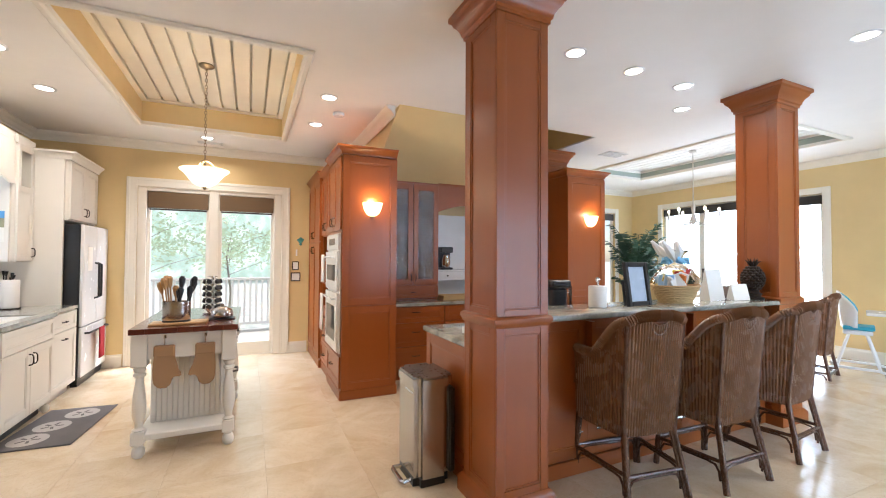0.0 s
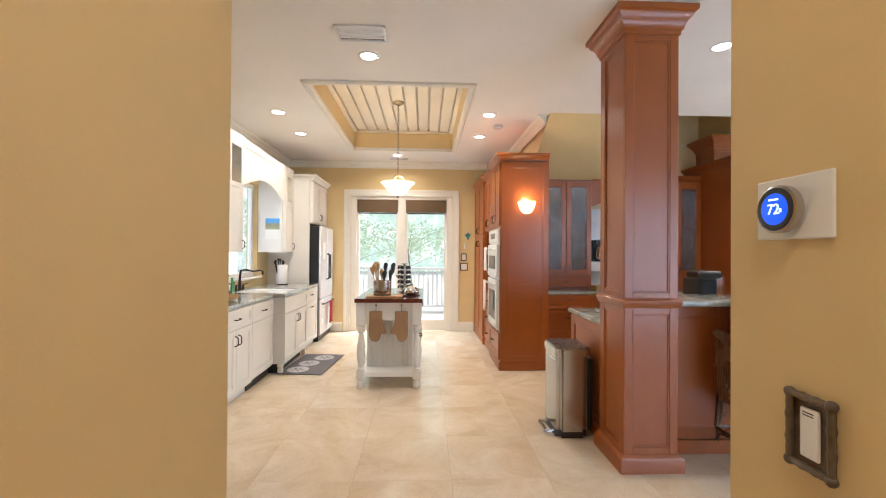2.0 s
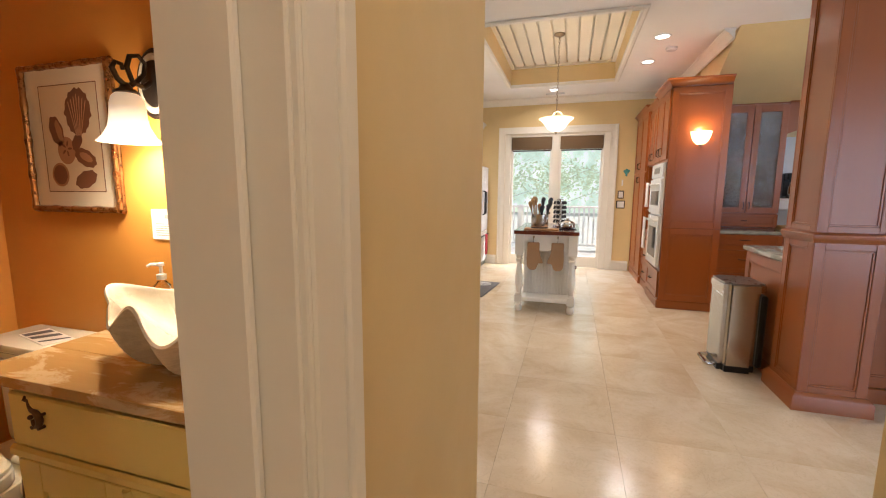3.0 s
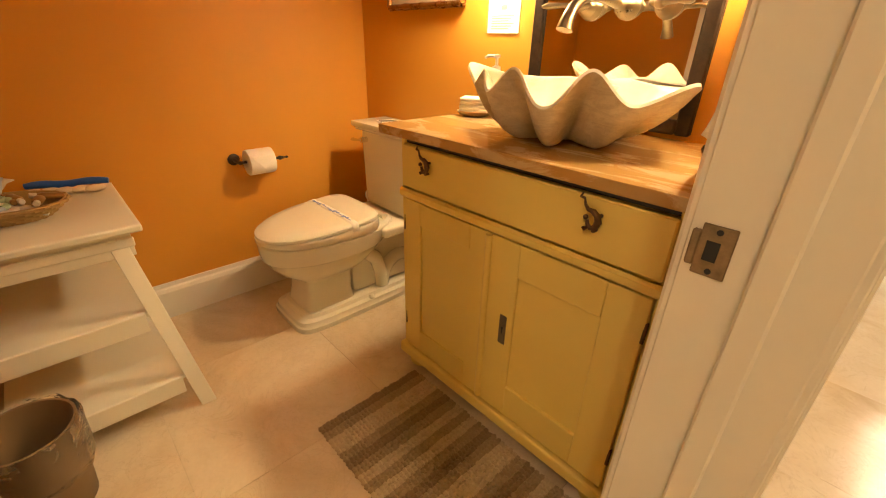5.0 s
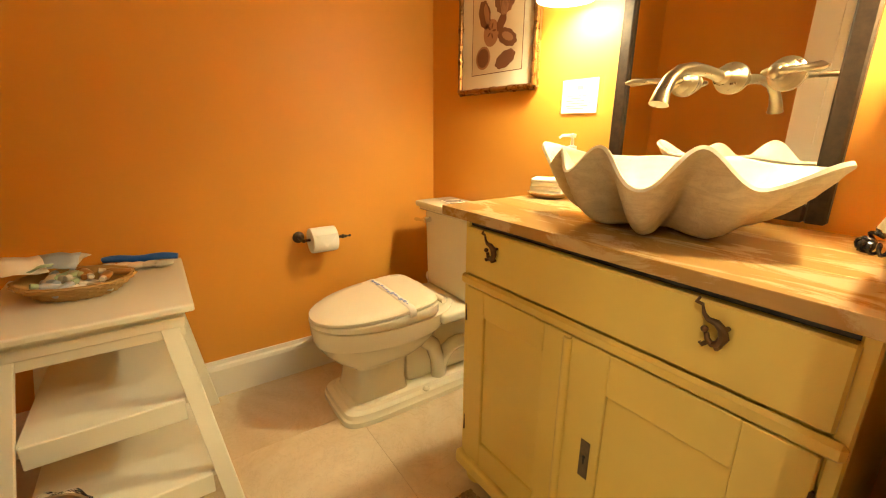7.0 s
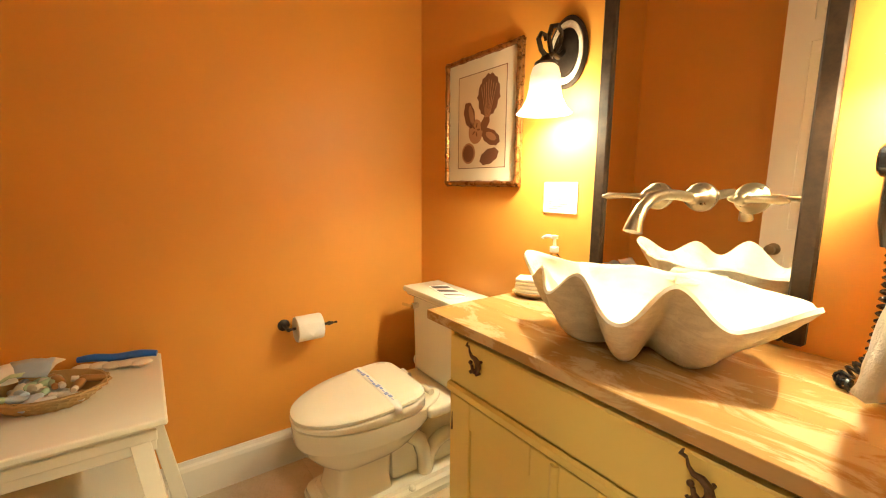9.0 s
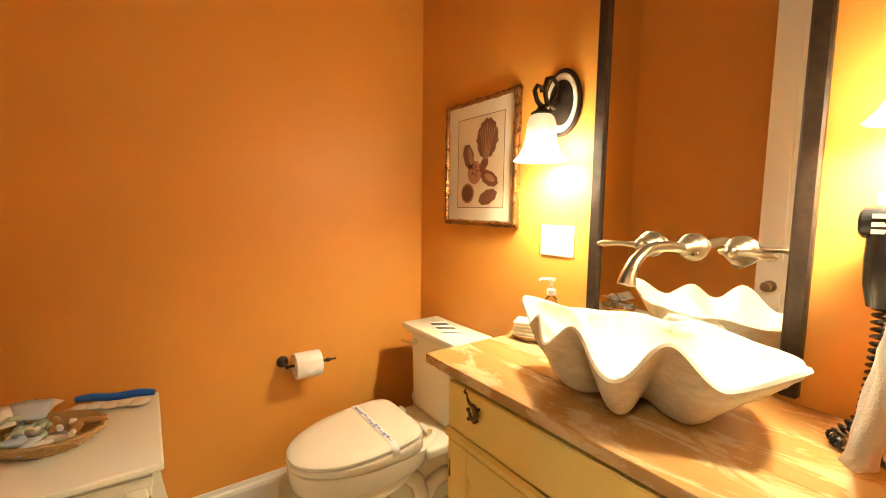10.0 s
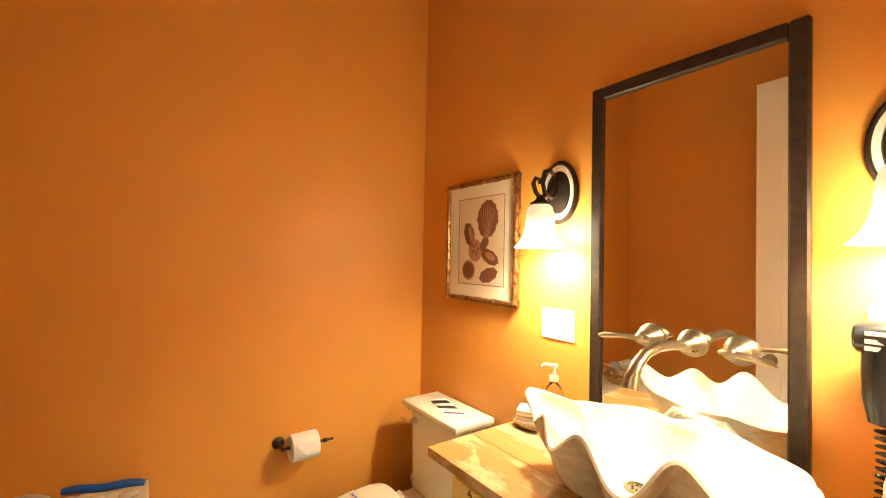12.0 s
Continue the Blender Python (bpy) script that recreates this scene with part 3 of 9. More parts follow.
M_PEWTER = metal("grey_bronze", (0.17, 0.13, 0.09), 0.45, 0.3, 0.6)
SP = face((HR, -1.496, 1.120), (-1, 0, 0)) @ Matrix.Diagonal((0.87, 0.92, 1, 1))
switch = thing("light_switch", (HR, -1.489, 1.118), "light switch in a bronze bamboo-style frame", "switch")
bm = bmesh.new()
for a, b in (((-0.042, -0.062), (-0.042, 0.062)), ((0.042, -0.062), (0.042, 0.062)), ((-0.042, -0.062), (0.042, -0.062)), ((-0.042, 0.062), (0.042, 0.062))):
    bamboo(bm, SP @ Vector((*a, 0.009)), SP @ Vector((*b, 0.009)), 0.006, 3)
for u in (-0.042, 0.042):
    for v in (-0.062, 0.062):
        ball(bm, SP @ Vector((u, v, 0.009)), 0.009, u=10, v=6)
part("frame", bm, M_PEWTER, switch, "dark bronze bamboo frame", True)
part("backing", slab(SP, -0.042, 0.042, -0.062, 0.062, 0.001, 0.005), M_PEWTER, switch)
rk = part("rocker", slab(SP, -0.019, 0.019, -0.044, 0.044, 0.005, 0.011, 0.002), M_WHITE, switch, "white rocker")
bm = bmesh.new()
for v in (0.030, 0.035):
    box(bm, -0.012, 0.010, v, v + 0.002, 0.011, 0.0114, m=SP)
part("marking", bm, M_BLACK, rk)

# ---- vanity ----
M_VAN = paint("cream_yellow_distressed_paint", (0.78, 0.60, 0.185), 0.42, 0.05, 180, 0.1, (0.30, 0.18, 0.07), 0.74)
M_PINE = wood("worn_pine_top", (0.39, 0.215, 0.068), (0.46, 0.275, 0.095), 0.24, "x", 0.4, 0.3, 0.02, 0.05)
pnt = M_PINE.node_tree
pbs = pnt.nodes["Principled BSDF"]
grainy = pbs.inputs["Base Color"].links[0].from_socket
worn = ramp(pnt, noise_tex(pnt, coords(pnt, (1.6, 4.2, 4.2)), 2.4, 9, 0.70, 1.1), [(0.50, (0, 0, 0)), (0.57, (0.62, 0.62, 0.62))])
link(pnt, mix(pnt, worn, grainy, (0.66, 0.52, 0.30)), pbs.inputs["Base Color"])
M_PINEPALE = wood("pale_pine_edge", (0.38, 0.20, 0.07), (0.55, 0.33, 0.12), 0.4, "z", 1.0)
M_PULL = metal("brown_bronze", (0.13, 0.075, 0.04), 0.45, 0.4, 0.6)
VX, VY = (-2.205, -1.362), -1.915
van = thing("vanity_cabinet", (-1.785, -1.68, 0), "cream yellow painted antique vanity cupboard with worn edges", "vanity")
bm = bmesh.new()
box(bm, VX[0], VX[1], VY + 0.012, -1.44, 0.10, 0.878)
box(bm, VX[0], VX[0] + 0.022, VY, VY + 0.012, 0.10, 0.878, 0.003)
box(bm, VX[1] - 0.022, VX[1], VY, VY + 0.012, 0.10, 0.878, 0.003)
part("carcass", bm, M_VAN, van)
bm = bmesh.new()
box(bm, VX[0] - 0.012, VX[1] + 0.012, VY - 0.02, -1.44, 0.052, 0.10, 0.012, 3)
part("plinth", bm, M_VAN, van)
for fx in (VX[0] + 0.05, VX[1] - 0.05):
    for fy in (VY + 0.04, -1.49):
        bm = bmesh.new()
        lathe(bm, [(0.025, 0), (0.042, 0.012), (0.045, 0.028), (0.036, 0.046), (0.03, 0.053)], Matrix.Translation((fx, fy, 0)), 18)
        part("bun_foot", bm, M_VAN, van, "", True)
MV = face((0, VY, 0), (0, -1, 0))
part("rail_moulding", slab(MV, VX[0], VX[1], 0.692, 0.722, -0.002, 0.016, 0.007), M_VAN, van)
bm = bmesh.new()
box(bm, VX[0] + 0.018, VX[1] - 0.018, 0.728, 0.862, -0.012, 0.012, 0.004, m=MV)
drawer = part("drawer", bm, M_VAN, van, "wide drawer left slightly ajar")
# black strip set in as the shade of the open gap above the drawer
part("drawer_gap", slab(MV, VX[0] + 0.02, VX[1] - 0.02, 0.864, 0.877, -0.012, -0.004), M_BLACK, van)


def vdoor(u0, u1, v0, v1, rail, name):
    bm = bmesh.new()
    for a, b, c, d in ((u0, u0 + rail, v0, v1), (u1 - rail, u1, v0, v1), (u0 + rail, u1 - rail, v0, v0 + rail * 1.15), (u0 + rail, u1 - rail, v1 - rail, v1)):
        box(bm, a, b, c, d, -0.01, 0.010, 0.002, m=MV)
    box(bm, u0 + rail - 0.002, u1 - rail + 0.002, v0 + rail, v1 - rail + 0.002, -0.01, 0.001, m=MV)
    return part(name, bm, M_VAN, van)


left = vdoor(VX[0] + 0.024, -1.812, 0.108, 0.688, 0.075, "cupboard_door")
right = vdoor(-1.808, VX[1] - 0.024, 0.108, 0.688, 0.095, "cupboard_door")
bm = bmesh.new()
cyl(bm, MV @ Vector((-1.817, 0.112, 0.008)), MV @ Vector((-1.817, 0.684, 0.008)), 0.012, seg=12)
part("cover_strip", bm, M_VAN, left, "", True)
bm = bmesh.new()
box(bm, -1.756, -1.732, 0.365, 0.462, 0.0102, 0.0125, 0.001, m=MV)
lk = part("lock_plate", bm, M_PEWTER, right, "old iron lock plate")
bm = bmesh.new()
cyl(bm, MV @ Vector((-1.744, 0.42, 0.0124)), MV @ Vector((-1.744, 0.42, 0.0135)), 0.004, seg=10)
box(bm, -1.746, -1.742, 0.402, 0.42, 0.0124, 0.0135, m=MV)
part("keyhole", bm, M_BLACK, lk)
for hx, owner in ((VX[0] + 0.024, left), (VX[1] - 0.024, right)):
    for z in (0.2, 0.58):
        bm = bmesh.new()
        cyl(bm, MV @ Vector((hx, z, 0.009)), MV @ Vector((hx, z + 0.05, 0.006)), 0.0042, seg=8)
        part("hinge", bm, M_PULL, owner, "", True)




def mermaid(u, v):
    bm = bmesh.new()
    o = MV @ Matrix.Translation((u, v, 0.02))
    body = [(-0.030, 0.055), (-0.024, 0.035), (-0.012, 0.022), (0.008, 0.020), (0.024, 0.008), (0.030, -0.012), (0.022, -0.030), (0.006, -0.036), (-0.006, -0.026), (-0.010, -0.012)]
    tube(bm, [o @ Vector((a * 0.62, b * 0.66, 0.004)) for a, b in body], [0.002, 0.003, 0.0045, 0.0062, 0.0072, 0.0078, 0.007, 0.0055, 0.0045, 0.004], 8)
    ball(bm, o @ Vector((-0.009, -0.002, 0.006)), 0.0058, u=10, v=6)
    tube(bm, [o @ Vector((-0.018, 0.036, 0.004)), o @ Vector((-0.028, 0.038, 0.004)), o @ Vector((-0.024, 0.047, 0.004))], [0.003, 0.004, 0.002], 6)
    tube(bm, [o @ Vector((0.0, -0.020, 0.004)), o @ Vector((-0.010, -0.030, 0.004)), o @ Vector((-0.014, -0.026, 0.004))], [0.004, 0.004, 0.003], 6)
    for a, b in ((0.018, 0.005), (0.012, -0.028)):
        cyl(bm, o @ Vector((a, b, -0.012)), o @ Vector((a, b, 0.006)), 0.004, seg=8)
    part("pull", bm, M_PULL, drawer, "dark bronze curled sea-creature pull", True)


mermaid(-2.075, 0.822)
mermaid(-1.542, 0.822)
top = thing("wooden_worktop", (-1.8, -1.678, 0.88), "worn pine plank top with pale scraped grain", "countertop")
for y0, y1 in ((-1.938, -1.772), (-1.7715, -1.596), (-1.5955, -1.418)):
    part("plank", bx(-2.292, -1.302, y0, y1, 0.880, 0.908, 0.002, 2), M_PINE, top)

# ---- shell basin ----
M_SHELL = stone("giant_shell_inside", [(0.25, (0.72, 0.64, 0.48)), (0.5, (0.80, 0.74, 0.60)), (0.75, (0.85, 0.80, 0.68))], 5, 0.30, None, 0.04, 0, 0.15, 0.04)
M_SHELLOUT = stone("giant_shell_outside", [(0.28, (0.42, 0.33, 0.21)), (0.45, (0.60, 0.50, 0.35)), (0.62, (0.70, 0.62, 0.47)), (0.80, (0.76, 0.70, 0.58))], 6, 0.5, (0.40, 0.30, 0.19), 0.06, 0, 0, 0.05)
# lines of growth run level round the outside
snt = M_SHELLOUT.node_tree
sbs = snt.nodes["Principled BSDF"]
plain = sbs.inputs["Base Color"].links[0].from_socket
lines = ramp(snt, noise_tex(snt, coords(snt, (4, 4, 13)), 2.6, 7, 0.62, 2.2), [(0.44, (0, 0, 0)), (0.60, (1, 1, 1))])
link(snt, mix(snt, mix(snt, lines, (0.0, 0.0, 0.0), (0.30, 0.30, 0.30)), plain, (0.38, 0.29, 0.19)), sbs.inputs["Base Color"])
# folds of the rim: bearing, reach and height of each crest and dip
FLUTES = [(-9, 0.328, 1.070), (10, 0.300, 1.050), (43, 0.232, 1.046), (71, 0.196, 1.056), (97, 0.172, 1.044), (122, 0.186, 1.052), (145, 0.198, 1.048), (166, 0.226, 1.052),
          (192, 0.320, 1.084), (208, 0.262, 1.034), (225, 0.232, 1.076), (244, 0.238, 1.030), (264, 0.222, 1.088), (289, 0.246, 1.010), (312, 0.226, 1.092), (331, 0.270, 1.022)]


def lobe(deg):
    deg = (deg + 9) % 360 - 9
    ring = FLUTES + [(351, 0.328, 1.070)]
    for (a, r0, z0), (b, r1, z1) in zip(ring, ring[1:]):
        if a <= deg <= b:
            k = (1 - math.cos(math.pi * (deg - a) / (b - a))) / 2
            crest = (1 - k if z0 > z1 else k) ** 1.12
            lo, hi = min(z0, z1), max(z0, z1)
            return r0 + (r1 - r0) * k, lo + (hi - lo) * crest, crest, hi - lo


def shell_point(deg, u):
    """u from 0 at the foot to 1 at the rim."""
    a = radians(deg)
    reach, rise, crest, deep = (sum(v) / 3 for v in zip(lobe(deg - 2.5), lobe(deg), lobe(deg + 2.5)))
    fold = (0.5 - crest) * min(1.0, deep / 0.06)
    out = 0.052 + (reach - 0.052) * (1.25 * u - 0.25 * u * u) + fold * 0.050 * math.sin(math.pi * u ** 0.85)
    foot = 0.914
    z = foot + (rise - foot) * (0.16 * u + 0.84 * u ** 2.1) - fold * 0.034 * math.sin(math.pi * u ** 0.8)
    ripple = 0.0010 * math.sin(u * 70 + 2 * math.sin(a * 5))
    return Vector((-1.80 + out * math.cos(a) + ripple * math.cos(a), -1.66 + out * math.sin(a) + ripple * math.sin(a), max(foot, z)))


basin = thing("shell_basin", (-1.80, -1.66, 0.909), "giant clam shell basin with wavy rim on the pine top", "sink")
NT, NU = 240, 26
for nm, mat_, gap, lbl in (("outer_shell", M_SHELLOUT, 0.0, "rough tan outside with growth lines"), ("inner_shell", M_SHELL, 0.009, "smooth ivory inside")):
    bm = bmesh.new()
    mid = Vector((-1.80, -1.66, 1.10))
    grid = [[bm.verts.new(shell_point(360 * i / NT, j / NU)) for i in range(NT)] for j in range(NU + 1)]
    for j in range(NU):
        for i in range(NT):
            bm.faces.new((grid[j][i], grid[j][(i + 1) % NT], grid[j + 1][(i + 1) % NT], grid[j + 1][i]))
    bm.faces.new(list(reversed(grid[0])))
    if gap:
        bm.normal_update()
        inward = [(v, v.normal * (gap if v.normal.dot(mid - v.co) > 0 else -gap)) for v in bm.verts]
        for v, d in inward:
            v.co += d
        # rounded lip back to the outer rim
        tips = [v.co.copy() for v in grid[NU]]
        outer = [shell_point(360 * i / NT, 1.0) for i in range(NT)]
        ridge = [bm.verts.new((p + q) / 2 + Vector((0, 0, 0.004))) for p, q in zip(tips, outer)]
        edge = [bm.verts.new(q) for q in outer]
        for i in range(NT):
            k = (i + 1) % NT
            bm.faces.new((grid[NU][i], grid[NU][k], ridge[k], ridge[i]))
            bm.faces.new((ridge[i], ridge[k], edge[k], edge[i]))
    part(nm, bm, mat_, basin, lbl, True)
# ribbed hinge at the back
bm = bmesh.new()
for i in range(9):
    a = radians(52 + i * 10)
    ends = [Vector((-1.80, -1.500, 1.035)), Vector((-1.80 + 0.10 * math.cos(a), -1.515 + 0.045 * math.sin(a), 1.030)), Vector((-1.80 + 0.17 * math.cos(a), -1.545 + 0.060 * math.sin(a), 0.985))]
    tube(bm, ends, [0.010, 0.012, 0.006], 8)
part("hinge_ribs", bm, M_SHELL, basin, "", True)
bm = bmesh.new()
lathe(bm, [(0.030, 0.9235), (0.030, 0.929), (0.022, 0.930), (0.022, 0.927), (0.001, 0.927)], Matrix.Translation((-1.81, -1.672, 0)), 20)
drain = part("drain", bm, M_BRASS, basin, "round metal basin drain", True)
bm = bmesh.new()
for i in range(6):
    a = i * math.pi / 3
    cyl(bm, (-1.81 + 0.011 * math.cos(a), -1.672 + 0.011 * math.sin(a), 0.9265), (-1.81 + 0.011 * math.cos(a), -1.672 + 0.011 * math.sin(a), 0.9285), 0.004, seg=8)
part("drain_hole", bm, M_BLACK, drain)

# ---- mirror ----
M_FRAMEW = metal("dark_bronzed_frame", (0.032, 0.018, 0.010), 0.45, 0.6, 0.2)
MX0, MX1, MZ0, MZ1 = -2.107, -1.552, 0.922, 2.016
mir = thing("mirror", (-1.83, BN, MZ0), "tall mirror in a dark mottled bronze frame", "mirror")
MM = face((0, BN, 0), (0, -1, 0))
fw = 0.040
for nm, b in (("frame_stile", (MX0, MX0 + fw, MZ0, MZ1)), ("frame_stile", (MX1 - fw, MX1, MZ0, MZ1)), ("frame_rail", (MX0 + fw, MX1 - fw, MZ0, MZ0 + fw)), ("frame_rail", (MX0 + fw, MX1 - fw, MZ1 - fw, MZ1))):
    part(nm, slab(MM, *b, 0.001, 0.024, 0.005), M_FRAMEW, mir)
part("mirror_glass", slab(MM, MX0 + fw - 0.004, MX1 - fw + 0.004, MZ0 + fw - 0.004, MZ1 - fw + 0.004, 0.003, 0.012), M_MIRROR, mir, "clear silvered glass")

# ---- wall tap ----
tap = thing("wall_tap", (-1.794, -1.43, 1.24), "aged brass wall tap with long curved spout and two levers", "tap")
TG = face((0, BN - 0.0125, 0), (0, -1, 0))


def flange(u, v, mtx=TG):
    bm = bmesh.new()
    lathe(bm, [(0.036, 0), (0.037, 0.006), (0.031, 0.012), (0.026, 0.022), (0.030, 0.028), (0.022, 0.036), (0.017, 0.05), (0.020, 0.056), (0.012, 0.066)], mtx @ Matrix.Translation((u, v, 0)), 22)
    return bm


part("flange", flange(-1.794, 1.243), M_BRASS, tap, "", True)
bm = bmesh.new()
pts = [(-1.794, BN - 0.07, 1.243), (-1.794, BN - 0.14, 1.25), (-1.794, BN - 0.20, 1.252), (-1.794, BN - 0.255, 1.243), (-1.794, BN - 0.292, 1.222), (-1.794, BN - 0.312, 1.196), (-1.794, BN - 0.32, 1.172)]
tube(bm, pts, [0.013, 0.0125, 0.0125, 0.0125, 0.0135, 0.016, 0.020], 14)
part("spout", bm, M_BRASS, tap, "long swan spout", True)
for s, u in ((-1, -1.905), (1, -1.683)):
    part("flange", flange(u, 1.243), M_BRASS, tap, "", True)
    bm = bmesh.new()
    y = BN - 0.075
    tube(bm, [(u - s * 0.028, y, 1.243), (u - s * 0.018, y, 1.243), (u, y, 1.243), (u + s * 0.02, y - 0.006, 1.243), (u + s * 0.05, y - 0.02, 1.244), (u + s * 0.085, y - 0.04, 1.242), (u + s * 0.10, y - 0.05, 1.241)],
         [0.004, 0.009, 0.012, 0.008, 0.007, 0.010, 0.003], 12)
    ball(bm, (u, y, 1.243), 0.016, u=14, v=8)
    part("lever", bm, M_BRASS, tap, "", True)

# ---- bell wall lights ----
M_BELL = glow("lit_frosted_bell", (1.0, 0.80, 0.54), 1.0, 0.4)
# the bulb's light is put into the glass: painted glow rises towards the mouth
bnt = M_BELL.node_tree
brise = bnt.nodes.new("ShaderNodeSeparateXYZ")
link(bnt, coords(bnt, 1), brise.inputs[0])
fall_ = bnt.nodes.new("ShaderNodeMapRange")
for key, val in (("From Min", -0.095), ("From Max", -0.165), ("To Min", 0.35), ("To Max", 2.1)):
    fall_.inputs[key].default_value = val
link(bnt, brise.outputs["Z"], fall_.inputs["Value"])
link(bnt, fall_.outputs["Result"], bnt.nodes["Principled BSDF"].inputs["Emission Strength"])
M_MOSAIC = stone("pale_shell_inlay", [(0.3, (0.45, 0.38, 0.27)), (0.6, (0.72, 0.66, 0.55))], 30, 0.25)


def bell_light(cx):
    th = thing("wall_light", (cx, BN, 1.70), "bronze scroll wall light with frosted bell shade, lit", "wall light", "washroom wall lights")
    m = face((cx, BN, 1.697), (0, -1, 0))
    ov = lambda co, a, z: Vector((co.x * 0.68, co.y, z))
    bm = bmesh.new()
    lathe(bm, [(0.112, 0.001), (0.114, 0.010), (0.104, 0.016), (0.098, 0.014)], m, 40, ov)
    part("backplate", bm, M_IRON, th, "dark bronze oval backplate", True)
    bm = bmesh.new()
    lathe(bm, [(0.098, 0.0141), (0.096, 0.0165), (0.078, 0.0165), (0.076, 0.0141)], m, 40, ov)
    part("inlay", bm, M_MOSAIC, th, "pale inlaid oval band", True)
    bm = bmesh.new()
    lathe(bm, [(0.076, 0.014), (0.072, 0.02), (0.04, 0.026), (0.001, 0.027)], m, 40, ov)
    part("boss", bm, M_IRON, th, "", True)
    bm = bmesh.new()
    pts = [(0, 0.0, 0.025), (0, -0.02, 0.05), (0, -0.012, 0.085), (0, 0.03, 0.10), (0, 0.065, 0.088), (0, 0.075, 0.060), (0, 0.055, 0.038), (0, 0.02, 0.046), (0, -0.012, 0.075), (0, -0.03, 0.105)]
    tube(bm, [m @ Vector(p) for p in pts], [0.009, 0.009, 0.008, 0.008, 0.008, 0.007, 0.007, 0.007, 0.008, 0.009], 10)
    pts = [(0, -0.03, 0.105), (0, -0.012, 0.132), (0, 0.018, 0.146), (0, 0.036, 0.134), (0, 0.034, 0.116), (0, 0.018, 0.112)]
    tube(bm, [m @ Vector(p) for p in pts], [0.009, 0.008, 0.008, 0.007, 0.007, 0.006], 10)
    part("scroll_arm", bm, M_IRON, th, "", True)
    bm = bmesh.new()
    q = Matrix.Translation((cx, BN - 0.108, 1.648))
    lathe(bm, [(0.008, 0.03), (0.014, 0.022), (0.02, 0.012), (0.034, 0.004), (0.036, 0.0), (0.034, -0.004)], q, 20)
    part("holder", bm, M_IRON, th, "", True)
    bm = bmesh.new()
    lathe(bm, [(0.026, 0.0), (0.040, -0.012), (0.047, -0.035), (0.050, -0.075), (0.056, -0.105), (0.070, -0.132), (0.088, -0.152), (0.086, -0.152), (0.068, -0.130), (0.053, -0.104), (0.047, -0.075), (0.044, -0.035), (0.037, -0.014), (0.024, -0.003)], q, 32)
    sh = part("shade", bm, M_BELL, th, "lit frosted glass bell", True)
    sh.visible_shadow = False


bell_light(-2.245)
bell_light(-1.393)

# ---- framed print and note ----
M_GILT = metal("bronzed_gilt_bamboo", (0.27, 0.125, 0.040), 0.28, 0.35, 0.75)
M_MAT = paint("cream_mat_board", (0.78, 0.70, 0.55), 0.8, 0.02)
M_SEPIA = paint("sepia_ink", (0.20, 0.075, 0.035), 0.8, 0.35, 60)
M_SEPIA2 = paint("pale_sepia_ink", (0.42, 0.20, 0.10), 0.8, 0.3, 60)
pic = thing("framed_print", (-2.671, BN, 1.265), "sepia print of sea shells in a gilt bamboo frame", "picture")
PC = face((-2.671, BN, 1.533), (0, -1, 0))
pw, ph = 0.233, 0.267
for a, b in (((-pw, -ph), (-pw, ph)), ((pw, -ph), (pw, ph)), ((-pw, -ph), (pw, -ph)), ((-pw, ph), (pw, ph))):
    bm = bmesh.new()
    bamboo(bm, PC @ Vector((a[0] * 0.955, a[1] * 0.96, 0.017)), PC @ Vector((b[0] * 0.955, b[1] * 0.96, 0.017)), 0.0105, 4)
    bamboo(bm, PC @ Vector((a[0] * 0.985, a[1] * 0.985, 0.008)), PC @ Vector((b[0] * 0.985, b[1] * 0.985, 0.008)), 0.0075, 4)
    part("frame_side", bm, M_GILT, pic, "", True)
part("mat_board", slab(PC, -pw + 0.01, pw - 0.01, -ph + 0.01, ph - 0.01, 0.002, 0.008), M_MAT, pic, "cream mat board")
bm = bmesh.new()
for a, b, c, d in ((-0.151, 0.151, -0.194, -0.191), (-0.151, 0.151, 0.191, 0.194), (-0.151, -0.148, -0.194, 0.194), (0.148, 0.151, -0.194, 0.194)):
    box(bm, a, b, c, d, 0.008, 0.0088, m=PC)
part("print_border", bm, M_SEPIA, pic)
M_PRINT = paint("aged_print_paper", (0.72, 0.58, 0.40), 0.8, 0.04)
part("print", slab(PC, -0.148, 0.148, -0.191, 0.191, 0.007, 0.0085), M_PRINT, pic, "aged print paper")


def blob(cu, cv, ru, rv, mat, ribs=0, turn=0.0, off=0.0086, fan=False):
    bm = bmesh.new()
    n = 36
    pts = []
    for i in range(n):
        a = 2 * math.pi * i / n
        k = 1 + (0.05 * math.cos(a * ribs) if ribs else 0)
        if fan and math.sin(a) < 0:
            k *= 0.75 + 0.25 * abs(math.cos(a)) * 0.6
        u, v = ru * k * math.cos(a), rv * k * math.sin(a)
        pts.append((cu + u * math.cos(turn) - v * math.sin(turn), cv + u * math.sin(turn) + v * math.cos(turn)))
    prism(bm, pts, PC @ Matrix.Translation((0, 0, off)), 0.0004)
    part("printed_shell", bm, mat, pic)


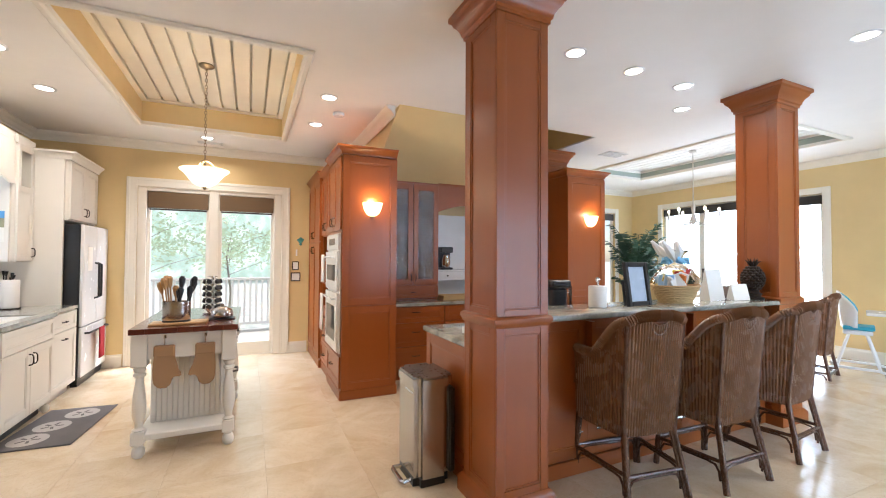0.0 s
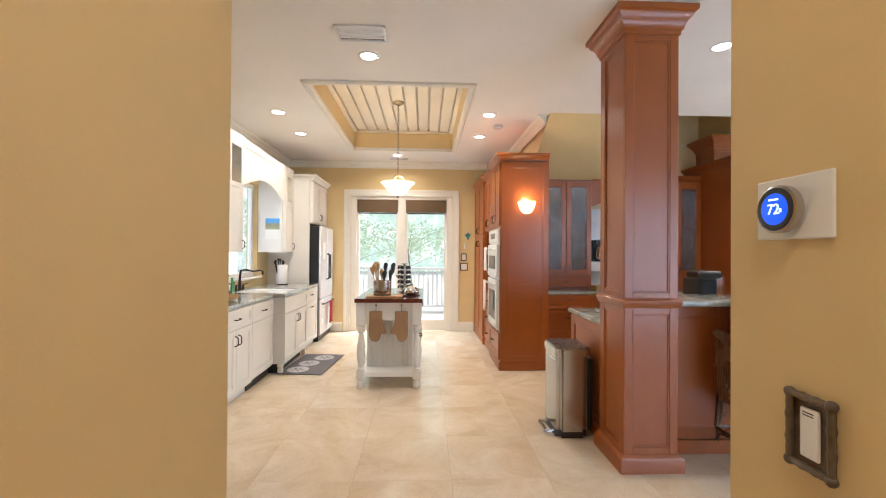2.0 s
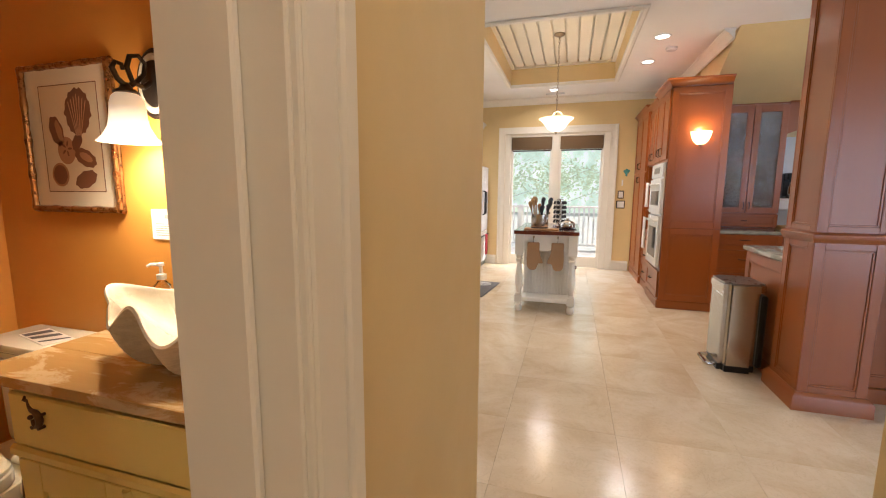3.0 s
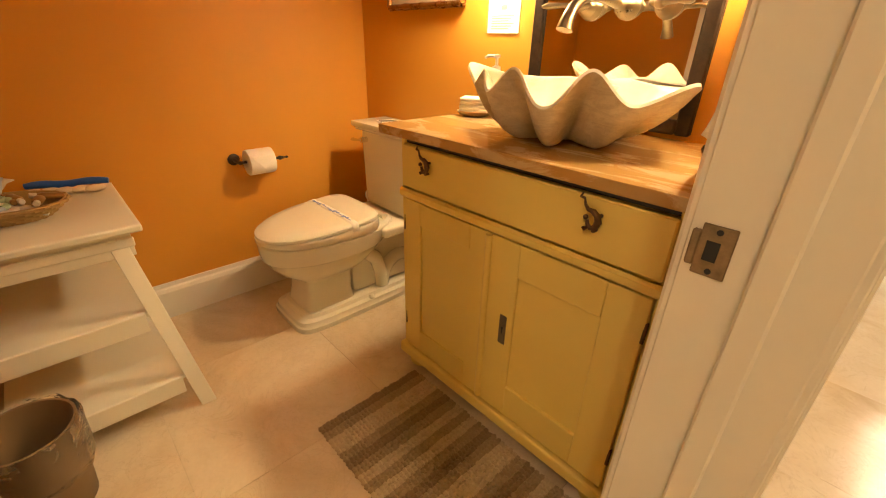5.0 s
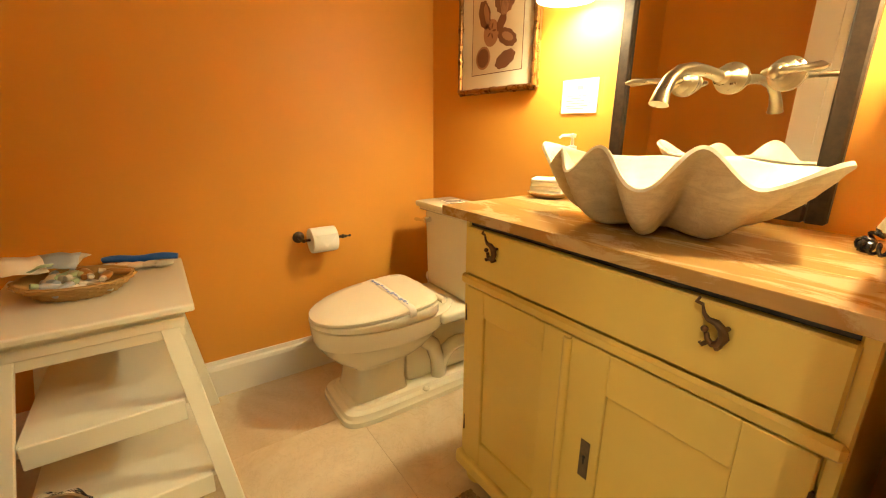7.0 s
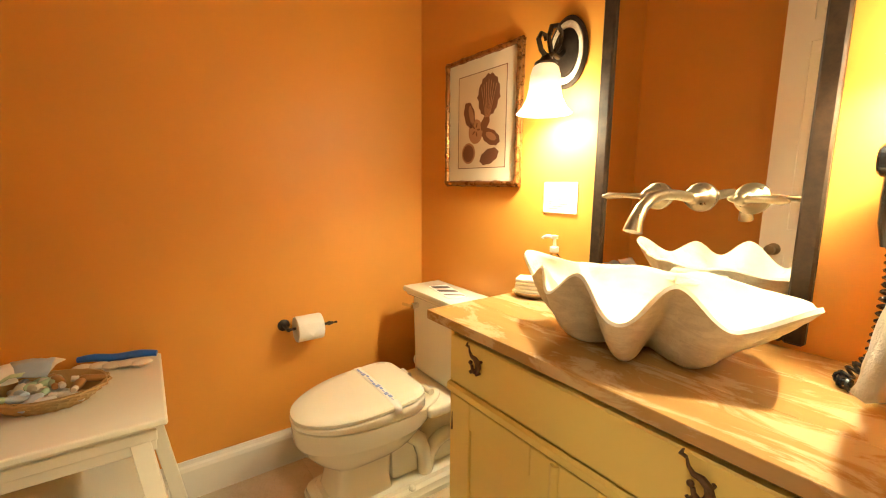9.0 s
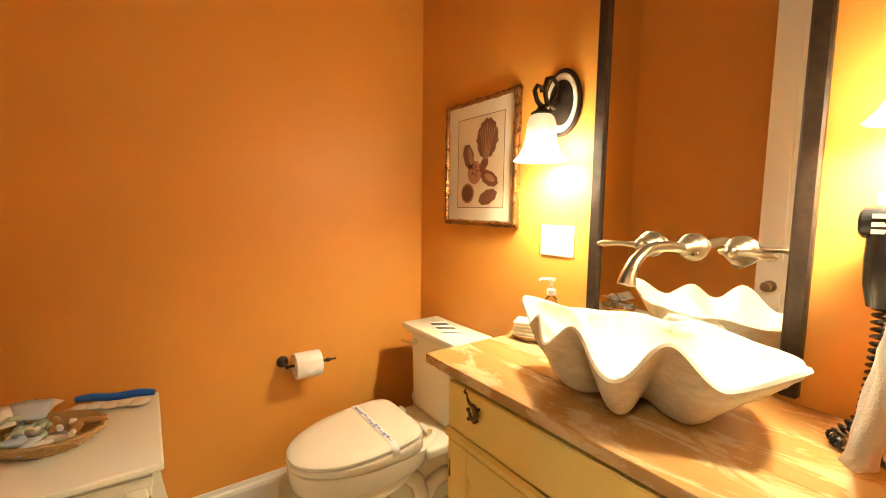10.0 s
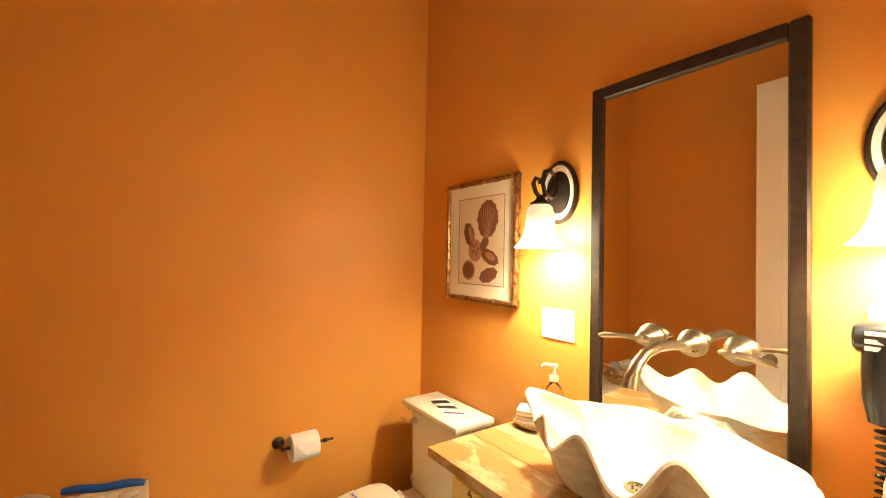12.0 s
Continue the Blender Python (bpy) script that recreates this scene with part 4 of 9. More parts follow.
blob(0.045, 0.085, 0.068, 0.092, M_SEPIA, 14, -0.1, fan=True)
for i in range(-3, 4):
    bm = bmesh.new()
    tube(bm, [PC @ Vector((0.042 + i * 0.004, 0.01, 0.0091)), PC @ Vector((0.047 + i * 0.015, 0.155 - abs(i) * 0.008, 0.0091))], 0.0015, 4)
    part("printed_rib", bm, M_SEPIA2, pic)
blob(-0.075, 0.03, 0.034, 0.056, M_SEPIA, 7, 0.35)
blob(-0.062, 0.03, 0.014, 0.04, M_SEPIA2, 5, 0.3, 0.0091)
blob(-0.032, -0.042, 0.046, 0.05, M_SEPIA2, 0)
for i in range(5):
    blob(-0.03 + 0.017 * math.cos(i * 1.257), -0.035 + 0.019 * math.sin(i * 1.257), 0.004, 0.011, M_SEPIA, 0, i * 1.257 - 1.57, 0.0091)
blob(0.062, -0.07, 0.058, 0.030, M_SEPIA, 9, -0.4)
blob(0.066, -0.068, 0.034, 0.014, M_SEPIA2, 11, -0.4, 0.0091)
blob(-0.078, -0.13, 0.045, 0.044, M_SEPIA2, 0)
blob(-0.078, -0.13, 0.036, 0.036, M_SEPIA, 0, 0, 0.0091)
blob(0.055, -0.148, 0.058, 0.030, M_SEPIA, 8, 0.3)
blob(0.028, -0.012, 0.035, 0.022, M_SEPIA, 6, 0.9, 0.0088)

M_PAPER = paint("white_paper", (0.82, 0.79, 0.72), 0.8, 0.02)
note = thing("notice", (-2.24, BN, 1.173), "small printed notice in a clear acrylic holder", "notice")
NM = face((-2.239, BN, 1.228), (0, -1, 0))
M_ACRYL = glass("clear_acrylic", (0.98, 0.98, 0.98), 0.02, 1.2)
ac = part("acrylic_holder", slab(NM, -0.084, 0.084, -0.056, 0.056, 0.006, 0.008), M_ACRYL, note, "clear acrylic sheet")
ac.visible_shadow = False
part("card", slab(NM, -0.080, 0.062, -0.053, 0.053, 0.001, 0.004), M_PAPER, note, "white card")
M_GREYINK = paint("grey_ink", (0.30, 0.26, 0.22), 0.8, 0.1)
bm = bmesh.new()
for i in range(6):
    box(bm, -0.062, 0.04 - 0.012 * (i % 3), 0.0 - i * 0.008, 0.003 - i * 0.008, 0.004, 0.0045, m=NM)
box(bm, -0.02, 0.005, 0.02, 0.034, 0.004, 0.0045, m=NM)
part("print_lines", bm, M_GREYINK, note)

# ---- toilet ----
M_CHINA = paint("ivory_china", (0.82, 0.78, 0.63), 0.12, 0.02, 100, 0.0)
TX = -2.755
toilet = thing("toilet", (TX, -1.8, 0), "ivory china toilet with closed lid and paper hygiene band", "toilet")


def oval(bm, levels, seg=40, cap=True):
    """levels: z, half width, front y, back y, squareness."""
    rings = []
    for z, hw, yf, yb, sq in levels:
        cy, hy = (yf + yb) / 2, (yb - yf) / 2
        ring = []
        for i in range(seg):
            a = 2 * math.pi * i / seg
            c, s = math.cos(a), math.sin(a)
            e = 2 / sq
            ring.append(bm.verts.new((TX + hw * math.copysign(abs(c) ** e, c), cy + hy * math.copysign(abs(s) ** (e if s > 0 else 2 / max(2, sq * 0.8)), s), z)))
        rings.append(ring)
    for a, b in zip(rings, rings[1:]):
        for i in range(seg):
            bm.faces.new((a[i], a[(i + 1) % seg], b[(i + 1) % seg], b[i]))
    if cap:
        bm.faces.new(list(reversed(rings[0])))
        bm.faces.new(rings[-1])




def seat_plate(bm, levels, seg=56):
    """levels: z, half width, front y, back y, tilt; pointed oval at the front, square at the back, rising backwards."""
    rings = []
    for z, hw, yf, yb, tilt in levels:
        ring = []
        for i in range(seg):
            a = 2 * math.pi * i / seg
            c, s = math.cos(a), math.sin(a)
            ym = yf + (yb - yf) * 0.62
            if s > 0:
                x, y = hw * math.copysign(abs(c) ** 0.32, c) * (1 - 0.06 * s), ym + (yb - ym) * abs(s) ** 0.36
            else:
                x, y = hw * math.copysign(abs(c) ** 0.92, c), ym - (ym - yf) * abs(s) ** 0.98
            ring.append(bm.verts.new((TX + x, y, z + tilt * (y + 2.21))))
        rings.append(ring)
    for a, b in zip(rings, rings[1:]):
        for i in range(seg):
            bm.faces.new((a[i], a[(i + 1) % seg], b[(i + 1) % seg], b[i]))
    bm.faces.new(list(reversed(rings[0])))
    bm.faces.new(rings[-1])


bm = bmesh.new()
oval(bm, [(0.0, 0.170, -2.160, -1.46, 7), (0.022, 0.170, -2.160, -1.46, 7), (0.028, 0.164, -2.153, -1.47, 7), (0.046, 0.160, -2.150, -1.475, 7), (0.052, 0.140, -2.128, -1.49, 7), (0.066, 0.132, -2.118, -1.50, 7), (0.068, 0.118, -2.105, -1.51, 6)])
part("plinth", bm, M_CHINA, toilet, "", True)
bm = bmesh.new()
oval(bm, [(0.064, 0.112, -2.100, -1.86, 8), (0.12, 0.104, -2.085, -1.87, 8), (0.20, 0.100, -2.078, -1.86, 7), (0.212, 0.108, -2.09, -1.84, 5), (0.225, 0.124, -2.115, -1.80, 3.6), (0.25, 0.146, -2.155, -1.74, 2.8), (0.285, 0.166, -2.188, -1.69, 2.4),
          (0.315, 0.176, -2.202, -1.66, 2.3), (0.320, 0.184, -2.210, -1.65, 2.3), (0.36, 0.190, -2.216, -1.62, 2.3), (0.392, 0.190, -2.218, -1.60, 2.3), (0.397, 0.184, -2.210, -1.60, 2.3)])
part("bowl", bm, M_CHINA, toilet, "", True)
bm = bmesh.new()
for s in (-1, 1):
    arch_ = [(TX + s * 0.082, -1.86, 0.30), (TX + s * 0.098, -1.80, 0.275), (TX + s * 0.104, -1.74, 0.225), (TX + s * 0.104, -1.715, 0.15), (TX + s * 0.104, -1.71, 0.07)]
    tube(bm, arch_, [0.030, 0.034, 0.034, 0.032, 0.032], 12)
    ring_ = [(TX + s * 0.100, -1.60 + 0.105 * math.cos(k * math.pi / 10), 0.075 + 0.125 * math.sin(k * math.pi / 10)) for k in range(11)]
    tube(bm, ring_, 0.032, 12)
box(bm, TX - 0.085, TX + 0.085, -1.86, -1.47, 0.06, 0.36, 0.03, 2)
part("trapway", bm, M_CHINA, toilet, "curved outlet standing out on the side", True)
bm = bmesh.new()
box(bm, TX - 0.186, TX + 0.186, -1.74, -1.45, 0.345, 0.391, 0.014, 3)
part("shelf", bm, M_CHINA, toilet, "", True)
bm = bmesh.new()
seat_plate(bm, [(0.399, 0.188, -2.216, -1.735, 0), (0.404, 0.193, -2.221, -1.730, 0.01), (0.415, 0.193, -2.221, -1.730, 0.060), (0.419, 0.189, -2.216, -1.735, 0.064)])
part("seat", bm, M_CHINA, toilet, "ivory seat", True)
bm = bmesh.new()
seat_plate(bm, [(0.4205, 0.184, -2.210, -1.740, 0.066), (0.4235, 0.191, -2.219, -1.733, 0.067), (0.433, 0.191, -2.219, -1.733, 0.070), (0.441, 0.182, -2.205, -1.740, 0.072), (0.444, 0.15, -2.15, -1.76, 0.072)])
lid = part("lid", bm, M_CHINA, toilet, "closed ivory lid", True)
M_BLUEINK = paint("blue_print", (0.25, 0.35, 0.62), 0.8, 0.1)
bm = bmesh.new()
Lb = [(-0.1975, 0.432), (-0.196, 0.455), (-0.182, 0.4665), (-0.1, 0.4690), (0.0, 0.4692), (0.1, 0.4690), (0.182, 0.4665), (0.196, 0.455), (0.1975, 0.432)]
for (a, za), (b, zb) in zip(Lb, Lb[1:]):
    bm.faces.new([bm.verts.new(v) for v in ((TX + a, -1.902, za - 0.0015), (TX + b, -1.902, zb - 0.0015), (TX + b, -1.872, zb - 0.0005), (TX + a, -1.872, za - 0.0005))])
bmesh.ops.remove_doubles(bm, verts=bm.verts, dist=0.0005)
band = part("hygiene_band", bm, M_PAPER, toilet, "white paper band with blue print", True)
so = band.modifiers.new("thickness", "SOLIDIFY")
so.thickness, so.offset = 0.001, 1
bm = bmesh.new()
random.seed(4)
for i in range(13):
    x = TX - 0.15 + i * 0.025
    box(bm, x - 0.009, x + 0.009, -1.892 + random.uniform(-0.006, 0.006), -1.884 + random.uniform(-0.004, 0.008), 0.4675, 0.4705)
part("band_print", bm, M_BLUEINK, band)
for s in (-1, 1):
    bm = bmesh.new()
    lathe(bm, [(0.014, 0.0), (0.015, 0.008), (0.009, 0.016), (0.001, 0.018)], Matrix.Translation((TX + s * 0.145, -1.80, 0.046)), 14)
    part("bolt_cap", bm, M_CHINA, toilet, "", True)
for s in (-1, 1):
    bm = bmesh.new()
    cyl(bm, (TX + s * 0.09 - 0.03, -1.69, 0.425), (TX + s * 0.09 + 0.03, -1.69, 0.425), 0.014, seg=12)
    part("seat_hinge", bm, M_CHINA, toilet, "", True)
bm = bmesh.new()
box(bm, TX - 0.165, TX + 0.165, -1.60, -1.445, 0.392, 0.60, 0.02, 3)
bmesh.ops.transform(bm, matrix=Matrix.Translation((0, 0, 0)), verts=bm.verts)
for v in bm.verts:
    k = (v.co.z - 0.392) / 0.21
    v.co.x = TX + (v.co.x - TX) * (1.0 + 0.10 * k)
    v.co.z = 0.392 + (v.co.z - 0.392) * 1.82
part("tank", bm, M_CHINA, toilet, "", True)
bm = bmesh.new()
box(bm, TX - 0.205, TX + 0.205, -1.635, -1.43, 0.776, 0.803, 0.008, 2)
box(bm, TX - 0.192, TX + 0.192, -1.622, -1.432, 0.762, 0.777, 0.005, 1)
part("tank_lid", bm, M_CHINA, toilet, "", True)
bm = bmesh.new()
cyl(bm, (TX - 0.13, -1.600, 0.72), (TX - 0.13, -1.632, 0.72), 0.013, seg=14)
tube(bm, [(TX - 0.13, -1.628, 0.72), (TX - 0.16, -1.634, 0.716), (TX - 0.20, -1.636, 0.714)], [0.007, 0.006, 0.008], 10)
part("flush_lever", bm, M_CHROME, toilet, "chrome flush lever", True)

bm = bmesh.new()
box(bm, -0.11, 0.11, -0.045, 0.045, 0, 0.004, 0.0015)
leaflet = part("leaflet", bm, M_PAPER, None, "folded printed leaflet lying on the toilet tank", category="leaflet")
leaflet.matrix_basis = pose(TX + 0.01, -1.535, 0.8035, 0, 0, -12)
for x0, x1, sk in ((-0.100, -0.060, 0.02), (-0.035, 0.0, 0.035), (0.045, 0.062, 0.04)):
    bm = bmesh.new()
    prism(bm, [(x0, -0.038), (x1, -0.038), (x1 + sk, 0.038), (x0 + sk, 0.038)], Matrix.Translation((0, 0, 0.004)), 0.0006)
    part("printed_block", bm, M_BLACK, leaflet)

brush = thing("toilet_brush", (-2.99, -1.52, 0), "white toilet brush standing in the corner", "brush")
bm = bmesh.new()
lathe(bm, [(0.05, 0), (0.055, 0.01), (0.045, 0.10), (0.03, 0.13), (0.012, 0.135)], Matrix.Translation((-2.99, -1.53, 0)), 20)
part("holder", bm, M_WHITE, brush, "", True)
bm = bmesh.new()
cyl(bm, (-2.99, -1.53, 0.13), (-2.985, -1.545, 0.40), 0.008, seg=10)
ball(bm, (-2.985, -1.545, 0.405), 0.016, (1, 1, 1.6))
part("handle", bm, M_WHITE, brush, "", True)

# ---- paper roll ----
roll = thing("toilet_roll_holder", (BW, -2.05, 0.65), "bronze toilet roll holder with a white roll folded to a point", "toilet roll")
bm = bmesh.new()
lathe(bm, [(0.024, 0.0), (0.026, 0.004), (0.018, 0.009), (0.009, 0.014), (0.008, 0.085)], face((BW, -2.135, 0.655), (1, 0, 0)), 18)
tube(bm, [(BW + 0.078, -2.14, 0.655), (BW + 0.078, -2.05, 0.653), (BW + 0.078, -1.955, 0.651)], 0.006, 8)
for y, r in ((-1.957, 0.010), (-1.945, 0.007), (-1.925, 0.006)):
    ball(bm, (BW + 0.078, y, 0.651), r, u=10, v=7)
cyl(bm, (BW + 0.078, -1.96, 0.651), (BW + 0.078, -1.92, 0.651), 0.004, seg=8)
part("holder_arm", bm, M_IRON, roll, "dark bronze arm", True)
M_TISSUE = paint("white_tissue", (0.84, 0.81, 0.76), 0.9, 0.03, 90, 0.3)
bm = bmesh.new()
rm = Matrix.Translation((BW + 0.078, -2.105, 0.650)) @ pose(0, 0, 0, -90, 0, 0)
lathe(bm, [(0.020, 0.0), (0.054, 0.0), (0.0555, 0.004), (0.0555, 0.106), (0.054, 0.11), (0.020, 0.11), (0.019, 0.06), (0.020, 0.0)], rm, 36)
rl = part("roll", bm, M_TISSUE, roll, "white paper roll", True)
bm = bmesh.new()
prism(bm, [(-0.05, 0.03), (0.05, 0.03), (0.0, -0.028)], face((BW + 0.1335, -2.05, 0.655), (1, 0, 0)), 0.0015)
part("folded_point", bm, M_TISSUE, rl)

# ---- step stool shelf ----
M_STOOL = paint("white_stool_paint", (0.80, 0.76, 0.62), 0.45, 0.03, 150, 0.08)
stool = thing("step_stool", (-2.8, -2.86, 0), "white painted wooden step stool with two shelves", "stool")
SX0, SX1, SY0, SY1 = -3.105, -2.575, -3.06, -2.585
part("top", bx(SX0, SX1, SY0, SY1, 0.625, 0.648, 0.006, 2), M_STOOL, stool)
for b in ((SX1 - 0.06, SX1 - 0.035, SY0 + 0.035, SY1 - 0.03), (SX0 + 0.03, SX0 + 0.05, SY0 + 0.035, SY1 - 0.03), (SX0 + 0.05, SX1 - 0.06, SY1 - 0.05, SY1 - 0.03), (SX0 + 0.05, SX1 - 0.06, SY0 + 0.035, SY0 + 0.055)):
    bm = bmesh.new()
    box(bm, *b, 0.545, 0.625, 0.002)
    part("apron", bm, M_STOOL, stool)
bm = bmesh.new()
box(bm, SX1 - 0.036, SX1 - 0.028, SY0 + 0.03, SY1 - 0.026, 0.575, 0.606, 0.003)
part("apron_bead", bm, M_STOOL, stool)


def leg(p0, p1, w=0.046, d=0.024):
    bm = bmesh.new()
    p0, p1 = Vector(p0), Vector(p1)
    vs = box(bm, -d / 2, d / 2, -w / 2, w / 2, 0, 1, 0)
    for v in vs:
        q = p0.lerp(p1, v.co.z)
        v.co = Vector((q.x + v.co.x, q.y + v.co.y, q.z))
    bmesh.ops.bevel(bm, geom=bm.edges[:], offset=0.002, segments=1, affect="EDGES")
    part("leg", bm, M_STOOL, stool)


leg((-2.495, -2.562, 0), (-2.622, -2.655, 0.60))
leg((-2.495, -3.083, 0), (-2.622, -2.990, 0.60))
leg((-3.085, -2.562, 0), (-3.06, -2.655, 0.60))
leg((-3.085, -3.083, 0), (-3.06, -2.990, 0.60))
for z, x1, y0, y1 in ((0.345, -2.578, -3.02, -2.625), (0.105, -2.528, -3.055, -2.590)):
    part("shelf", bx(-3.075, x1, y0 + 0.012, y1 - 0.012, z, z + 0.018, 0.003), M_STOOL, stool)
    part("shelf_rail", bx(x1, x1 + 0.02, y0 + 0.022, y1 - 0.022, z - 0.04, z + 0.026, 0.003), M_STOOL, stool)
    part("shelf_rail", bx(-3.085, -3.0752, y0 - 0.005, y1 + 0.005, z - 0.04, z + 0.05, 0.003), M_STOOL, stool)

# basket of toiletries
M_WICKERL = paint("pale_basket_weave", (0.50, 0.33, 0.14), 0.6, 0.15, 90, 0.5)
bask = thing("basket", (-2.89, -2.87, 0.648), "small pale woven basket filled with toiletry bottles", "basket")
BM_ = Matrix.Translation((-2.86, -2.86, 0.648)) @ Matrix.Rotation(radians(65), 4, "Z") @ Matrix.Diagonal((1.15, 0.85, 1, 1))
for i in range(7):
    bm = bmesh.new()
    r, z = 0.085 + 0.0075 * i, 0.004 + 0.0068 * i
    tube(bm, [BM_ @ Vector(((r + 0.003 * (-1) ** (k + i)) * math.cos(k * math.pi / 20), (r + 0.003 * (-1) ** (k + i)) * math.sin(k * math.pi / 20), z)) for k in range(40)], 0.0045, 5, True)
    part("woven_strand", bm, M_WICKERL, bask, "", True)
bm = bmesh.new()
lathe(bm, [(0.001, 0.002), (0.09, 0.002), (0.09, 0.006), (0.001, 0.006)], BM_, 24)
part("basket_base", bm, M_WICKERL, bask)
bm = bmesh.new()
lathe(bm, [(0.084, 0.005), (0.128, 0.050), (0.124, 0.050), (0.081, 0.007)], BM_, 30)
part("weave_lining", bm, M_WICKERL, bask, "", True)
random.seed(11)
M_BOTTLES = [paint("white_bottle", (0.80, 0.78, 0.72), 0.35), paint("pale_green_tube", (0.45, 0.60, 0.42), 0.4), paint("pale_blue_tube", (0.45, 0.55, 0.66), 0.4), paint("amber_bottle", (0.35, 0.18, 0.06), 0.3), paint("cream_sachet", (0.70, 0.64, 0.52), 0.5)]
for i in range(15):
    a, r = i * 2.4, 0.02 + 0.075 * ((i * 0.37) % 1)
    c = BM_ @ Vector((r * math.cos(a), r * math.sin(a), 0.03 + 0.025 * ((i * 0.61) % 1)))
    bt = thing("toiletry_bottle", c, "small toiletry bottle lying in the basket", "bottle", "toiletries in the basket")
    mq = Matrix.Translation(c) @ Euler((radians(70 + 25 * random.random()), radians(random.uniform(-20, 20)), random.uniform(0, 6.28))).to_matrix().to_4x4()
    bm = bmesh.new()
    lathe(bm, [(0.008, -0.035), (0.014, -0.032), (0.0145, 0.018), (0.009, 0.026), (0.008, 0.028)], mq, 12, lambda co, an, z: Vector((co.x, co.y * 0.75, z)))
    bo = part("body", bm, M_BOTTLES[i % 5], bt, "", True)
    bm = bmesh.new()
    lathe(bm, [(0.0085, 0.028), (0.0085, 0.043), (0.007, 0.045)], mq, 10)
    part("cap", bm, M_BOTTLES[(i * 3) % 5 if i % 3 else 0], bt, "", True)
for i, (dx, dy, mt) in enumerate(((-0.01, -0.06, 1), (-0.05, 0.0, 4), (-0.02, -0.02, 2), (0.02, -0.09, 0))):
    bm = bmesh.new()
    g = [[bm.verts.new((u * 0.05, v * 0.035, 0.004 * math.sin(u * 4 + i) + 0.003 * math.sin(v * 5))) for u in (-1, -0.5, 0, 0.5, 1)] for v in (-1, -0.3, 0.3, 1)]
    for r0, r1 in zip(g, g[1:]):
        for k in range(4):
            bm.faces.new((r0[k], r0[k + 1], r1[k + 1], r1[k]))
    sa = part("sachet", bm, M_BOTTLES[mt], None, "crumpled printed sachet lying on the basket", True, category="sachet", group="sachets in the basket")
    sa.modifiers.new("thickness", "SOLIDIFY").thickness = 0.003
    sa.matrix_basis = pose(-2.90 + dx, -2.88 + dy, 0.722 + 0.008 * i, 12 + 9 * i, -14 + 8 * i, 40 * i)

# blue zip bag
M_BLUEBAG = paint("bright_blue_plastic", (0.02, 0.13, 0.55), 0.3, 0.1)
bag = thing("zip_pouch", (-3.04, -2.71, 0.648), "clear zip pouch with blue closure lying on the stool", "pouch")
zm = pose(-3.035, -2.715, 0.650, 0, 0, 72)
for a in range(5):
    bm = bmesh.new()
    ball(bm, zm @ Vector((-0.085 + a * 0.042, -0.012 + 0.006 * (a % 2), 0.012)), 0.024, (1, 1.3, 0.5), 10, 6)
    part("cotton_pad", bm, M_BOTTLES[4], bag, "pale pad inside", True)
bm = bmesh.new()
tube(bm, [zm @ Vector((-0.115 + 0.023 * i, 0.03, 0.026 + 0.003 * math.sin(i))) for i in range(11)], [0.010, 0.012, 0.013, 0.013, 0.013, 0.013, 0.013, 0.013, 0.013, 0.012, 0.010], 10)
part("blue_closure", bm, M_BLUEBAG, bag, "bright blue closure strip", True)

# ---- waste bin ----
M_BIN = paint("brown_bin_plastic", (0.22, 0.14, 0.07), 0.4, 0.1)
M_LINER = glass("clear_bin_liner", (0.92, 0.90, 0.86), 0.12, 1.15, 0.9, 25)
wb = thing("waste_bin", (-2.375, -2.965, 0), "small brown waste bin with a clear crumpled liner", "bin")
bmx = Matrix.Translation((-2.375, -2.965, 0))
bm = bmesh.new()
lathe(bm, [(0.078, 0.0), (0.080, 0.004), (0.104, 0.262), (0.107, 0.266), (0.107, 0.270), (0.101, 0.270), (0.098, 0.262), (0.076, 0.008), (0.001, 0.008)], bmx, 36)
part("bucket", bm, M_BIN, wb, "brown plastic bucket", True)
bm = bmesh.new()
crumple = lambda co, a, z: Vector((co.x * (1 + 0.02 * math.sin(a * 9 + z * 40) + 0.012 * math.sin(a * 17)), co.y * (1 + 0.02 * math.sin(a * 7 + z * 55)), z + 0.004 * math.sin(a * 11)))
lathe(bm, [(0.097, 0.12), (0.101, 0.20), (0.105, 0.268), (0.112, 0.276), (0.116, 0.26), (0.114, 0.20), (0.110, 0.15), (0.109, 0.13)], bmx, 60, crumple)
ln = part("liner", bm, M_LINER, wb, "clear plastic liner folded over the rim", True)
ln.visible_shadow = False

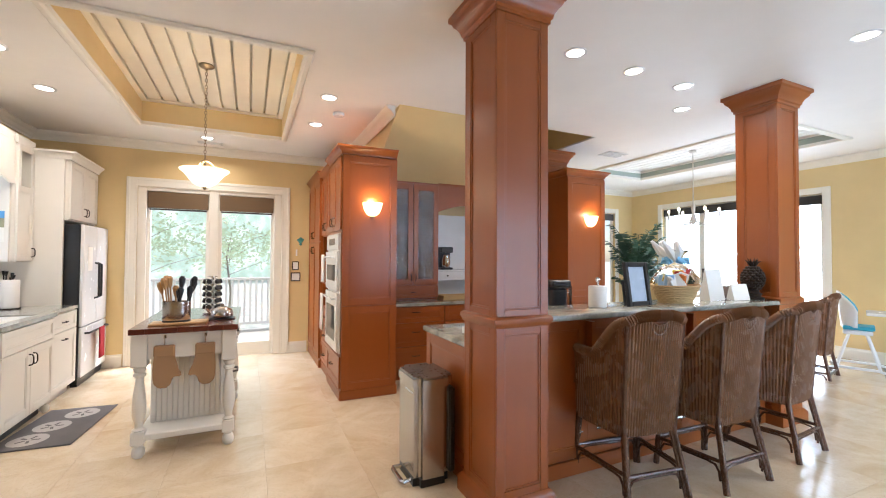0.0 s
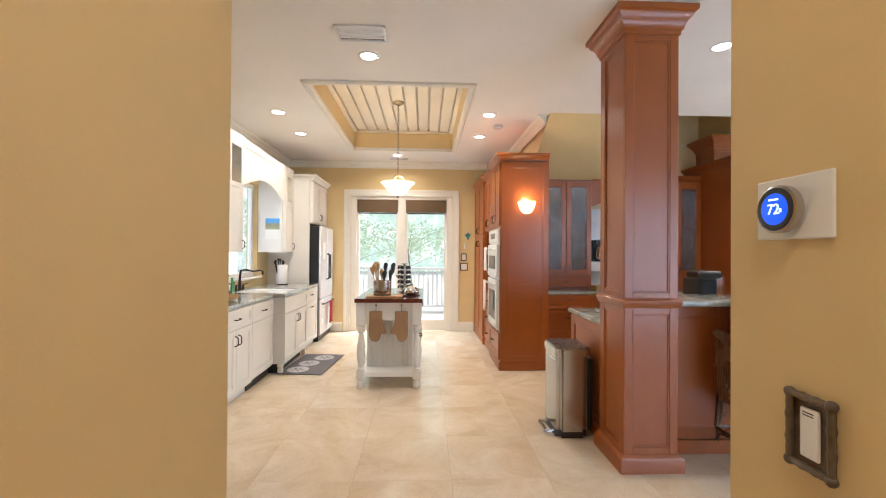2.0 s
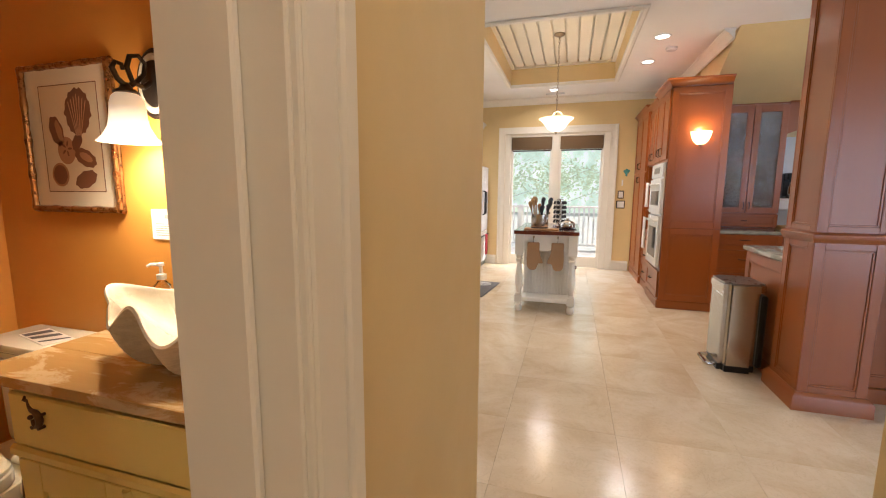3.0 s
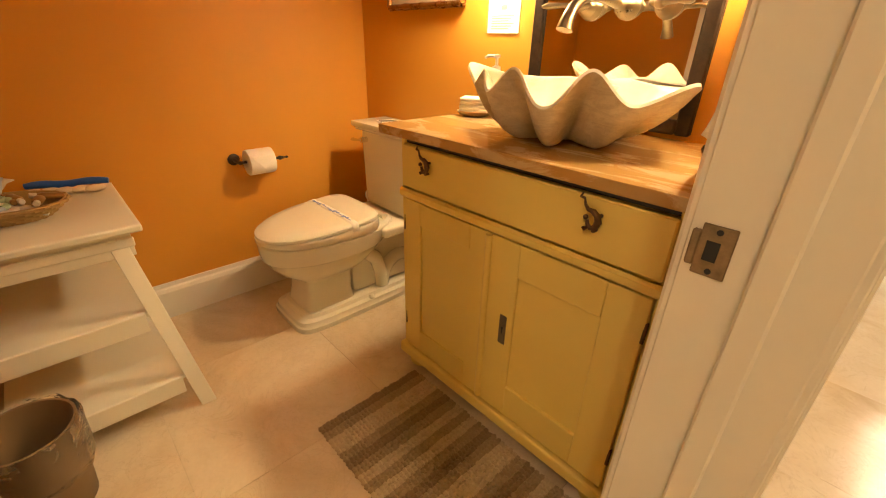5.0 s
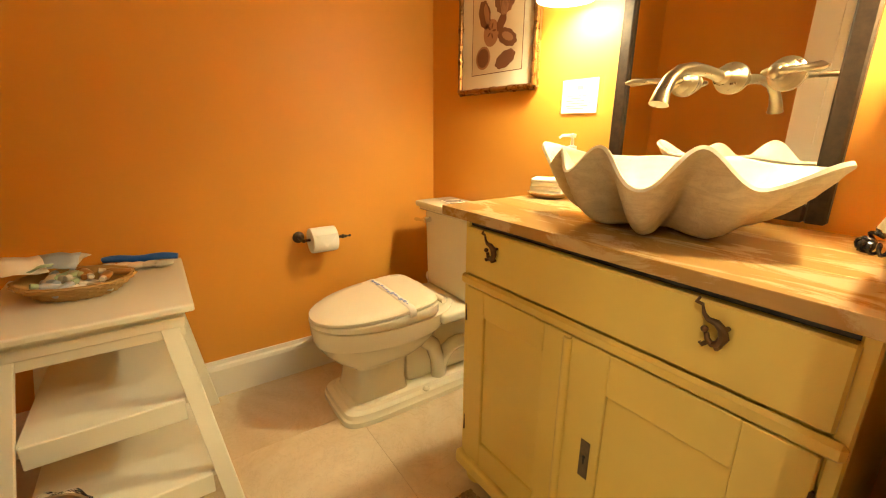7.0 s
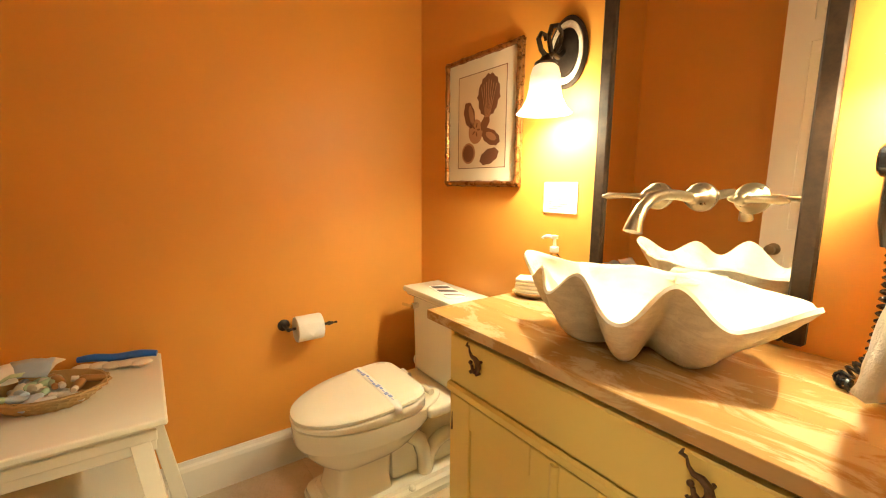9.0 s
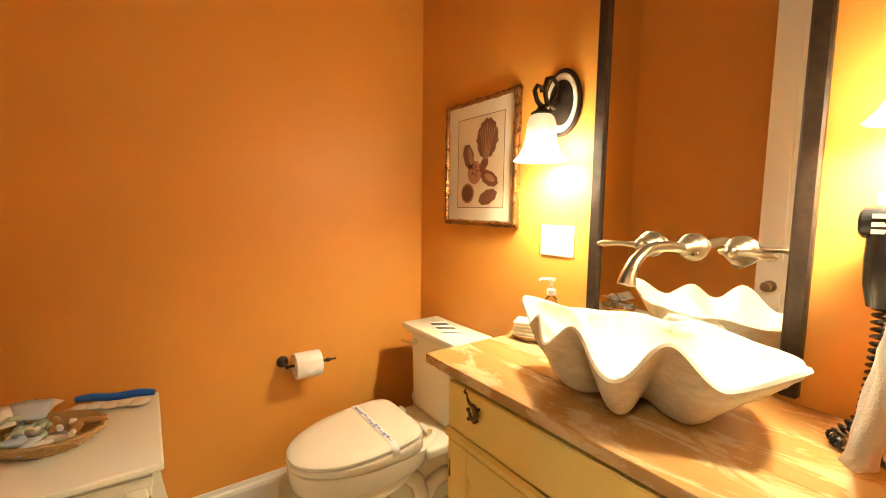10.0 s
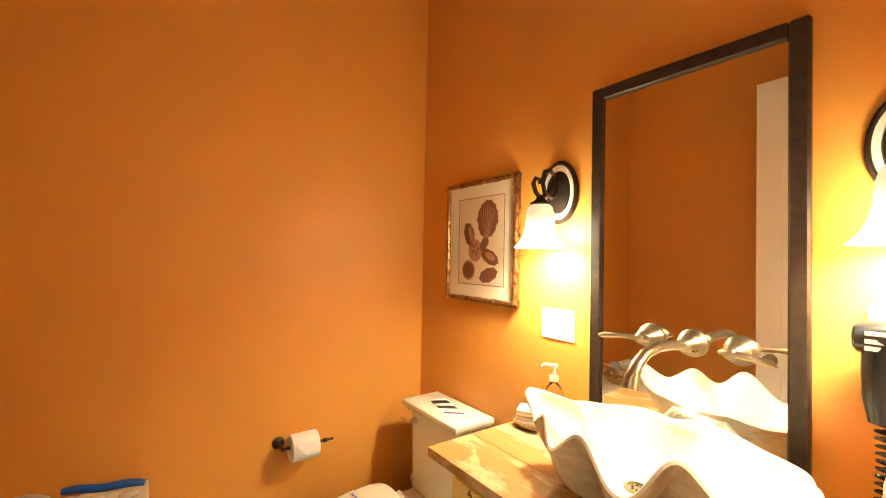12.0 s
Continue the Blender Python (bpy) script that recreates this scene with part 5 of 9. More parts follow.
# ---- bath mat ----
M_MATS = [paint("taupe_pile", (0.37, 0.265, 0.155), 0.95, 0.15, 120, 0.9), paint("beige_pile", (0.54, 0.415, 0.26), 0.95, 0.15, 120, 0.9), paint("brown_pile", (0.27, 0.18, 0.10), 0.95, 0.15, 120, 0.9)]
mat = thing("bath_mat", (-1.75, -2.13, 0), "brown and beige striped chenille bath mat", "bath mat")
random.seed(3)
nrow = 44
for i in range(nrow):
    x0 = -2.115 + i * 0.0165
    bm = bmesh.new()
    k = 30
    for j in range(k):
        y = -2.335 + j * 0.0135 + random.uniform(-0.002, 0.002)
        bmesh.ops.create_icosphere(bm, subdivisions=1, radius=0.0095, matrix=pose(x0 + random.uniform(-0.002, 0.002), y, 0.010 + random.uniform(-0.001, 0.003)) @ Matrix.Diagonal((1, 1, 1.0 + 0.25 * random.random(), 1)))
    box(bm, x0 - 0.008, x0 + 0.008, -2.338, -1.938, 0.001, 0.008)
    w = (i // 2) % 11
    part("pile_stripe", bm, M_MATS[2 if w in (0, 5) else (1 if w in (2, 3, 7, 9) else 0)], mat, "", True)

# ---- things on the vanity ----
M_SOAPG = glass("clear_bottle", (0.95, 0.95, 0.93), 0.05, 1.3)
sd = thing("soap_dispenser", (-2.195, -1.500, 0.908), "clear soap dispenser bottle with white pump", "soap dispenser")
bm = bmesh.new()
sm = Matrix.Translation((-2.195, -1.500, 0.908))
lathe(bm, [(0.026, 0), (0.030, 0.004), (0.030, 0.10), (0.024, 0.125), (0.013, 0.138), (0.013, 0.145)], sm, 24)
bo = part("bottle", bm, M_SOAPG, sd, "clear plastic bottle", True)
bm = bmesh.new()
lathe(bm, [(0.015, 0.145), (0.015, 0.162), (0.006, 0.166), (0.005, 0.188), (0.011, 0.190), (0.011, 0.200), (0.001, 0.202)], sm, 18)
tube(bm, [sm @ Vector((0, 0, 0.195)), sm @ Vector((-0.03, -0.012, 0.195)), sm @ Vector((-0.040, -0.016, 0.188))], [0.006, 0.005, 0.004], 8)
part("pump", bm, M_WHITE, sd, "white pump", True)
dish = thing("soap_dish", (-2.215, -1.575, 0.908), "oval pale wooden soap dish on the vanity", "dish")
bm = bmesh.new()
lathe(bm, [(0.035, 0.0), (0.055, 0.006), (0.068, 0.018), (0.066, 0.019), (0.05, 0.010), (0.001, 0.008)], Matrix.Translation((-2.215, -1.575, 0.908)) @ pose(0, 0, 0, 0, 0, 30) @ Matrix.Diagonal((1.0, 0.72, 1, 1)), 30)
part("bowl", bm, M_PINEPALE, dish, "", True)
M_TERRY = paint("white_terry", (0.80, 0.77, 0.70), 0.95, 0.04, 220, 0.9)
bm = bmesh.new()
random.seed(6)
for k in range(4):
    vs = box(bm, -0.052, 0.052, -0.034, 0.034, k * 0.012, k * 0.012 + 0.0135, 0.006, 3)
for v in bm.verts:
    v.co += Vector((noise.noise(v.co * 40), noise.noise(v.co * 40 + Vector((5, 0, 0))), noise.noise(v.co * 40 + Vector((0, 7, 0))))) * 0.004
cloth = part("washcloth", bm, M_TERRY, None, "folded white washcloth in the dish", True, category="washcloth")
cloth.matrix_basis = pose(-2.215, -1.575, 0.922, 0, 0, 30)

# ---- hair dryer on the wall ----
M_DARKPL = paint("black_gloss_plastic", (0.014, 0.014, 0.015), 0.22, 0.1, 200, 0.02)
dr = thing("hair_dryer", (-1.460, BN, 1.3), "black wall-mounted hair dryer in its holder", "hair dryer")
part("wall_bracket", slab(face((-1.455, BN, 1.30), (0, -1, 0)), -0.04, 0.05, -0.10, 0.085, 0.0005, 0.03, 0.012), M_WHITE, dr, "pale wall bracket")
bm = bmesh.new()
dm = face((-1.455, BN - 0.075, 1.32), (0, -1, 0))
lathe(bm, [(0.030, -0.05), (0.036, -0.045), (0.040, -0.01), (0.044, 0.03), (0.046, 0.06), (0.040, 0.075), (0.02, 0.08)], dm @ pose(0, 0, 0, 0, 90, 0), 24)
bmesh.ops.scale(bm, vec=(1, 1, 0.85), verts=bm.verts, space=Matrix.Translation((1.455, 1.49, -1.32)))
part("barrel", bm, M_DARKPL, dr, "", True)
bm = bmesh.new()
hp = [(-1.455, BN - 0.075, 1.30), (-1.460, BN - 0.085, 1.25), (-1.465, BN - 0.09, 1.205), (-1.465, BN - 0.09, 1.165)]
tube(bm, hp, [0.042, 0.036, 0.028, 0.020], 16)
part("handle", bm, M_DARKPL, dr, "", True)
bm = bmesh.new()
for k, (w, v) in enumerate(((0.055, 0.012), (0.045, -0.003), (0.035, -0.016))):
    box(bm, -0.03, -0.03 + w, v - 0.004, v + 0.004, 0.037, 0.0395, m=dm)
part("lettering_bar", bm, M_WHITE, dr, "plain pale lettering bars")
bm = bmesh.new()
pts = []
path = [Vector(p) for p in ((-1.465, BN - 0.09, 1.165), (-1.462, BN - 0.095, 1.10), (-1.462, BN - 0.11, 1.03), (-1.465, BN - 0.13, 0.965), (-1.495, BN - 0.15, 0.925), (-1.50, BN - 0.165, 0.922), (-1.475, BN - 0.18, 0.922), (-1.43, BN - 0.19, 0.922), (-1.38, BN - 0.185, 0.922))]
seglen = [(b - a).length for a, b in zip(path, path[1:])]
tot = sum(seglen)
turns, n = 30, 30 * 9
for i in range(n + 1):
    s = tot * i / n
    j = 0
    while j < len(seglen) - 1 and s > seglen[j]:
        s -= seglen[j]
        j += 1
    p = path[j].lerp(path[j + 1], min(1, s / seglen[j]))
    t = (path[j + 1] - path[j]).normalized()
    q = t.orthogonal().normalized()
    w = t.cross(q)
    a = 2 * math.pi * turns * i / n
    pts.append(p + (q * math.cos(a) + w * math.sin(a)) * 0.0095)
tube(bm, pts, 0.0034, 5)
part("coiled_cord", bm, M_DARKPL, dr, "black coiled cord", True)
dr.location.x += 0.032

# ---- hand towel ----
tw = thing("hand_towel", (-1.30, -1.70, 0.95), "white terry hand towel on a wall ring", "towel")
bm = bmesh.new()
NX, NZ = 16, 26
rows = []
for j in range(NZ + 1):
    z = 0.985 + (1.40 - 0.985) * j / NZ
    wid = 0.120 * (1 - 0.62 * (j / NZ) ** 1.4)
    row = []
    for i in range(NX + 1):
        u = i / NX * 2 - 1
        row.append(bm.verts.new((-1.388 + 0.062 * j / NZ + 0.018 * math.sin(u * 7 + 0.6 * math.sin(j * 0.3)) * (0.6 + 0.4 * j / NZ) + 0.004 * noise.noise(Vector((u * 6, j * 0.4, 0))), -1.72 + wid * u, z + 0.006 * math.sin(u * 5))))
    rows.append(row)
for a, b in zip(rows, rows[1:]):
    for i in range(NX):
        bm.faces.new((a[i], a[i + 1], b[i + 1], b[i]))
clo = part("cloth", bm, M_TERRY, tw, "", True)
clo.modifiers.new("thickness", "SOLIDIFY").thickness = 0.022
bm = bmesh.new()
tube(bm, [(-1.334, -1.72 + 0.07 * math.cos(k * math.pi / 12), 1.44 + 0.07 * math.sin(k * math.pi / 12)) for k in range(24)], 0.005, 8, True)
lathe(bm, [(0.022, 0.0), (0.022, 0.006), (0.010, 0.012), (0.010, 0.046)], face((BE, -1.72, 1.51), (-1, 0, 0)), 16)
part("ring", bm, M_IRON, tw, "dark bronze ring", True)

# ---- glazed doors to the deck ----
dframe = tagged(thing("door_2", (-1.2, YN, 0), "white framed pair of glazed doors to the deck", "glazed door"), kind="structure")
DF = face((-1.2, YN, 0), (0, -1, 0))
bm = bmesh.new()
casing(bm, DF, 1.80, DZ, 0.12, 0.025)
part("casing", bm, M_TRIM, dframe)
bm = bmesh.new()
for b in ((-0.90, -0.80, 0, DZ), (0.80, 0.90, 0, DZ), (-0.055, 0.055, 0, DZ), (-0.80, -0.055, DZ - 0.05, DZ), (0.055, 0.80, DZ - 0.05, DZ)):
    box(bm, *b, -0.12, -0.01, 0.004, m=DF)
part("door_post", bm, M_TRIM, dframe)
for u0, u1 in ((-0.80, -0.055), (0.055, 0.80)):
    bm = bmesh.new()
    g0, g1, h0, h1 = u0 + 0.045, u1 - 0.045, 0.20, DZ - 0.10
    for b in ((u0, g0, 0.01, DZ - 0.05), (g1, u1, 0.01, DZ - 0.05), (g0, g1, 0.01, h0), (g0, g1, h1, DZ - 0.05)):
        box(bm, *b, -0.09, -0.045, 0.003, m=DF)
    leaf = part("door_leaf", bm, M_TRIM, dframe)
    gl = part("pane", slab(DF, g0 - 0.005, g1 + 0.005, h0 - 0.005, h1 + 0.005, -0.070, -0.064), M_GLASS, leaf, "clear glass pane")
    gl.visible_shadow = False
    bm = bmesh.new()
    lathe(bm, [(0.022, 0), (0.022, 0.006), (0.009, 0.01), (0.009, 0.03), (0.02, 0.036), (0.024, 0.05), (0.001, 0.06)], DF @ Matrix.Translation((u1 - 0.022 if u0 < 0 else u0 + 0.022, 0.98, -0.045)), 14)
    part("knob", bm, M_BRASS, leaf, "", True)
M_SHADE = paint("brown_woven_shade", (0.16, 0.10, 0.05), 0.85, 0.12, 140, 0.5)
for u0, u1 in ((-0.80, -0.06), (0.06, 0.80)):
    sh = thing("roller_shade", (-1.2 + (u0 + u1) / 2, YN, 2.1), "brown woven roller shade drawn up under the door head", "shade", "door shades")
    part("valance", slab(DF, u0 + 0.012, u1 - 0.012, 2.11, 2.335, -0.044, -0.008, 0.006), M_SHADE, sh)
    bm = bmesh.new()
    cyl(bm, DF @ Vector((u0 + 0.03, 2.095, -0.03)), DF @ Vector((u1 - 0.03, 2.095, -0.03)), 0.011, seg=10)
    part("bottom_bar", bm, M_IRON, sh)

# ---- deck and garden ----
M_DECK = wood("weathered_deck", (0.42, 0.38, 0.32), (0.62, 0.58, 0.52), 0.7, "x")
M_GRASS = paint("pale_sunlit_ground", (0.58, 0.58, 0.50), 0.95, 0.3, 30, 0.6)
bm = bmesh.new()
box(bm, -400, 400, -400, 400, -1.7, -1.5)
setting("ground", bm, M_GRASS, "pale sunlit ground beyond the deck", "ground")
deck = tagged(thing("deck", (-1.2, 7, -0.05), "pale weathered plank deck outside the doors", "deck"), kind="structure")
for i in range(19):
    part("plank", bx(-4.5, 2.5, 5.48 + i * 0.142, 5.48 + i * 0.142 + 0.136, -0.09, -0.05), M_DECK, deck)
rail = thing("deck_railing", (-1.2, 8.1, -0.05), "white painted deck railing with square balusters", "railing")
part("handrail", bx(-4.5, 2.5, 8.06, 8.16, 0.98, 1.03, 0.01), M_WHITE, rail)
for px in (-4.45, -2.1, 0.2, 2.45):
    part("post", bx(px - 0.045, px + 0.045, 8.065, 8.155, -0.05, 1.05, 0.006), M_WHITE, rail)
part("bottom_rail", bx(-4.5, 2.5, 8.085, 8.135, 0.06, 0.11), M_WHITE, rail)
bal = bx(-0.02, 0.02, -0.02, 0.02, 0.11, 0.98)
b0 = part("baluster", bal, M_WHITE, rail)
for v in b0.data.vertices:
    v.co += Vector((-1.2, 8.1, -0.05))
b0.location = (-4.4 + 1.2, 0.01, 0.05)
for i in range(1, 62):
    nb = new("baluster", b0.data)
    nb.parent = rail
    nb.location = (-4.4 + 1.2 + i * 0.112, 0.01, 0.05)
# glowing sheet: bright daylight and haze are painted into its emission
M_HAZE_GLOW, hnt, hbs = nodes("hazy_daylight_glow")
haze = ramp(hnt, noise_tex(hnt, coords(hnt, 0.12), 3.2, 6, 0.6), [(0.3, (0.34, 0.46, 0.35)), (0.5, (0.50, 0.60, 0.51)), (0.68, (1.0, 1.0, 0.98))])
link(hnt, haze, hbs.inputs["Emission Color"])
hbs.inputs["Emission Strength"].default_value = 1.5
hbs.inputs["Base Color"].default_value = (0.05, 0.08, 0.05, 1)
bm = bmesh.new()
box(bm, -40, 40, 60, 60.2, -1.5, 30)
setting("backdrop", bm, M_HAZE_GLOW, "glowing backdrop with daylight painted into the pale hazy distance", "backdrop")
M_BARK = paint("tree_bark", (0.30, 0.26, 0.20), 0.9, 0.3, 40, 0.8)
M_LEAF2 = [paint("leaf_green", (0.34, 0.44, 0.28), 0.6, 0.3, 8, 0.1), paint("leaf_light", (0.40, 0.48, 0.33), 0.6, 0.3, 8, 0.1)]
for leafy in M_LEAF2:
    lb = leafy.node_tree.nodes["Principled BSDF"]
    thin = leafy.node_tree.nodes.new("ShaderNodeBsdfTranslucent")
    thin.inputs["Color"].default_value = (0.68, 0.78, 0.52, 1)
    both = leafy.node_tree.nodes.new("ShaderNodeMixShader")
    both.inputs[0].default_value = 0.7
    link(leafy.node_tree, lb.outputs[0], both.inputs[1])
    link(leafy.node_tree, thin.outputs[0], both.inputs[2])
    link(leafy.node_tree, both.outputs[0], leafy.node_tree.nodes["Material Output"].inputs["Surface"])
random.seed(21)


def tree(x, y, h, r, k):
    th = thing("tree", (x, y, -1.5), "broad-leaved green garden tree beyond the railing", "tree", "garden trees")
    bm = bmesh.new()
    tube(bm, [(x, y, -1.5), (x + 0.1, y, -0.2), (x - 0.1, y + 0.1, h * 0.45), (x + 0.1, y, h * 0.8)], [0.06, 0.05, 0.035, 0.01], 9)
    for j in range(7):
        a, z = j * 2.4, h * (0.2 + 0.07 * j)
        tube(bm, [(x, y, z), (x + r * 0.4 * math.cos(a), y + r * 0.4 * math.sin(a), z + 0.5), (x + r * 0.85 * math.cos(a), y + r * 0.85 * math.sin(a), z + 0.9)], [0.014, 0.010, 0.004], 5)
    part("trunk", bm, M_BARK, th, "", True)
    verts, faces = [], []
    for j in range(800):
        a, b, q = random.uniform(0, 6.283), random.uniform(-1, 1), random.random() ** 0.45
        s = math.sqrt(1 - b * b)
        lump = 0.75 + 0.35 * noise.noise(Vector((math.cos(a) * s * 2.2 + k, math.sin(a) * s * 2.2, b * 2.2)))
        c = Vector((x + r * q * lump * s * math.cos(a), y + r * q * lump * s * math.sin(a), h * 0.62 + h * 0.5 * q * lump * b))
        d1 = Vector((random.gauss(0, 1), random.gauss(0, 1), random.gauss(0, 0.6))).normalized() * random.uniform(0.07, 0.13)
        d2 = d1.orthogonal().normalized() * d1.length * 0.5
        n0 = len(verts)
        verts += [c - d1, c + d2, c + d1, c - d2]
        faces.append((n0, n0 + 1, n0 + 2, n0 + 3))
    me = bpy.data.meshes.new("crown")
    me.from_pydata([v - Vector((x, y, -1.5)) for v in verts], [], faces)
    me.materials.append(M_LEAF2[k % 2])
    ob = new("crown", me)
    ob.parent = th
    tagged(ob, kind="stuff")


for i, (x, y, h, r) in enumerate(((-4.5, 17, 3.4, 2.6), (-1.6, 20, 3.2, 2.8), (1.6, 18, 3.4, 2.6), (-8.0, 18, 3.8, 2.6), (14, 6, 3.0, 2.4), (15, 2, 3.2, 2.4))):
    tree(x, y, h, r, i)

# ---- shared cabinet pieces ----
def pull(m, u, v, tall, parent, size=0.09, mat=None):
    bm = bmesh.new()
    h = size / 2
    pts = [(0, -h, 0.0), (0, -h * 0.92, 0.022), (0, -h * 0.5, 0.030), (0, h * 0.5, 0.030), (0, h * 0.92, 0.022), (0, h, 0.0)]
    if not tall:
        pts = [(b, a, c) for a, b, c in pts]
    tube(bm, [m @ Vector((u + a, v + b, 0.02 + c)) for a, b, c in pts], [0.006, 0.005, 0.005, 0.005, 0.005, 0.006], 7)
    part("handle", bm, mat or M_IRON, parent, "dark bronze pull", True)


def front(m, u0, u1, v0, v1, mat, parent, name="cabinet_door", rail=0.06, handle=None, size=0.09):
    bm = bmesh.new()
    panel(bm, m, u0 + 0.003, u1 - 0.003, v0 + 0.003, v1 - 0.003, rail)
    ob = part(name, bm, mat, parent)
    if handle:
        pull(m, *handle, ob, size)
    return ob


CABCROWN = [(0, 0), (0.010, 0), (0.014, 0.02), (0.03, 0.035), (0.05, 0.06), (0.062, 0.066), (0.062, 0.085), (0.0, 0.085)]

# ---- cherry tall cabinets with ovens ----
tall = thing("oven_cabinet", (0.41, 3.18, 0), "tall cherry cabinet with built-in double oven", "cabinet")
part("carcass", bx(0.122, 0.70, 2.812, 3.55, 0.10, 2.51), M_CHERRY, tall)
part("plinth", bx(0.105, 0.715, 2.795, 3.555, 0, 0.10, 0.008), M_CHERRYX, tall)
SP2 = face((0, 2.812, 0), (0, -1, 0))
bm = bmesh.new()
panel(bm, SP2, 0.123, 0.70, 0.955, 2.50, 0.07, 0.018)
part("side_panel", bm, M_CHERRY, tall)
bm = bmesh.new()
panel(bm, SP2, 0.123, 0.70, 0.102, 0.95, 0.07, 0.018)
part("side_panel", bm, M_CHERRY, tall)
bm = bmesh.new()
mold(bm, CABCROWN, [(0.70, 2.812, 2.51), (0.122, 2.812, 2.51), (0.122, 3.55, 2.51)][::-1])
box(bm, 0.122, 0.70, 2.812, 3.55, 2.50, 2.594)
part("crown", bm, M_CHERRYX, tall, "", True)
OF = face((0.122, 0, 0), (-1, 0, 0))
front(OF, -3.18, -2.815, 1.73, 2.49, M_CHERRY, tall, handle=(-3.12, 1.83, True))
front(OF, -3.545, -3.18, 1.73, 2.49, M_CHERRY, tall, handle=(-3.24, 1.83, True))
front(OF, -3.545, -2.815, 0.12, 0.44, M_CHERRY, tall, "drawer", handle=(-3.18, 0.30, False))
M_OVENW = paint("white_oven_enamel", (0.78, 0.76, 0.72), 0.25, 0.02)
M_OVENG = paint("dark_oven_glass", (0.03, 0.028, 0.026), 0.08, 0.1)
oven = thing("double_oven", (0.12, 3.18, 0.47), "white built-in double wall oven with towels on its handles", "oven")
part("surround", slab(OF, -3.52, -2.84, 0.465, 1.70, 0.002, 0.018, 0.004), M_OVENW, oven)
part("control_panel", slab(OF, -3.51, -2.85, 1.53, 1.69, 0.018, 0.034, 0.004), M_OVENW, oven)
part("display", slab(OF, -3.35, -3.02, 1.58, 1.65, 0.034, 0.036), M_OVENG, oven, "dark display strip")
for v0, v1 in ((0.48, 1.08), (1.10, 1.51)):
    dr_ = part("oven_door", slab(OF, -3.51, -2.85, v0, v1, 0.018, 0.045, 0.005), M_OVENW, oven)
    part("window", slab(OF, -3.42, -2.94, v0 + 0.10, v1 - 0.14, 0.045, 0.047), M_OVENG, dr_, "dark glass window")
    bm = bmesh.new()
    cyl(bm, OF @ Vector((-3.47, v1 - 0.06, 0.085)), OF @ Vector((-2.89, v1 - 0.06, 0.085)), 0.011, seg=10)
    for u in (-3.45, -2.91):
        cyl(bm, OF @ Vector((u, v1 - 0.06, 0.045)), OF @ Vector((u, v1 - 0.06, 0.085)), 0.009, seg=8)
    part("handle", bm, M_OVENW, dr_, "", True)


def dish_towel(m, u, v, w, h, mat, label):
    bm = bmesh.new()
    rows = []
    for j in range(9):
        rows.append([bm.verts.new(m @ Vector((u + w * (i / 8 - 0.5), v - h * j / 8, 0.006 * math.sin(i * 1.7) * j / 8))) for i in range(9)])
    for a, b in zip(rows, rows[1:]):
        for i in range(8):
            bm.faces.new((a[i], a[i + 1], b[i + 1], b[i]))
    ob = part("dish_towel", bm, mat, None, label, True, category="towel")
    ob.modifiers.new("thickness", "SOLIDIFY").thickness = 0.012


dish_towel(OF @ Matrix.Translation((0, 0, 0.105)), -3.30, 1.475, 0.16, 0.30, M_TERRY, "white dish towel over the upper oven handle")
dish_towel(OF @ Matrix.Translation((0, 0, 0.105)), -3.36, 1.045, 0.16, 0.40, M_TERRY, "white dish towel over the lower oven handle")

nook = thing("shelf_cabinet", (0.42, 3.88, 0), "cherry cabinet with open bookshelves above drawers", "cabinet")
bm = bmesh.new()
for b in ((0.15, 0.70, 3.553, 3.575, 0.10, 2.47), (0.15, 0.70, 4.175, 4.197, 0.10, 2.47), (0.68, 0.70, 3.575, 4.175, 0.10, 2.47), (0.15, 0.68, 3.575, 4.175, 1.72, 2.47), (0.15, 0.68, 3.575, 4.175, 0.10, 0.82)):
    box(bm, *b)
part("carcass", bm, M_CHERRY, nook)
part("plinth", bx(0.135, 0.70, 3.556, 4.197, 0, 0.098, 0.006), M_CHERRYY, nook)
for z in (1.10, 1.40):
    part("shelf", bx(0.16, 0.68, 3.576, 4.174, z, z + 0.02), M_CHERRYY, nook)
NF = face((0.15, 0, 0), (-1, 0, 0))
for v0, v1 in ((0.12, 0.36), (0.36, 0.60), (0.60, 0.82)):
    front(NF, -4.195, -3.556, v0, v1, M_CHERRY, nook, "drawer", 0.04, (-3.875, (v0 + v1) / 2, False))
front(NF, -3.876, -3.556, 1.73, 2.46, M_CHERRY, nook, handle=(-3.83, 1.83, True))
front(NF, -4.195, -3.876, 1.73, 2.46, M_CHERRY, nook, handle=(-3.92, 1.83, True))
bm = bmesh.new()
mold(bm, CABCROWN, [(0.15, 4.197, 2.47), (0.15, 3.553, 2.47)])
box(bm, 0.15, 0.70, 3.553, 4.197, 2.471, 2.555)
part("crown", bm, M_CHERRYY, nook, "", True)
pan = thing("pantry_cabinet", (0.41, 4.74, 0), "tall cherry pantry cabinet with paired doors", "cabinet")
part("carcass", bx(0.122, 0.70, 4.2, 5.285, 0.10, 2.51), M_CHERRY, pan)
part("plinth", bx(0.105, 0.70, 4.2, 5.285, 0, 0.10, 0.006), M_CHERRYY, pan)
for u0, u1, h in ((-4.74, -4.205, -4.69), (-5.28, -4.745, -4.79)):
    front(OF, u0, u1, 1.66, 2.50, M_CHERRY, pan, handle=(h, 1.76, True))
    front(OF, u0, u1, 0.12, 1.65, M_CHERRY, pan, handle=(h, 1.55, True))
bm = bmesh.new()
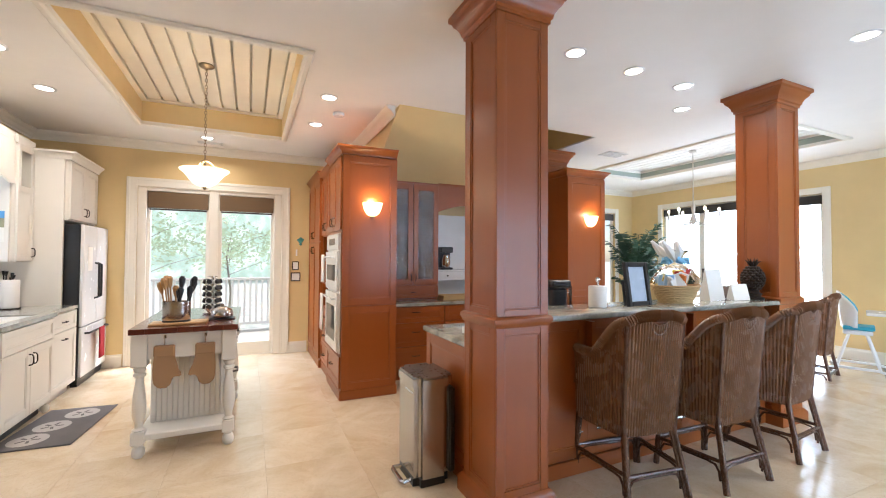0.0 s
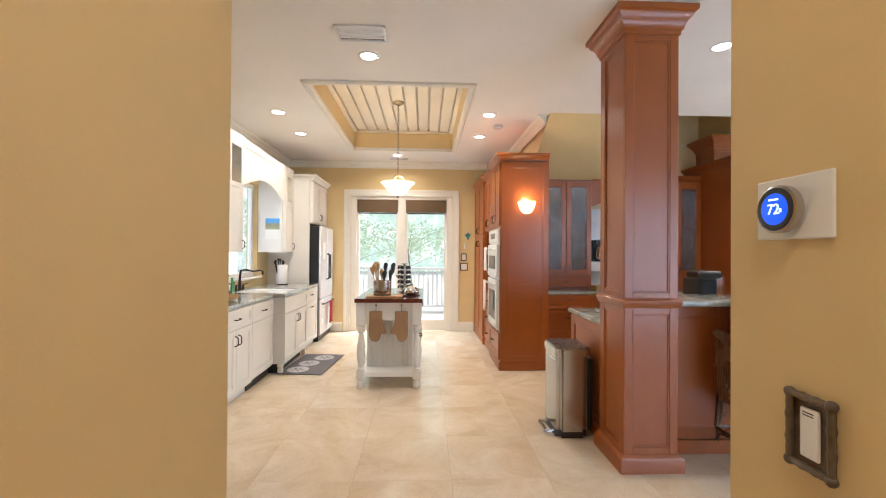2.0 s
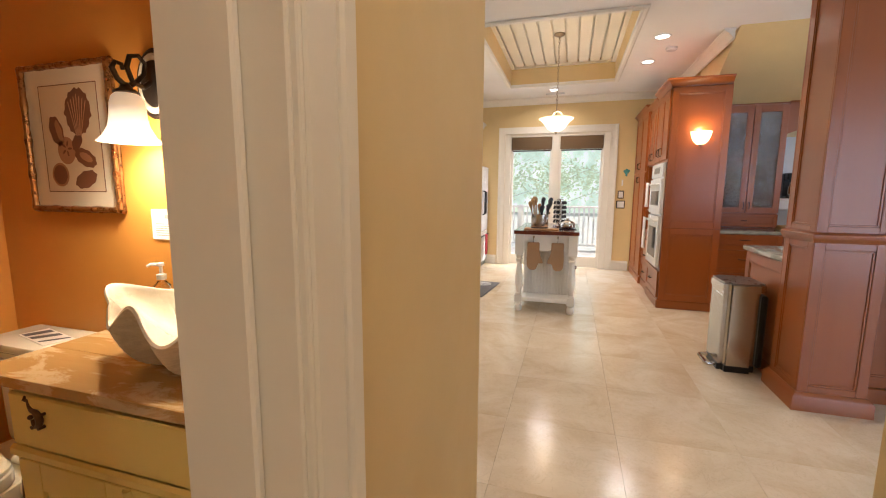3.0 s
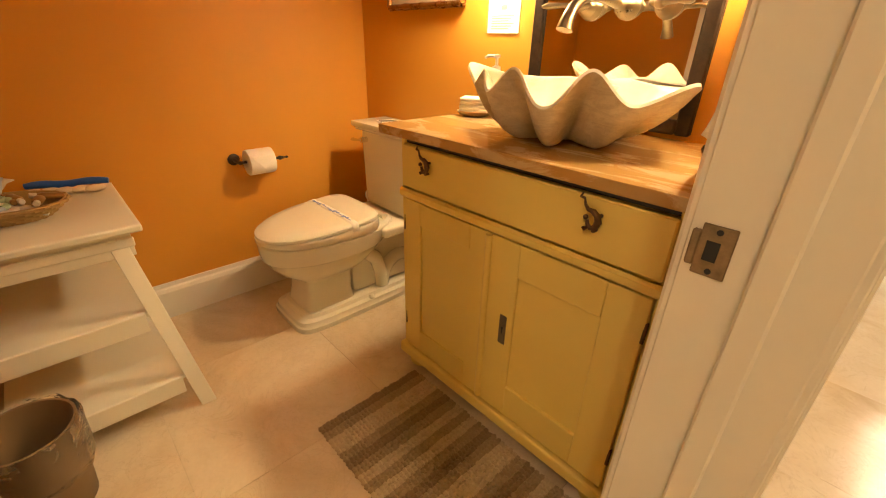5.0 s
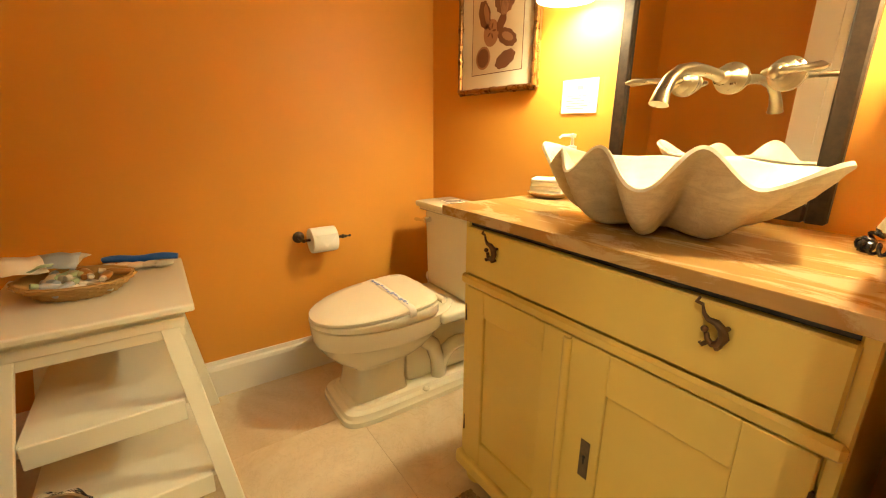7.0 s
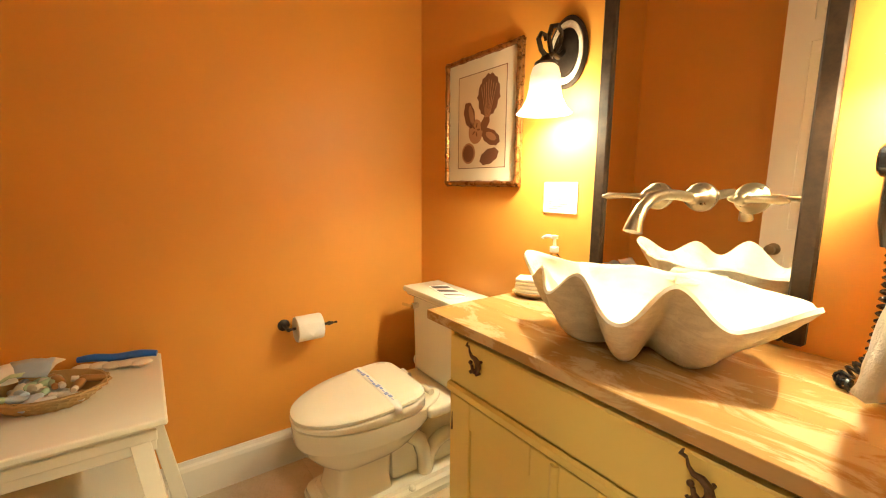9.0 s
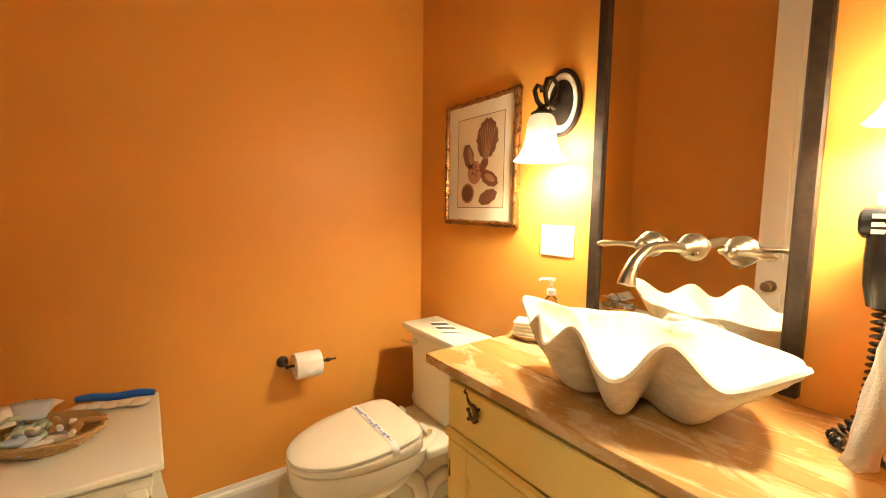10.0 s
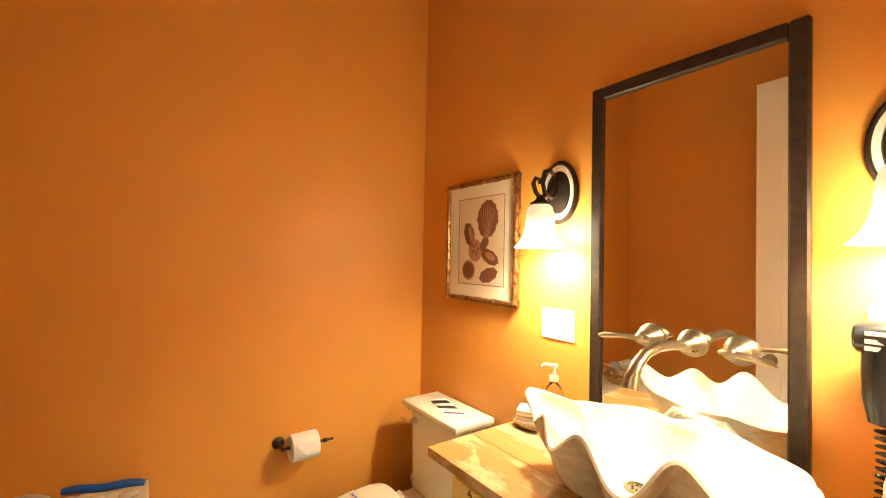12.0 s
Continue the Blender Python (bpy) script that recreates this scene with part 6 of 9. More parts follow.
mold(bm, CABCROWN, [(0.122, 5.285, 2.51), (0.122, 4.2, 2.51)])
box(bm, 0.122, 0.70, 4.2, 5.285, 2.51, 2.594)
part("crown", bm, M_CHERRYY, pan, "", True)

# ---- hutch ----
HF = face((0, 3.20, 0), (0, -1, 0))
for u0, u1 in ((0.705, 1.45), (1.455, 2.25), (2.255, 3.045)):
    bc = thing("hutch_base_cabinet", ((u0 + u1) / 2, 3.5, 0), "cherry base cabinet with stacked drawers", "cabinet", "hutch base cabinets")
    part("carcass", bx(u0, u1, 3.202, 3.855, 0.10, 0.87), M_CHERRY, bc)
    part("plinth", bx(u0, u1, 3.26, 3.855, 0, 0.10), M_CHERRYX, bc)
    for v0, v1 in ((0.12, 0.40), (0.40, 0.68), (0.68, 0.865)):
        front(HF, u0, u1, v0, v1, M_CHERRYX, bc, "drawer", 0.05, ((u0 + u1) / 2, (v0 + v1) / 2 + 0.03, False))
part("hutch_worktop", bx(0.703, 3.046, 3.17, 3.857, 0.872, 0.912, 0.008, 2), M_GRANITE, None, "green grey polished granite slab on the cherry hutch", category="worktop")
M_SEEDY = glass("textured_cabinet_glass", (0.90, 0.93, 0.95), 0.04, 2.3, 1.6, 42)
UF = face((0, 3.50, 0), (0, -1, 0))
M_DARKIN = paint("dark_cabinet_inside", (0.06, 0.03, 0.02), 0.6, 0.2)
for u0, u1 in ((0.80, 1.50), (2.35, 3.045)):
    up = thing("hutch_upper_cabinet", ((u0 + u1) / 2, 3.68, 0.913), "cherry upper cabinet with textured glass doors", "cabinet", "hutch upper cabinets")
    bm = bmesh.new()
    for b in ((u0, u0 + 0.02, 3.52, 3.857, 0.913, 2.40), (u1 - 0.02, u1, 3.52, 3.857, 0.913, 2.40), (u0 + 0.02, u1 - 0.02, 3.52, 3.857, 2.38, 2.40), (u0 + 0.02, u1 - 0.02, 3.52, 3.857, 0.913, 0.93), (u0 + 0.02, u1 - 0.02, 3.52, 3.857, 1.09, 1.11), (u0 + 0.02, u1 - 0.02, 3.52, 3.855, 1.75, 1.77)):
        box(bm, *b)
    part("carcass", bm, M_CHERRY, up)
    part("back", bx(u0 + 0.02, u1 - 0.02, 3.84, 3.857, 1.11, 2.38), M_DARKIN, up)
    um = (u0 + u1) / 2
    for a, b, h in ((u0, um, um - 0.03), (um, u1, um + 0.03)):
        bm = bmesh.new()
        for c in ((a + 0.003, a + 0.07, 1.113, 2.39), (b - 0.07, b - 0.003, 1.113, 2.39), (a + 0.07, b - 0.07, 1.113, 1.18), (a + 0.07, b - 0.07, 2.31, 2.39)):
            box(bm, *c, 0.0, 0.02, 0.002, m=UF @ Matrix.Translation((0, 0, -0.0)))
        d_ = part("glass_door", bm, M_CHERRY, up)
        part("pane", slab(UF, a + 0.065, b - 0.065, 1.175, 2.315, 0.006, 0.012), M_SEEDY, d_, "rippled textured glass")
        pull(UF, h, 1.20, True, d_, 0.08)
    front(UF, u0, u1, 0.935, 1.10, M_CHERRYX, up, "drawer", 0.035, (um, 1.015, False), 0.05)
    bm = bmesh.new()
    mold(bm, CABCROWN, [(u0, 3.52, 2.40), (u1, 3.52, 2.40)])
    box(bm, u0, u1, 3.52, 3.857, 2.40, 2.484)
    part("crown", bm, M_CHERRYX, up, "", True)
hood = thing("hutch_arch", (1.925, 3.68, 2.1), "arched cherry valance bridging the hutch cabinets", "valance")
bm = bmesh.new()
arch = [(1.50, 2.05)] + [(1.50 + 0.85 * i / 12, 2.05 + 0.10 * math.sin(math.pi * i / 12)) for i in range(1, 12)] + [(2.35, 2.05), (2.35, 2.40), (1.50, 2.40)]
prism(bm, arch, UF @ Matrix.Translation((0, 0, -0.02)), 0.03)
part("arch_board", bm, M_CHERRYX, hood)
bm = bmesh.new()
mold(bm, CABCROWN, [(1.50, 3.51, 2.40), (2.35, 3.51, 2.40)])
box(bm, 1.50, 2.35, 3.52, 3.857, 2.40, 2.484)
part("crown", bm, M_CHERRYX, hood, "", True)
M_SPLASH = paint("white_tile_splash", (0.72, 0.72, 0.70), 0.2, 0.04)
part("splashback", bx(1.502, 2.348, 3.845, 3.858, 0.913, 2.05), M_SPLASH, None, "pale tiled splashback behind the hutch niche", category="splashback", kind="structure")
niche = thing("coffee_shelf", (1.9, 3.7, 1.2), "white shelf drawer unit in the hutch niche", "shelf")
part("shelf", bx(1.505, 2.345, 3.62, 3.843, 1.27, 1.29), M_WHITE, niche)
part("drawer", bx(1.51, 2.34, 3.625, 3.843, 1.15, 1.268, 0.004), M_WHITE, niche)
bm = bmesh.new()
for x in (1.7, 2.1):
    ball(bm, (x, 3.615, 1.21), 0.012)
part("knob", bm, M_IRON, niche)
blender_ = thing("coffee_maker", (1.72, 3.72, 1.29), "black and steel coffee maker on the hutch shelf", "coffee maker")
bm = bmesh.new()
box(bm, 1.63, 1.81, 3.67, 3.83, 1.29, 1.32, 0.01)
box(bm, 1.63, 1.81, 3.76, 3.83, 1.32, 1.60, 0.01)
box(bm, 1.63, 1.81, 3.67, 3.76, 1.52, 1.60, 0.01)
part("body", bm, M_BLACK, blender_)
bm = bmesh.new()
lathe(bm, [(0.05, 0), (0.06, 0.03), (0.06, 0.10), (0.045, 0.15), (0.05, 0.17)], Matrix.Translation((1.72, 3.715, 1.322)), 18)
part("carafe", bm, M_CHROME, blender_, "", True)
tray_ = thing("serving_tray", (1.75, 3.45, 0.912), "shallow brown wicker tray on the granite", "tray")
bm = bmesh.new()
box(bm, 1.52, 1.98, 3.36, 3.62, 0.913, 0.922)
for b in ((1.52, 1.535, 3.36, 3.62), (1.965, 1.98, 3.36, 3.62), (1.535, 1.965, 3.36, 3.375), (1.535, 1.965, 3.605, 3.62)):
    box(bm, *b, 0.922, 0.965, 0.003)
part("tray_body", bm, M_WICKERL, tray_)

# right-hand tall cabinet
t2 = thing("tall_cabinet", (3.38, 3.3, 0), "tall cherry end cabinet with framed panels", "cabinet")
part("carcass", bx(3.05, 3.70, 2.812, 3.855, 0.10, 2.55), M_CHERRY, t2)
part("plinth", bx(3.035, 3.715, 2.795, 3.855, 0, 0.10, 0.006), M_CHERRYX, t2)
for v0, v1 in ((0.955, 2.53), (0.102, 0.95)):
    bm = bmesh.new()
    panel(bm, SP2, 3.05, 3.70, v0, v1, 0.07, 0.018)
    part("side_panel", bm, M_CHERRY, t2)
bm = bmesh.new()
mold(bm, CABCROWN, [(3.05, 3.855, 2.55), (3.05, 2.812, 2.55), (3.70, 2.812, 2.55), (3.70, 3.855, 2.55)])
box(bm, 3.05, 3.70, 2.812, 3.855, 2.55, 2.634)
part("crown", bm, M_CHERRYX, t2, "", True)

# ---- columns ----
COLCROWN = [(0, -0.165), (0.010, -0.165), (0.010, -0.145), (0.022, -0.135), (0.024, -0.115), (0.040, -0.085), (0.060, -0.066), (0.066, -0.045), (0.084, -0.034), (0.084, -0.002), (0, -0.002)]


def column(x0, x1, y0, y1, z0=0.0, label="square cherry column with framed panels and a moulded crown"):
    th = thing("column", ((x0 + x1) / 2, (y0 + y1) / 2, z0), label, "column", "cherry columns")
    ring = [(x0, y0), (x1, y0), (x1, y1), (x0, y1)]
    t = 0.016
    a = t - 0.001
    part("shaft", bx(x0 + t, x1 - t, y0 + t, y1 - t, z0, 2.999), M_CHERRY, th)
    bm = bmesh.new()
    mold(bm, COLCROWN, [(*p, CEIL) for p in ring], True)
    part("crown", bm, M_CHERRYX, th, "", True)
    if z0 == 0:
        bm = bmesh.new()
        mold(bm, [(0, 0), (0.03, 0), (0.03, 0.085), (0.02, 0.10), (0.006, 0.115), (0, 0.115)], [(*p, 0) for p in ring], True)
        part("base_moulding", bm, M_CHERRYX, th, "", True)
        bm = bmesh.new()
        mold(bm, [(0, -0.03), (0.008, -0.03), (0.014, -0.012), (0.020, 0.0), (0.020, 0.018), (0.008, 0.03), (0, 0.034)], [(*p, 1.085) for p in ring], True)
        part("belt_moulding", bm, M_CHERRYX, th, "", True)
    for o, n, w in (((x0, y0 + t, 0), (0, -1, 0), x1 - x0), ((x1, y1 - t, 0), (0, 1, 0), x1 - x0), ((x0 + t, y1, 0), (-1, 0, 0), y1 - y0), ((x1 - t, y0, 0), (1, 0, 0), y1 - y0)):
        m = face(o, n)
        for v0, v1 in (((0.10, 1.07), (1.10, 2.85)) if z0 == 0 else ((z0, 2.85),)):
            bm = bmesh.new()
            e = 0.0 if abs(n[1]) else t
            panel(bm, m, e, w - e, v0, v1, 0.055, t, 0.010)
            part("panel", bm, M_CHERRY, th)


column(0.508, 0.864, 0.497, 0.872)
column(3.475, 3.815, 0.61, 0.96)
column(3.10, 3.48, 3.30, 3.68, 2.636, "short square cherry column above the tall cabinet")

# ---- bar and peninsula ----
bar = thing("bar_counter", (2.3, 0.95, 0), "cherry panelled breakfast bar", "bar")
BMx = Matrix.Translation((0.866, 0.745, 0))
BL = 2.60
bm = bmesh.new()
box(bm, 0, BL + 0.005, 0.0, 0.12, 0.09, 1.048, m=BMx)
part("knee_wall", bm, M_CHERRYX, bar)
bm = bmesh.new()
box(bm, 0, BL + 0.005, -0.030, 0.12, 0.0, 0.10, 0.004, m=BMx)
part("plinth", bm, M_CHERRYX, bar)
BF = BMx @ face((0, 0, 0), (0, -1, 0))
for i in range(5):
    bm = bmesh.new()
    panel(bm, BF, i * BL / 5, (i + 1) * BL / 5, 0.105, 1.04, 0.075, 0.018)
    part("bar_panel", bm, M_CHERRY, bar)
for i in (1, 3):
    bm = bmesh.new()
    prism(bm, [(0.0, 0.0), (0.03, 0.0), (0.03, 0.20), (-0.0, 0.20)], BF @ Matrix.Translation((i * BL / 5 - 0.015, 0.82, 0.018)), 0.06)
    part("corbel", bm, M_CHERRY, bar)
bm = bmesh.new()
box(bm, 0.0, BL + 0.40, -0.145, 0.325, 1.05, 1.09, 0.012, 3, m=BMx)
bt_ = part("granite_worktop", bm, M_GRANITE, None, "green grey granite bar slab with rounded edge", True, category="worktop")
pen = thing("peninsula_cabinet", (2.3, 1.3, 0), "cherry peninsula cabinets behind the bar", "cabinet")
part("carcass", bx(0.565, 3.80, 1.12, 1.585, 0.0, 0.868), M_CHERRYX, pen)
part("carcass", bx(0.565, 0.905, 0.875, 1.12, 0.0, 0.868), M_CHERRYX, pen)
WF = face((0.565, 0, 0), (-1, 0, 0))
bm = bmesh.new()
panel(bm, WF, -1.583, -0.876, 0.10, 0.865, 0.075, 0.018)
part("end_panel", bm, M_CHERRY, pen)
part("plinth", bx(0.535, 0.56, 0.90, 1.60, 0.0, 0.098, 0.004), M_CHERRYY, pen)
part("peninsula_worktop", bx(0.525, 3.83, 0.874, 1.615, 0.870, 0.912, 0.012, 3), M_GRANITE, None, "green grey granite peninsula slab with rounded edge", True, category="worktop")

# ---- white base cabinets along the west wall ----
XF = -2.525
LF = face((XF, 0, 0), (1, 0, 0))


def base_unit(y0, y1, kind_, label):
    th = thing("base_cabinet", (-2.9, (y0 + y1) / 2, 0), label, "cabinet", "white base cabinets")
    part("carcass", bx(XW + 0.003, XF, y0, y1, 0.09, 0.875), M_CREAM, th)
    part("toe_kick", bx(XW + 0.003, XF - 0.05, y0, y1, 0, 0.089), M_CREAM, th)
    if kind_ == "drawers":
        for v0, v1 in ((0.095, 0.38), (0.38, 0.68), (0.68, 0.87)):
            front(LF, y0, y1, v0, v1, M_CREAM, th, "drawer", 0.045, ((y0 + y1) / 2, (v0 + v1) / 2 + 0.02, False), 0.10)
    else:
        ym = (y0 + y1) / 2
        front(LF, y0, y1, 0.68, 0.87, M_CREAM, th, "drawer", 0.045, (ym, 0.775, False), 0.10)
        front(LF, y0, ym, 0.095, 0.68, M_CREAM, th, handle=(ym - 0.035, 0.58, True))
        front(LF, ym, y1, 0.095, 0.68, M_CREAM, th, handle=(ym + 0.035, 0.58, True))
    return th


base_unit(0.78, 1.42, "drawers", "white painted base cabinet with three drawers")
base_unit(1.42, 2.12, "doors", "white painted base cabinet with paired doors")
dw = thing("dishwasher", (-2.9, 2.4, 0), "white panelled dishwasher with dark toe space", "dishwasher")
part("body", bx(XW + 0.003, XF, 2.123, 2.697, 0.10, 0.875), M_CREAM, dw)
front(LF, 2.123, 2.697, 0.68, 0.87, M_CREAM, dw, "drawer_front", 0.045, (2.41, 0.775, False), 0.10)
front(LF, 2.123, 2.697, 0.12, 0.68, M_CREAM, dw, "door_panel")
part("toe_kick", bx(XW + 0.003, XF - 0.04, 2.123, 2.697, 0, 0.10), M_BLACK, dw)
sk = thing("sink_cabinet", (-2.7, 3.2, 0), "white sink cabinet standing forward on turned feet", "cabinet")
XS = -2.40
part("carcass", bx(XW + 0.003, XS, 2.76, 3.66, 0.10, 0.875), M_CREAM, sk)
KF = face((XS, 0, 0), (1, 0, 0))
front(KF, 2.72, 3.64, 0.68, 0.87, M_CREAM, sk, "false_front", 0.045)
front(KF, 2.72, 3.18, 0.12, 0.68, M_CREAM, sk, handle=(3.145, 0.58, True))
front(KF, 3.18, 3.64, 0.12, 0.68, M_CREAM, sk, handle=(3.215, 0.58, True))
part("toe_space", bx(-2.9, XS - 0.07, 2.76, 3.60, 0, 0.10), M_BLACK, sk)
for y in (2.735, 3.625):
    bm = bmesh.new()
    lathe(bm, [(0.022, 0), (0.032, 0.02), (0.034, 0.045), (0.026, 0.07), (0.036, 0.08), (0.036, 0.10)], Matrix.Translation((XS - 0.035, y, 0)), 16)
    part("foot", bm, M_CREAM, sk, "", True)
e2 = thing("base_cabinet", (-2.8, 3.95, 0), "narrow white base cabinet beside the refrigerator", "cabinet", "white base cabinets")
part("carcass", bx(XW + 0.003, -2.45, 3.662, 4.36, 0.09, 0.875), M_CREAM, e2)
part("toe_kick", bx(XW + 0.003, -2.50, 3.662, 4.36, 0, 0.089), M_CREAM, e2)
EF = face((-2.45, 0, 0), (1, 0, 0))
front(EF, 3.665, 4.355, 0.68, 0.87, M_CREAM, e2, "drawer", 0.045, (4.01, 0.775, False))
front(EF, 3.665, 4.355, 0.095, 0.68, M_CREAM, e2, handle=(4.01, 0.60, False))
ctr = bmesh.new()
box(ctr, XW + 0.002, -2.495, 0.755, 2.68, 0.878, 0.917, 0.008, 2)
for b in ((XW + 0.002, -3.06, 2.6805, 3.66), (-2.46, -2.37, 2.6805, 3.66), (-3.06, -2.46, 2.6805, 2.86), (-3.06, -2.46, 3.52, 3.66)):
    box(ctr, *b, 0.878, 0.917, 0.0)
box(ctr, XW + 0.002, -2.42, 3.6605, 4.358, 0.878, 0.917, 0.008, 2)
part("worktop", ctr, M_GRANITE, None, "green grey granite worktop along the white cabinets", category="worktop")
sink = thing("kitchen_sink", (-2.76, 3.19, 0.7), "white enamel undermount kitchen sink", "sink")
bm = bmesh.new()
for b in ((-3.058, -3.03, 2.862, 3.518, 0.73, 0.905), (-2.49, -2.462, 2.862, 3.518, 0.73, 0.905), (-3.03, -2.49, 2.862, 2.89, 0.73, 0.905), (-3.03, -2.49, 3.49, 3.518, 0.73, 0.905), (-3.03, -2.49, 2.89, 3.49, 0.73, 0.75)):
    box(bm, *b)
part("bowl", bm, M_WHITE, sink)
tp = thing("kitchen_tap", (-3.10, 3.19, 0.917), "dark bronze kitchen tap with a swan spout", "tap")
bm = bmesh.new()
tube(bm, [(-3.10, 3.19, 0.917), (-3.10, 3.19, 1.08), (-3.09, 3.19, 1.16), (-3.03, 3.19, 1.17), (-2.93, 3.19, 1.15), (-2.85, 3.19, 1.165), (-2.82, 3.19, 1.15), (-2.82, 3.19, 1.11)], [0.022, 0.015, 0.014, 0.012, 0.011, 0.011, 0.012, 0.013], 10)
part("spout", bm, M_IRON, tp, "", True)
for dy in (-0.1, 0.1):
    bm = bmesh.new()
    cyl(bm, (-3.10, 3.19 + dy, 0.917), (-3.10, 3.19 + dy, 0.985), 0.016, 0.010, seg=12)
    tube(bm, [(-3.10, 3.19 + dy, 0.98), (-3.06, 3.19 + dy * 1.3, 0.99)], 0.006, 8)
    part("lever", bm, M_IRON, tp, "", True)

# splash, window
part("splashback_white", bx(XW, XW + 0.008, 0.76, 2.40, 0.918, 1.39), paint("grey_white_splash", (0.60, 0.60, 0.60), 0.3, 0.05), None, "pale grey boarded splashback", category="splashback", kind="structure")
win = tagged(thing("window_1", (XW, 3.1, 1.05), "white framed window over the kitchen sink", "window"), kind="structure")
bm = bmesh.new()
for b in ((2.40, 2.46, 1.05, 2.35), (3.90, 3.96, 1.05, 2.35), (2.46, 3.90, 1.05, 1.11), (2.46, 3.90, 2.29, 2.35), (3.07, 3.13, 1.11, 2.29)):
    box(bm, *b, -0.11, -0.05, 0.003, m=face((XW, 0, 0), (1, 0, 0)))
part("window_frame", bm, M_TRIM, win)
part("window_sill", bx(XW - 0.05, XW + 0.07, 2.38, 3.975, 1.02, 1.05, 0.006), M_TRIM, win)
for y0, y1 in ((2.455, 3.075), (3.125, 3.905)):
    g_ = part("pane", bx(XW - 0.085, XW - 0.079, y0, y1, 1.105, 2.295), M_GLASS, win, "clear glass pane")
    g_.visible_shadow = False

# upper cabinets
XU = -2.86
UPF = face((XU, 0, 0), (1, 0, 0))
M_CABGLASS = glass("cabinet_glass", (1.0, 0.96, 0.88), 0.02)


def upper(y0, y1, z0, z1, doors, label, glazed_from=None, xf=XU, handle_low=True, lit=False):
    th = thing("wall_cabinet", ((XW + xf) / 2, (y0 + y1) / 2, z0), label, "cabinet", "white wall cabinets")
    fm = face((xf, 0, 0), (1, 0, 0))
    bm = bmesh.new()
    for b in ((XW + 0.003, xf - 0.001, y0, y0 + 0.018, z0, z1), (XW + 0.003, xf - 0.001, y1 - 0.018, y1, z0, z1), (XW + 0.003, xf - 0.001, y0 + 0.018, y1 - 0.018, z0, z0 + 0.018), (XW + 0.003, xf - 0.001, y0 + 0.018, y1 - 0.018, z1 - 0.018, z1), (XW + 0.003, XW + 0.015, y0 + 0.018, y1 - 0.018, z0 + 0.018, z1 - 0.018)):
        box(bm, *b)
    part("carcass", bm, M_CREAM, th)
    w = (y1 - y0) / doors
    for i in range(doors):
        a, b = y0 + i * w, y0 + (i + 1) * w
        hu = b - 0.035 if (doors == 1 or i == 0) else a + 0.035
        gz = glazed_from
        if gz is None:
            front(fm, a, b, z0, z1, M_CREAM, th, handle=(hu, z0 + 0.09, True))
        else:
            bm = bmesh.new()
            if gz > z0 + 0.1:
                panel(bm, fm, a + 0.003, b - 0.003, z0 + 0.003, gz, 0.055)
            else:
                box(bm, a + 0.003, b - 0.003, z0 + 0.003, z0 + 0.06, 0, 0.02, m=fm)
            for c in ((a + 0.003, a + 0.058, max(gz, z0 + 0.06), z1), (b - 0.058, b - 0.003, max(gz, z0 + 0.06), z1), (a + 0.058, b - 0.058, z1 - 0.055, z1)):
                box(bm, *c, 0, 0.02, 0.002, m=fm)
            d_ = part("cabinet_door", bm, M_CREAM, th)
            g_ = part("pane", slab(fm, a + 0.055, b - 0.055, max(gz, z0 + 0.06) - 0.003, z1 - 0.052, 0.006, 0.010), M_CABGLASS, d_, "clear glass pane")
            g_.visible_shadow = False
            pull(fm, hu, z0 + 0.09, True, d_)
    return th


upper(0.70, 1.44, 1.39, 2.52, 2, "white wall cabinet with tall lit glass doors", 1.40)
upper(1.442, 2.19, 1.39, 2.52, 2, "white wall cabinet with small glass lights", 2.12)
upper(2.25, 2.60, 1.39, 2.60, 1, "narrow white wall cabinet with glass light", 2.15, XU + 0.03)
upper(4.02, 4.36, 1.39, 2.56, 1, "narrow white wall cabinet beside the window", 2.15, XU + 0.03)
for z in (1.68, 1.98, 2.12):
    part("glass_shelf", bx(XW + 0.02, XU - 0.02, 0.72, 1.42, z, z + 0.01), M_CREAM, None, "cream shelf inside the lit glass cabinet", category="shelf")
M_COLR = [paint("blue_glassware", (0.10, 0.20, 0.40), 0.15), paint("clear_white_glassware", (0.75, 0.75, 0.72), 0.1), paint("rose_china", (0.55, 0.30, 0.25), 0.2), paint("green_china", (0.20, 0.35, 0.22), 0.2)]
random.seed(9)
for z in (1.408, 1.69, 1.99):
    for i in range(7):
        y = 0.80 + i * 0.09
        bm = bmesh.new()
        r = random.uniform(0.02, 0.032)
        lathe(bm, [(r * 0.7, 0), (r, 0.02), (r, random.uniform(0.06, 0.13)), (r * 0.8, 0.14)], Matrix.Translation((-3.0 + random.uniform(-0.05, 0.05), y, z)), 12)
        part("drinking_glass", bm, M_COLR[(i + int(z * 10)) % 4], None, "small coloured glass on the cabinet shelf", True, category="glass", group="glasses in the lit cabinet")
M_LITBULB = glow("lit_small_bulb", (1.0, 0.75, 0.45), 25)
bm = bmesh.new()
ball(bm, (-3.0, 1.2, 2.47), 0.018)
part("cabinet_lamp", bm, M_LITBULB, None, "small lit bulb inside the glass cabinet", True, category="lamp")
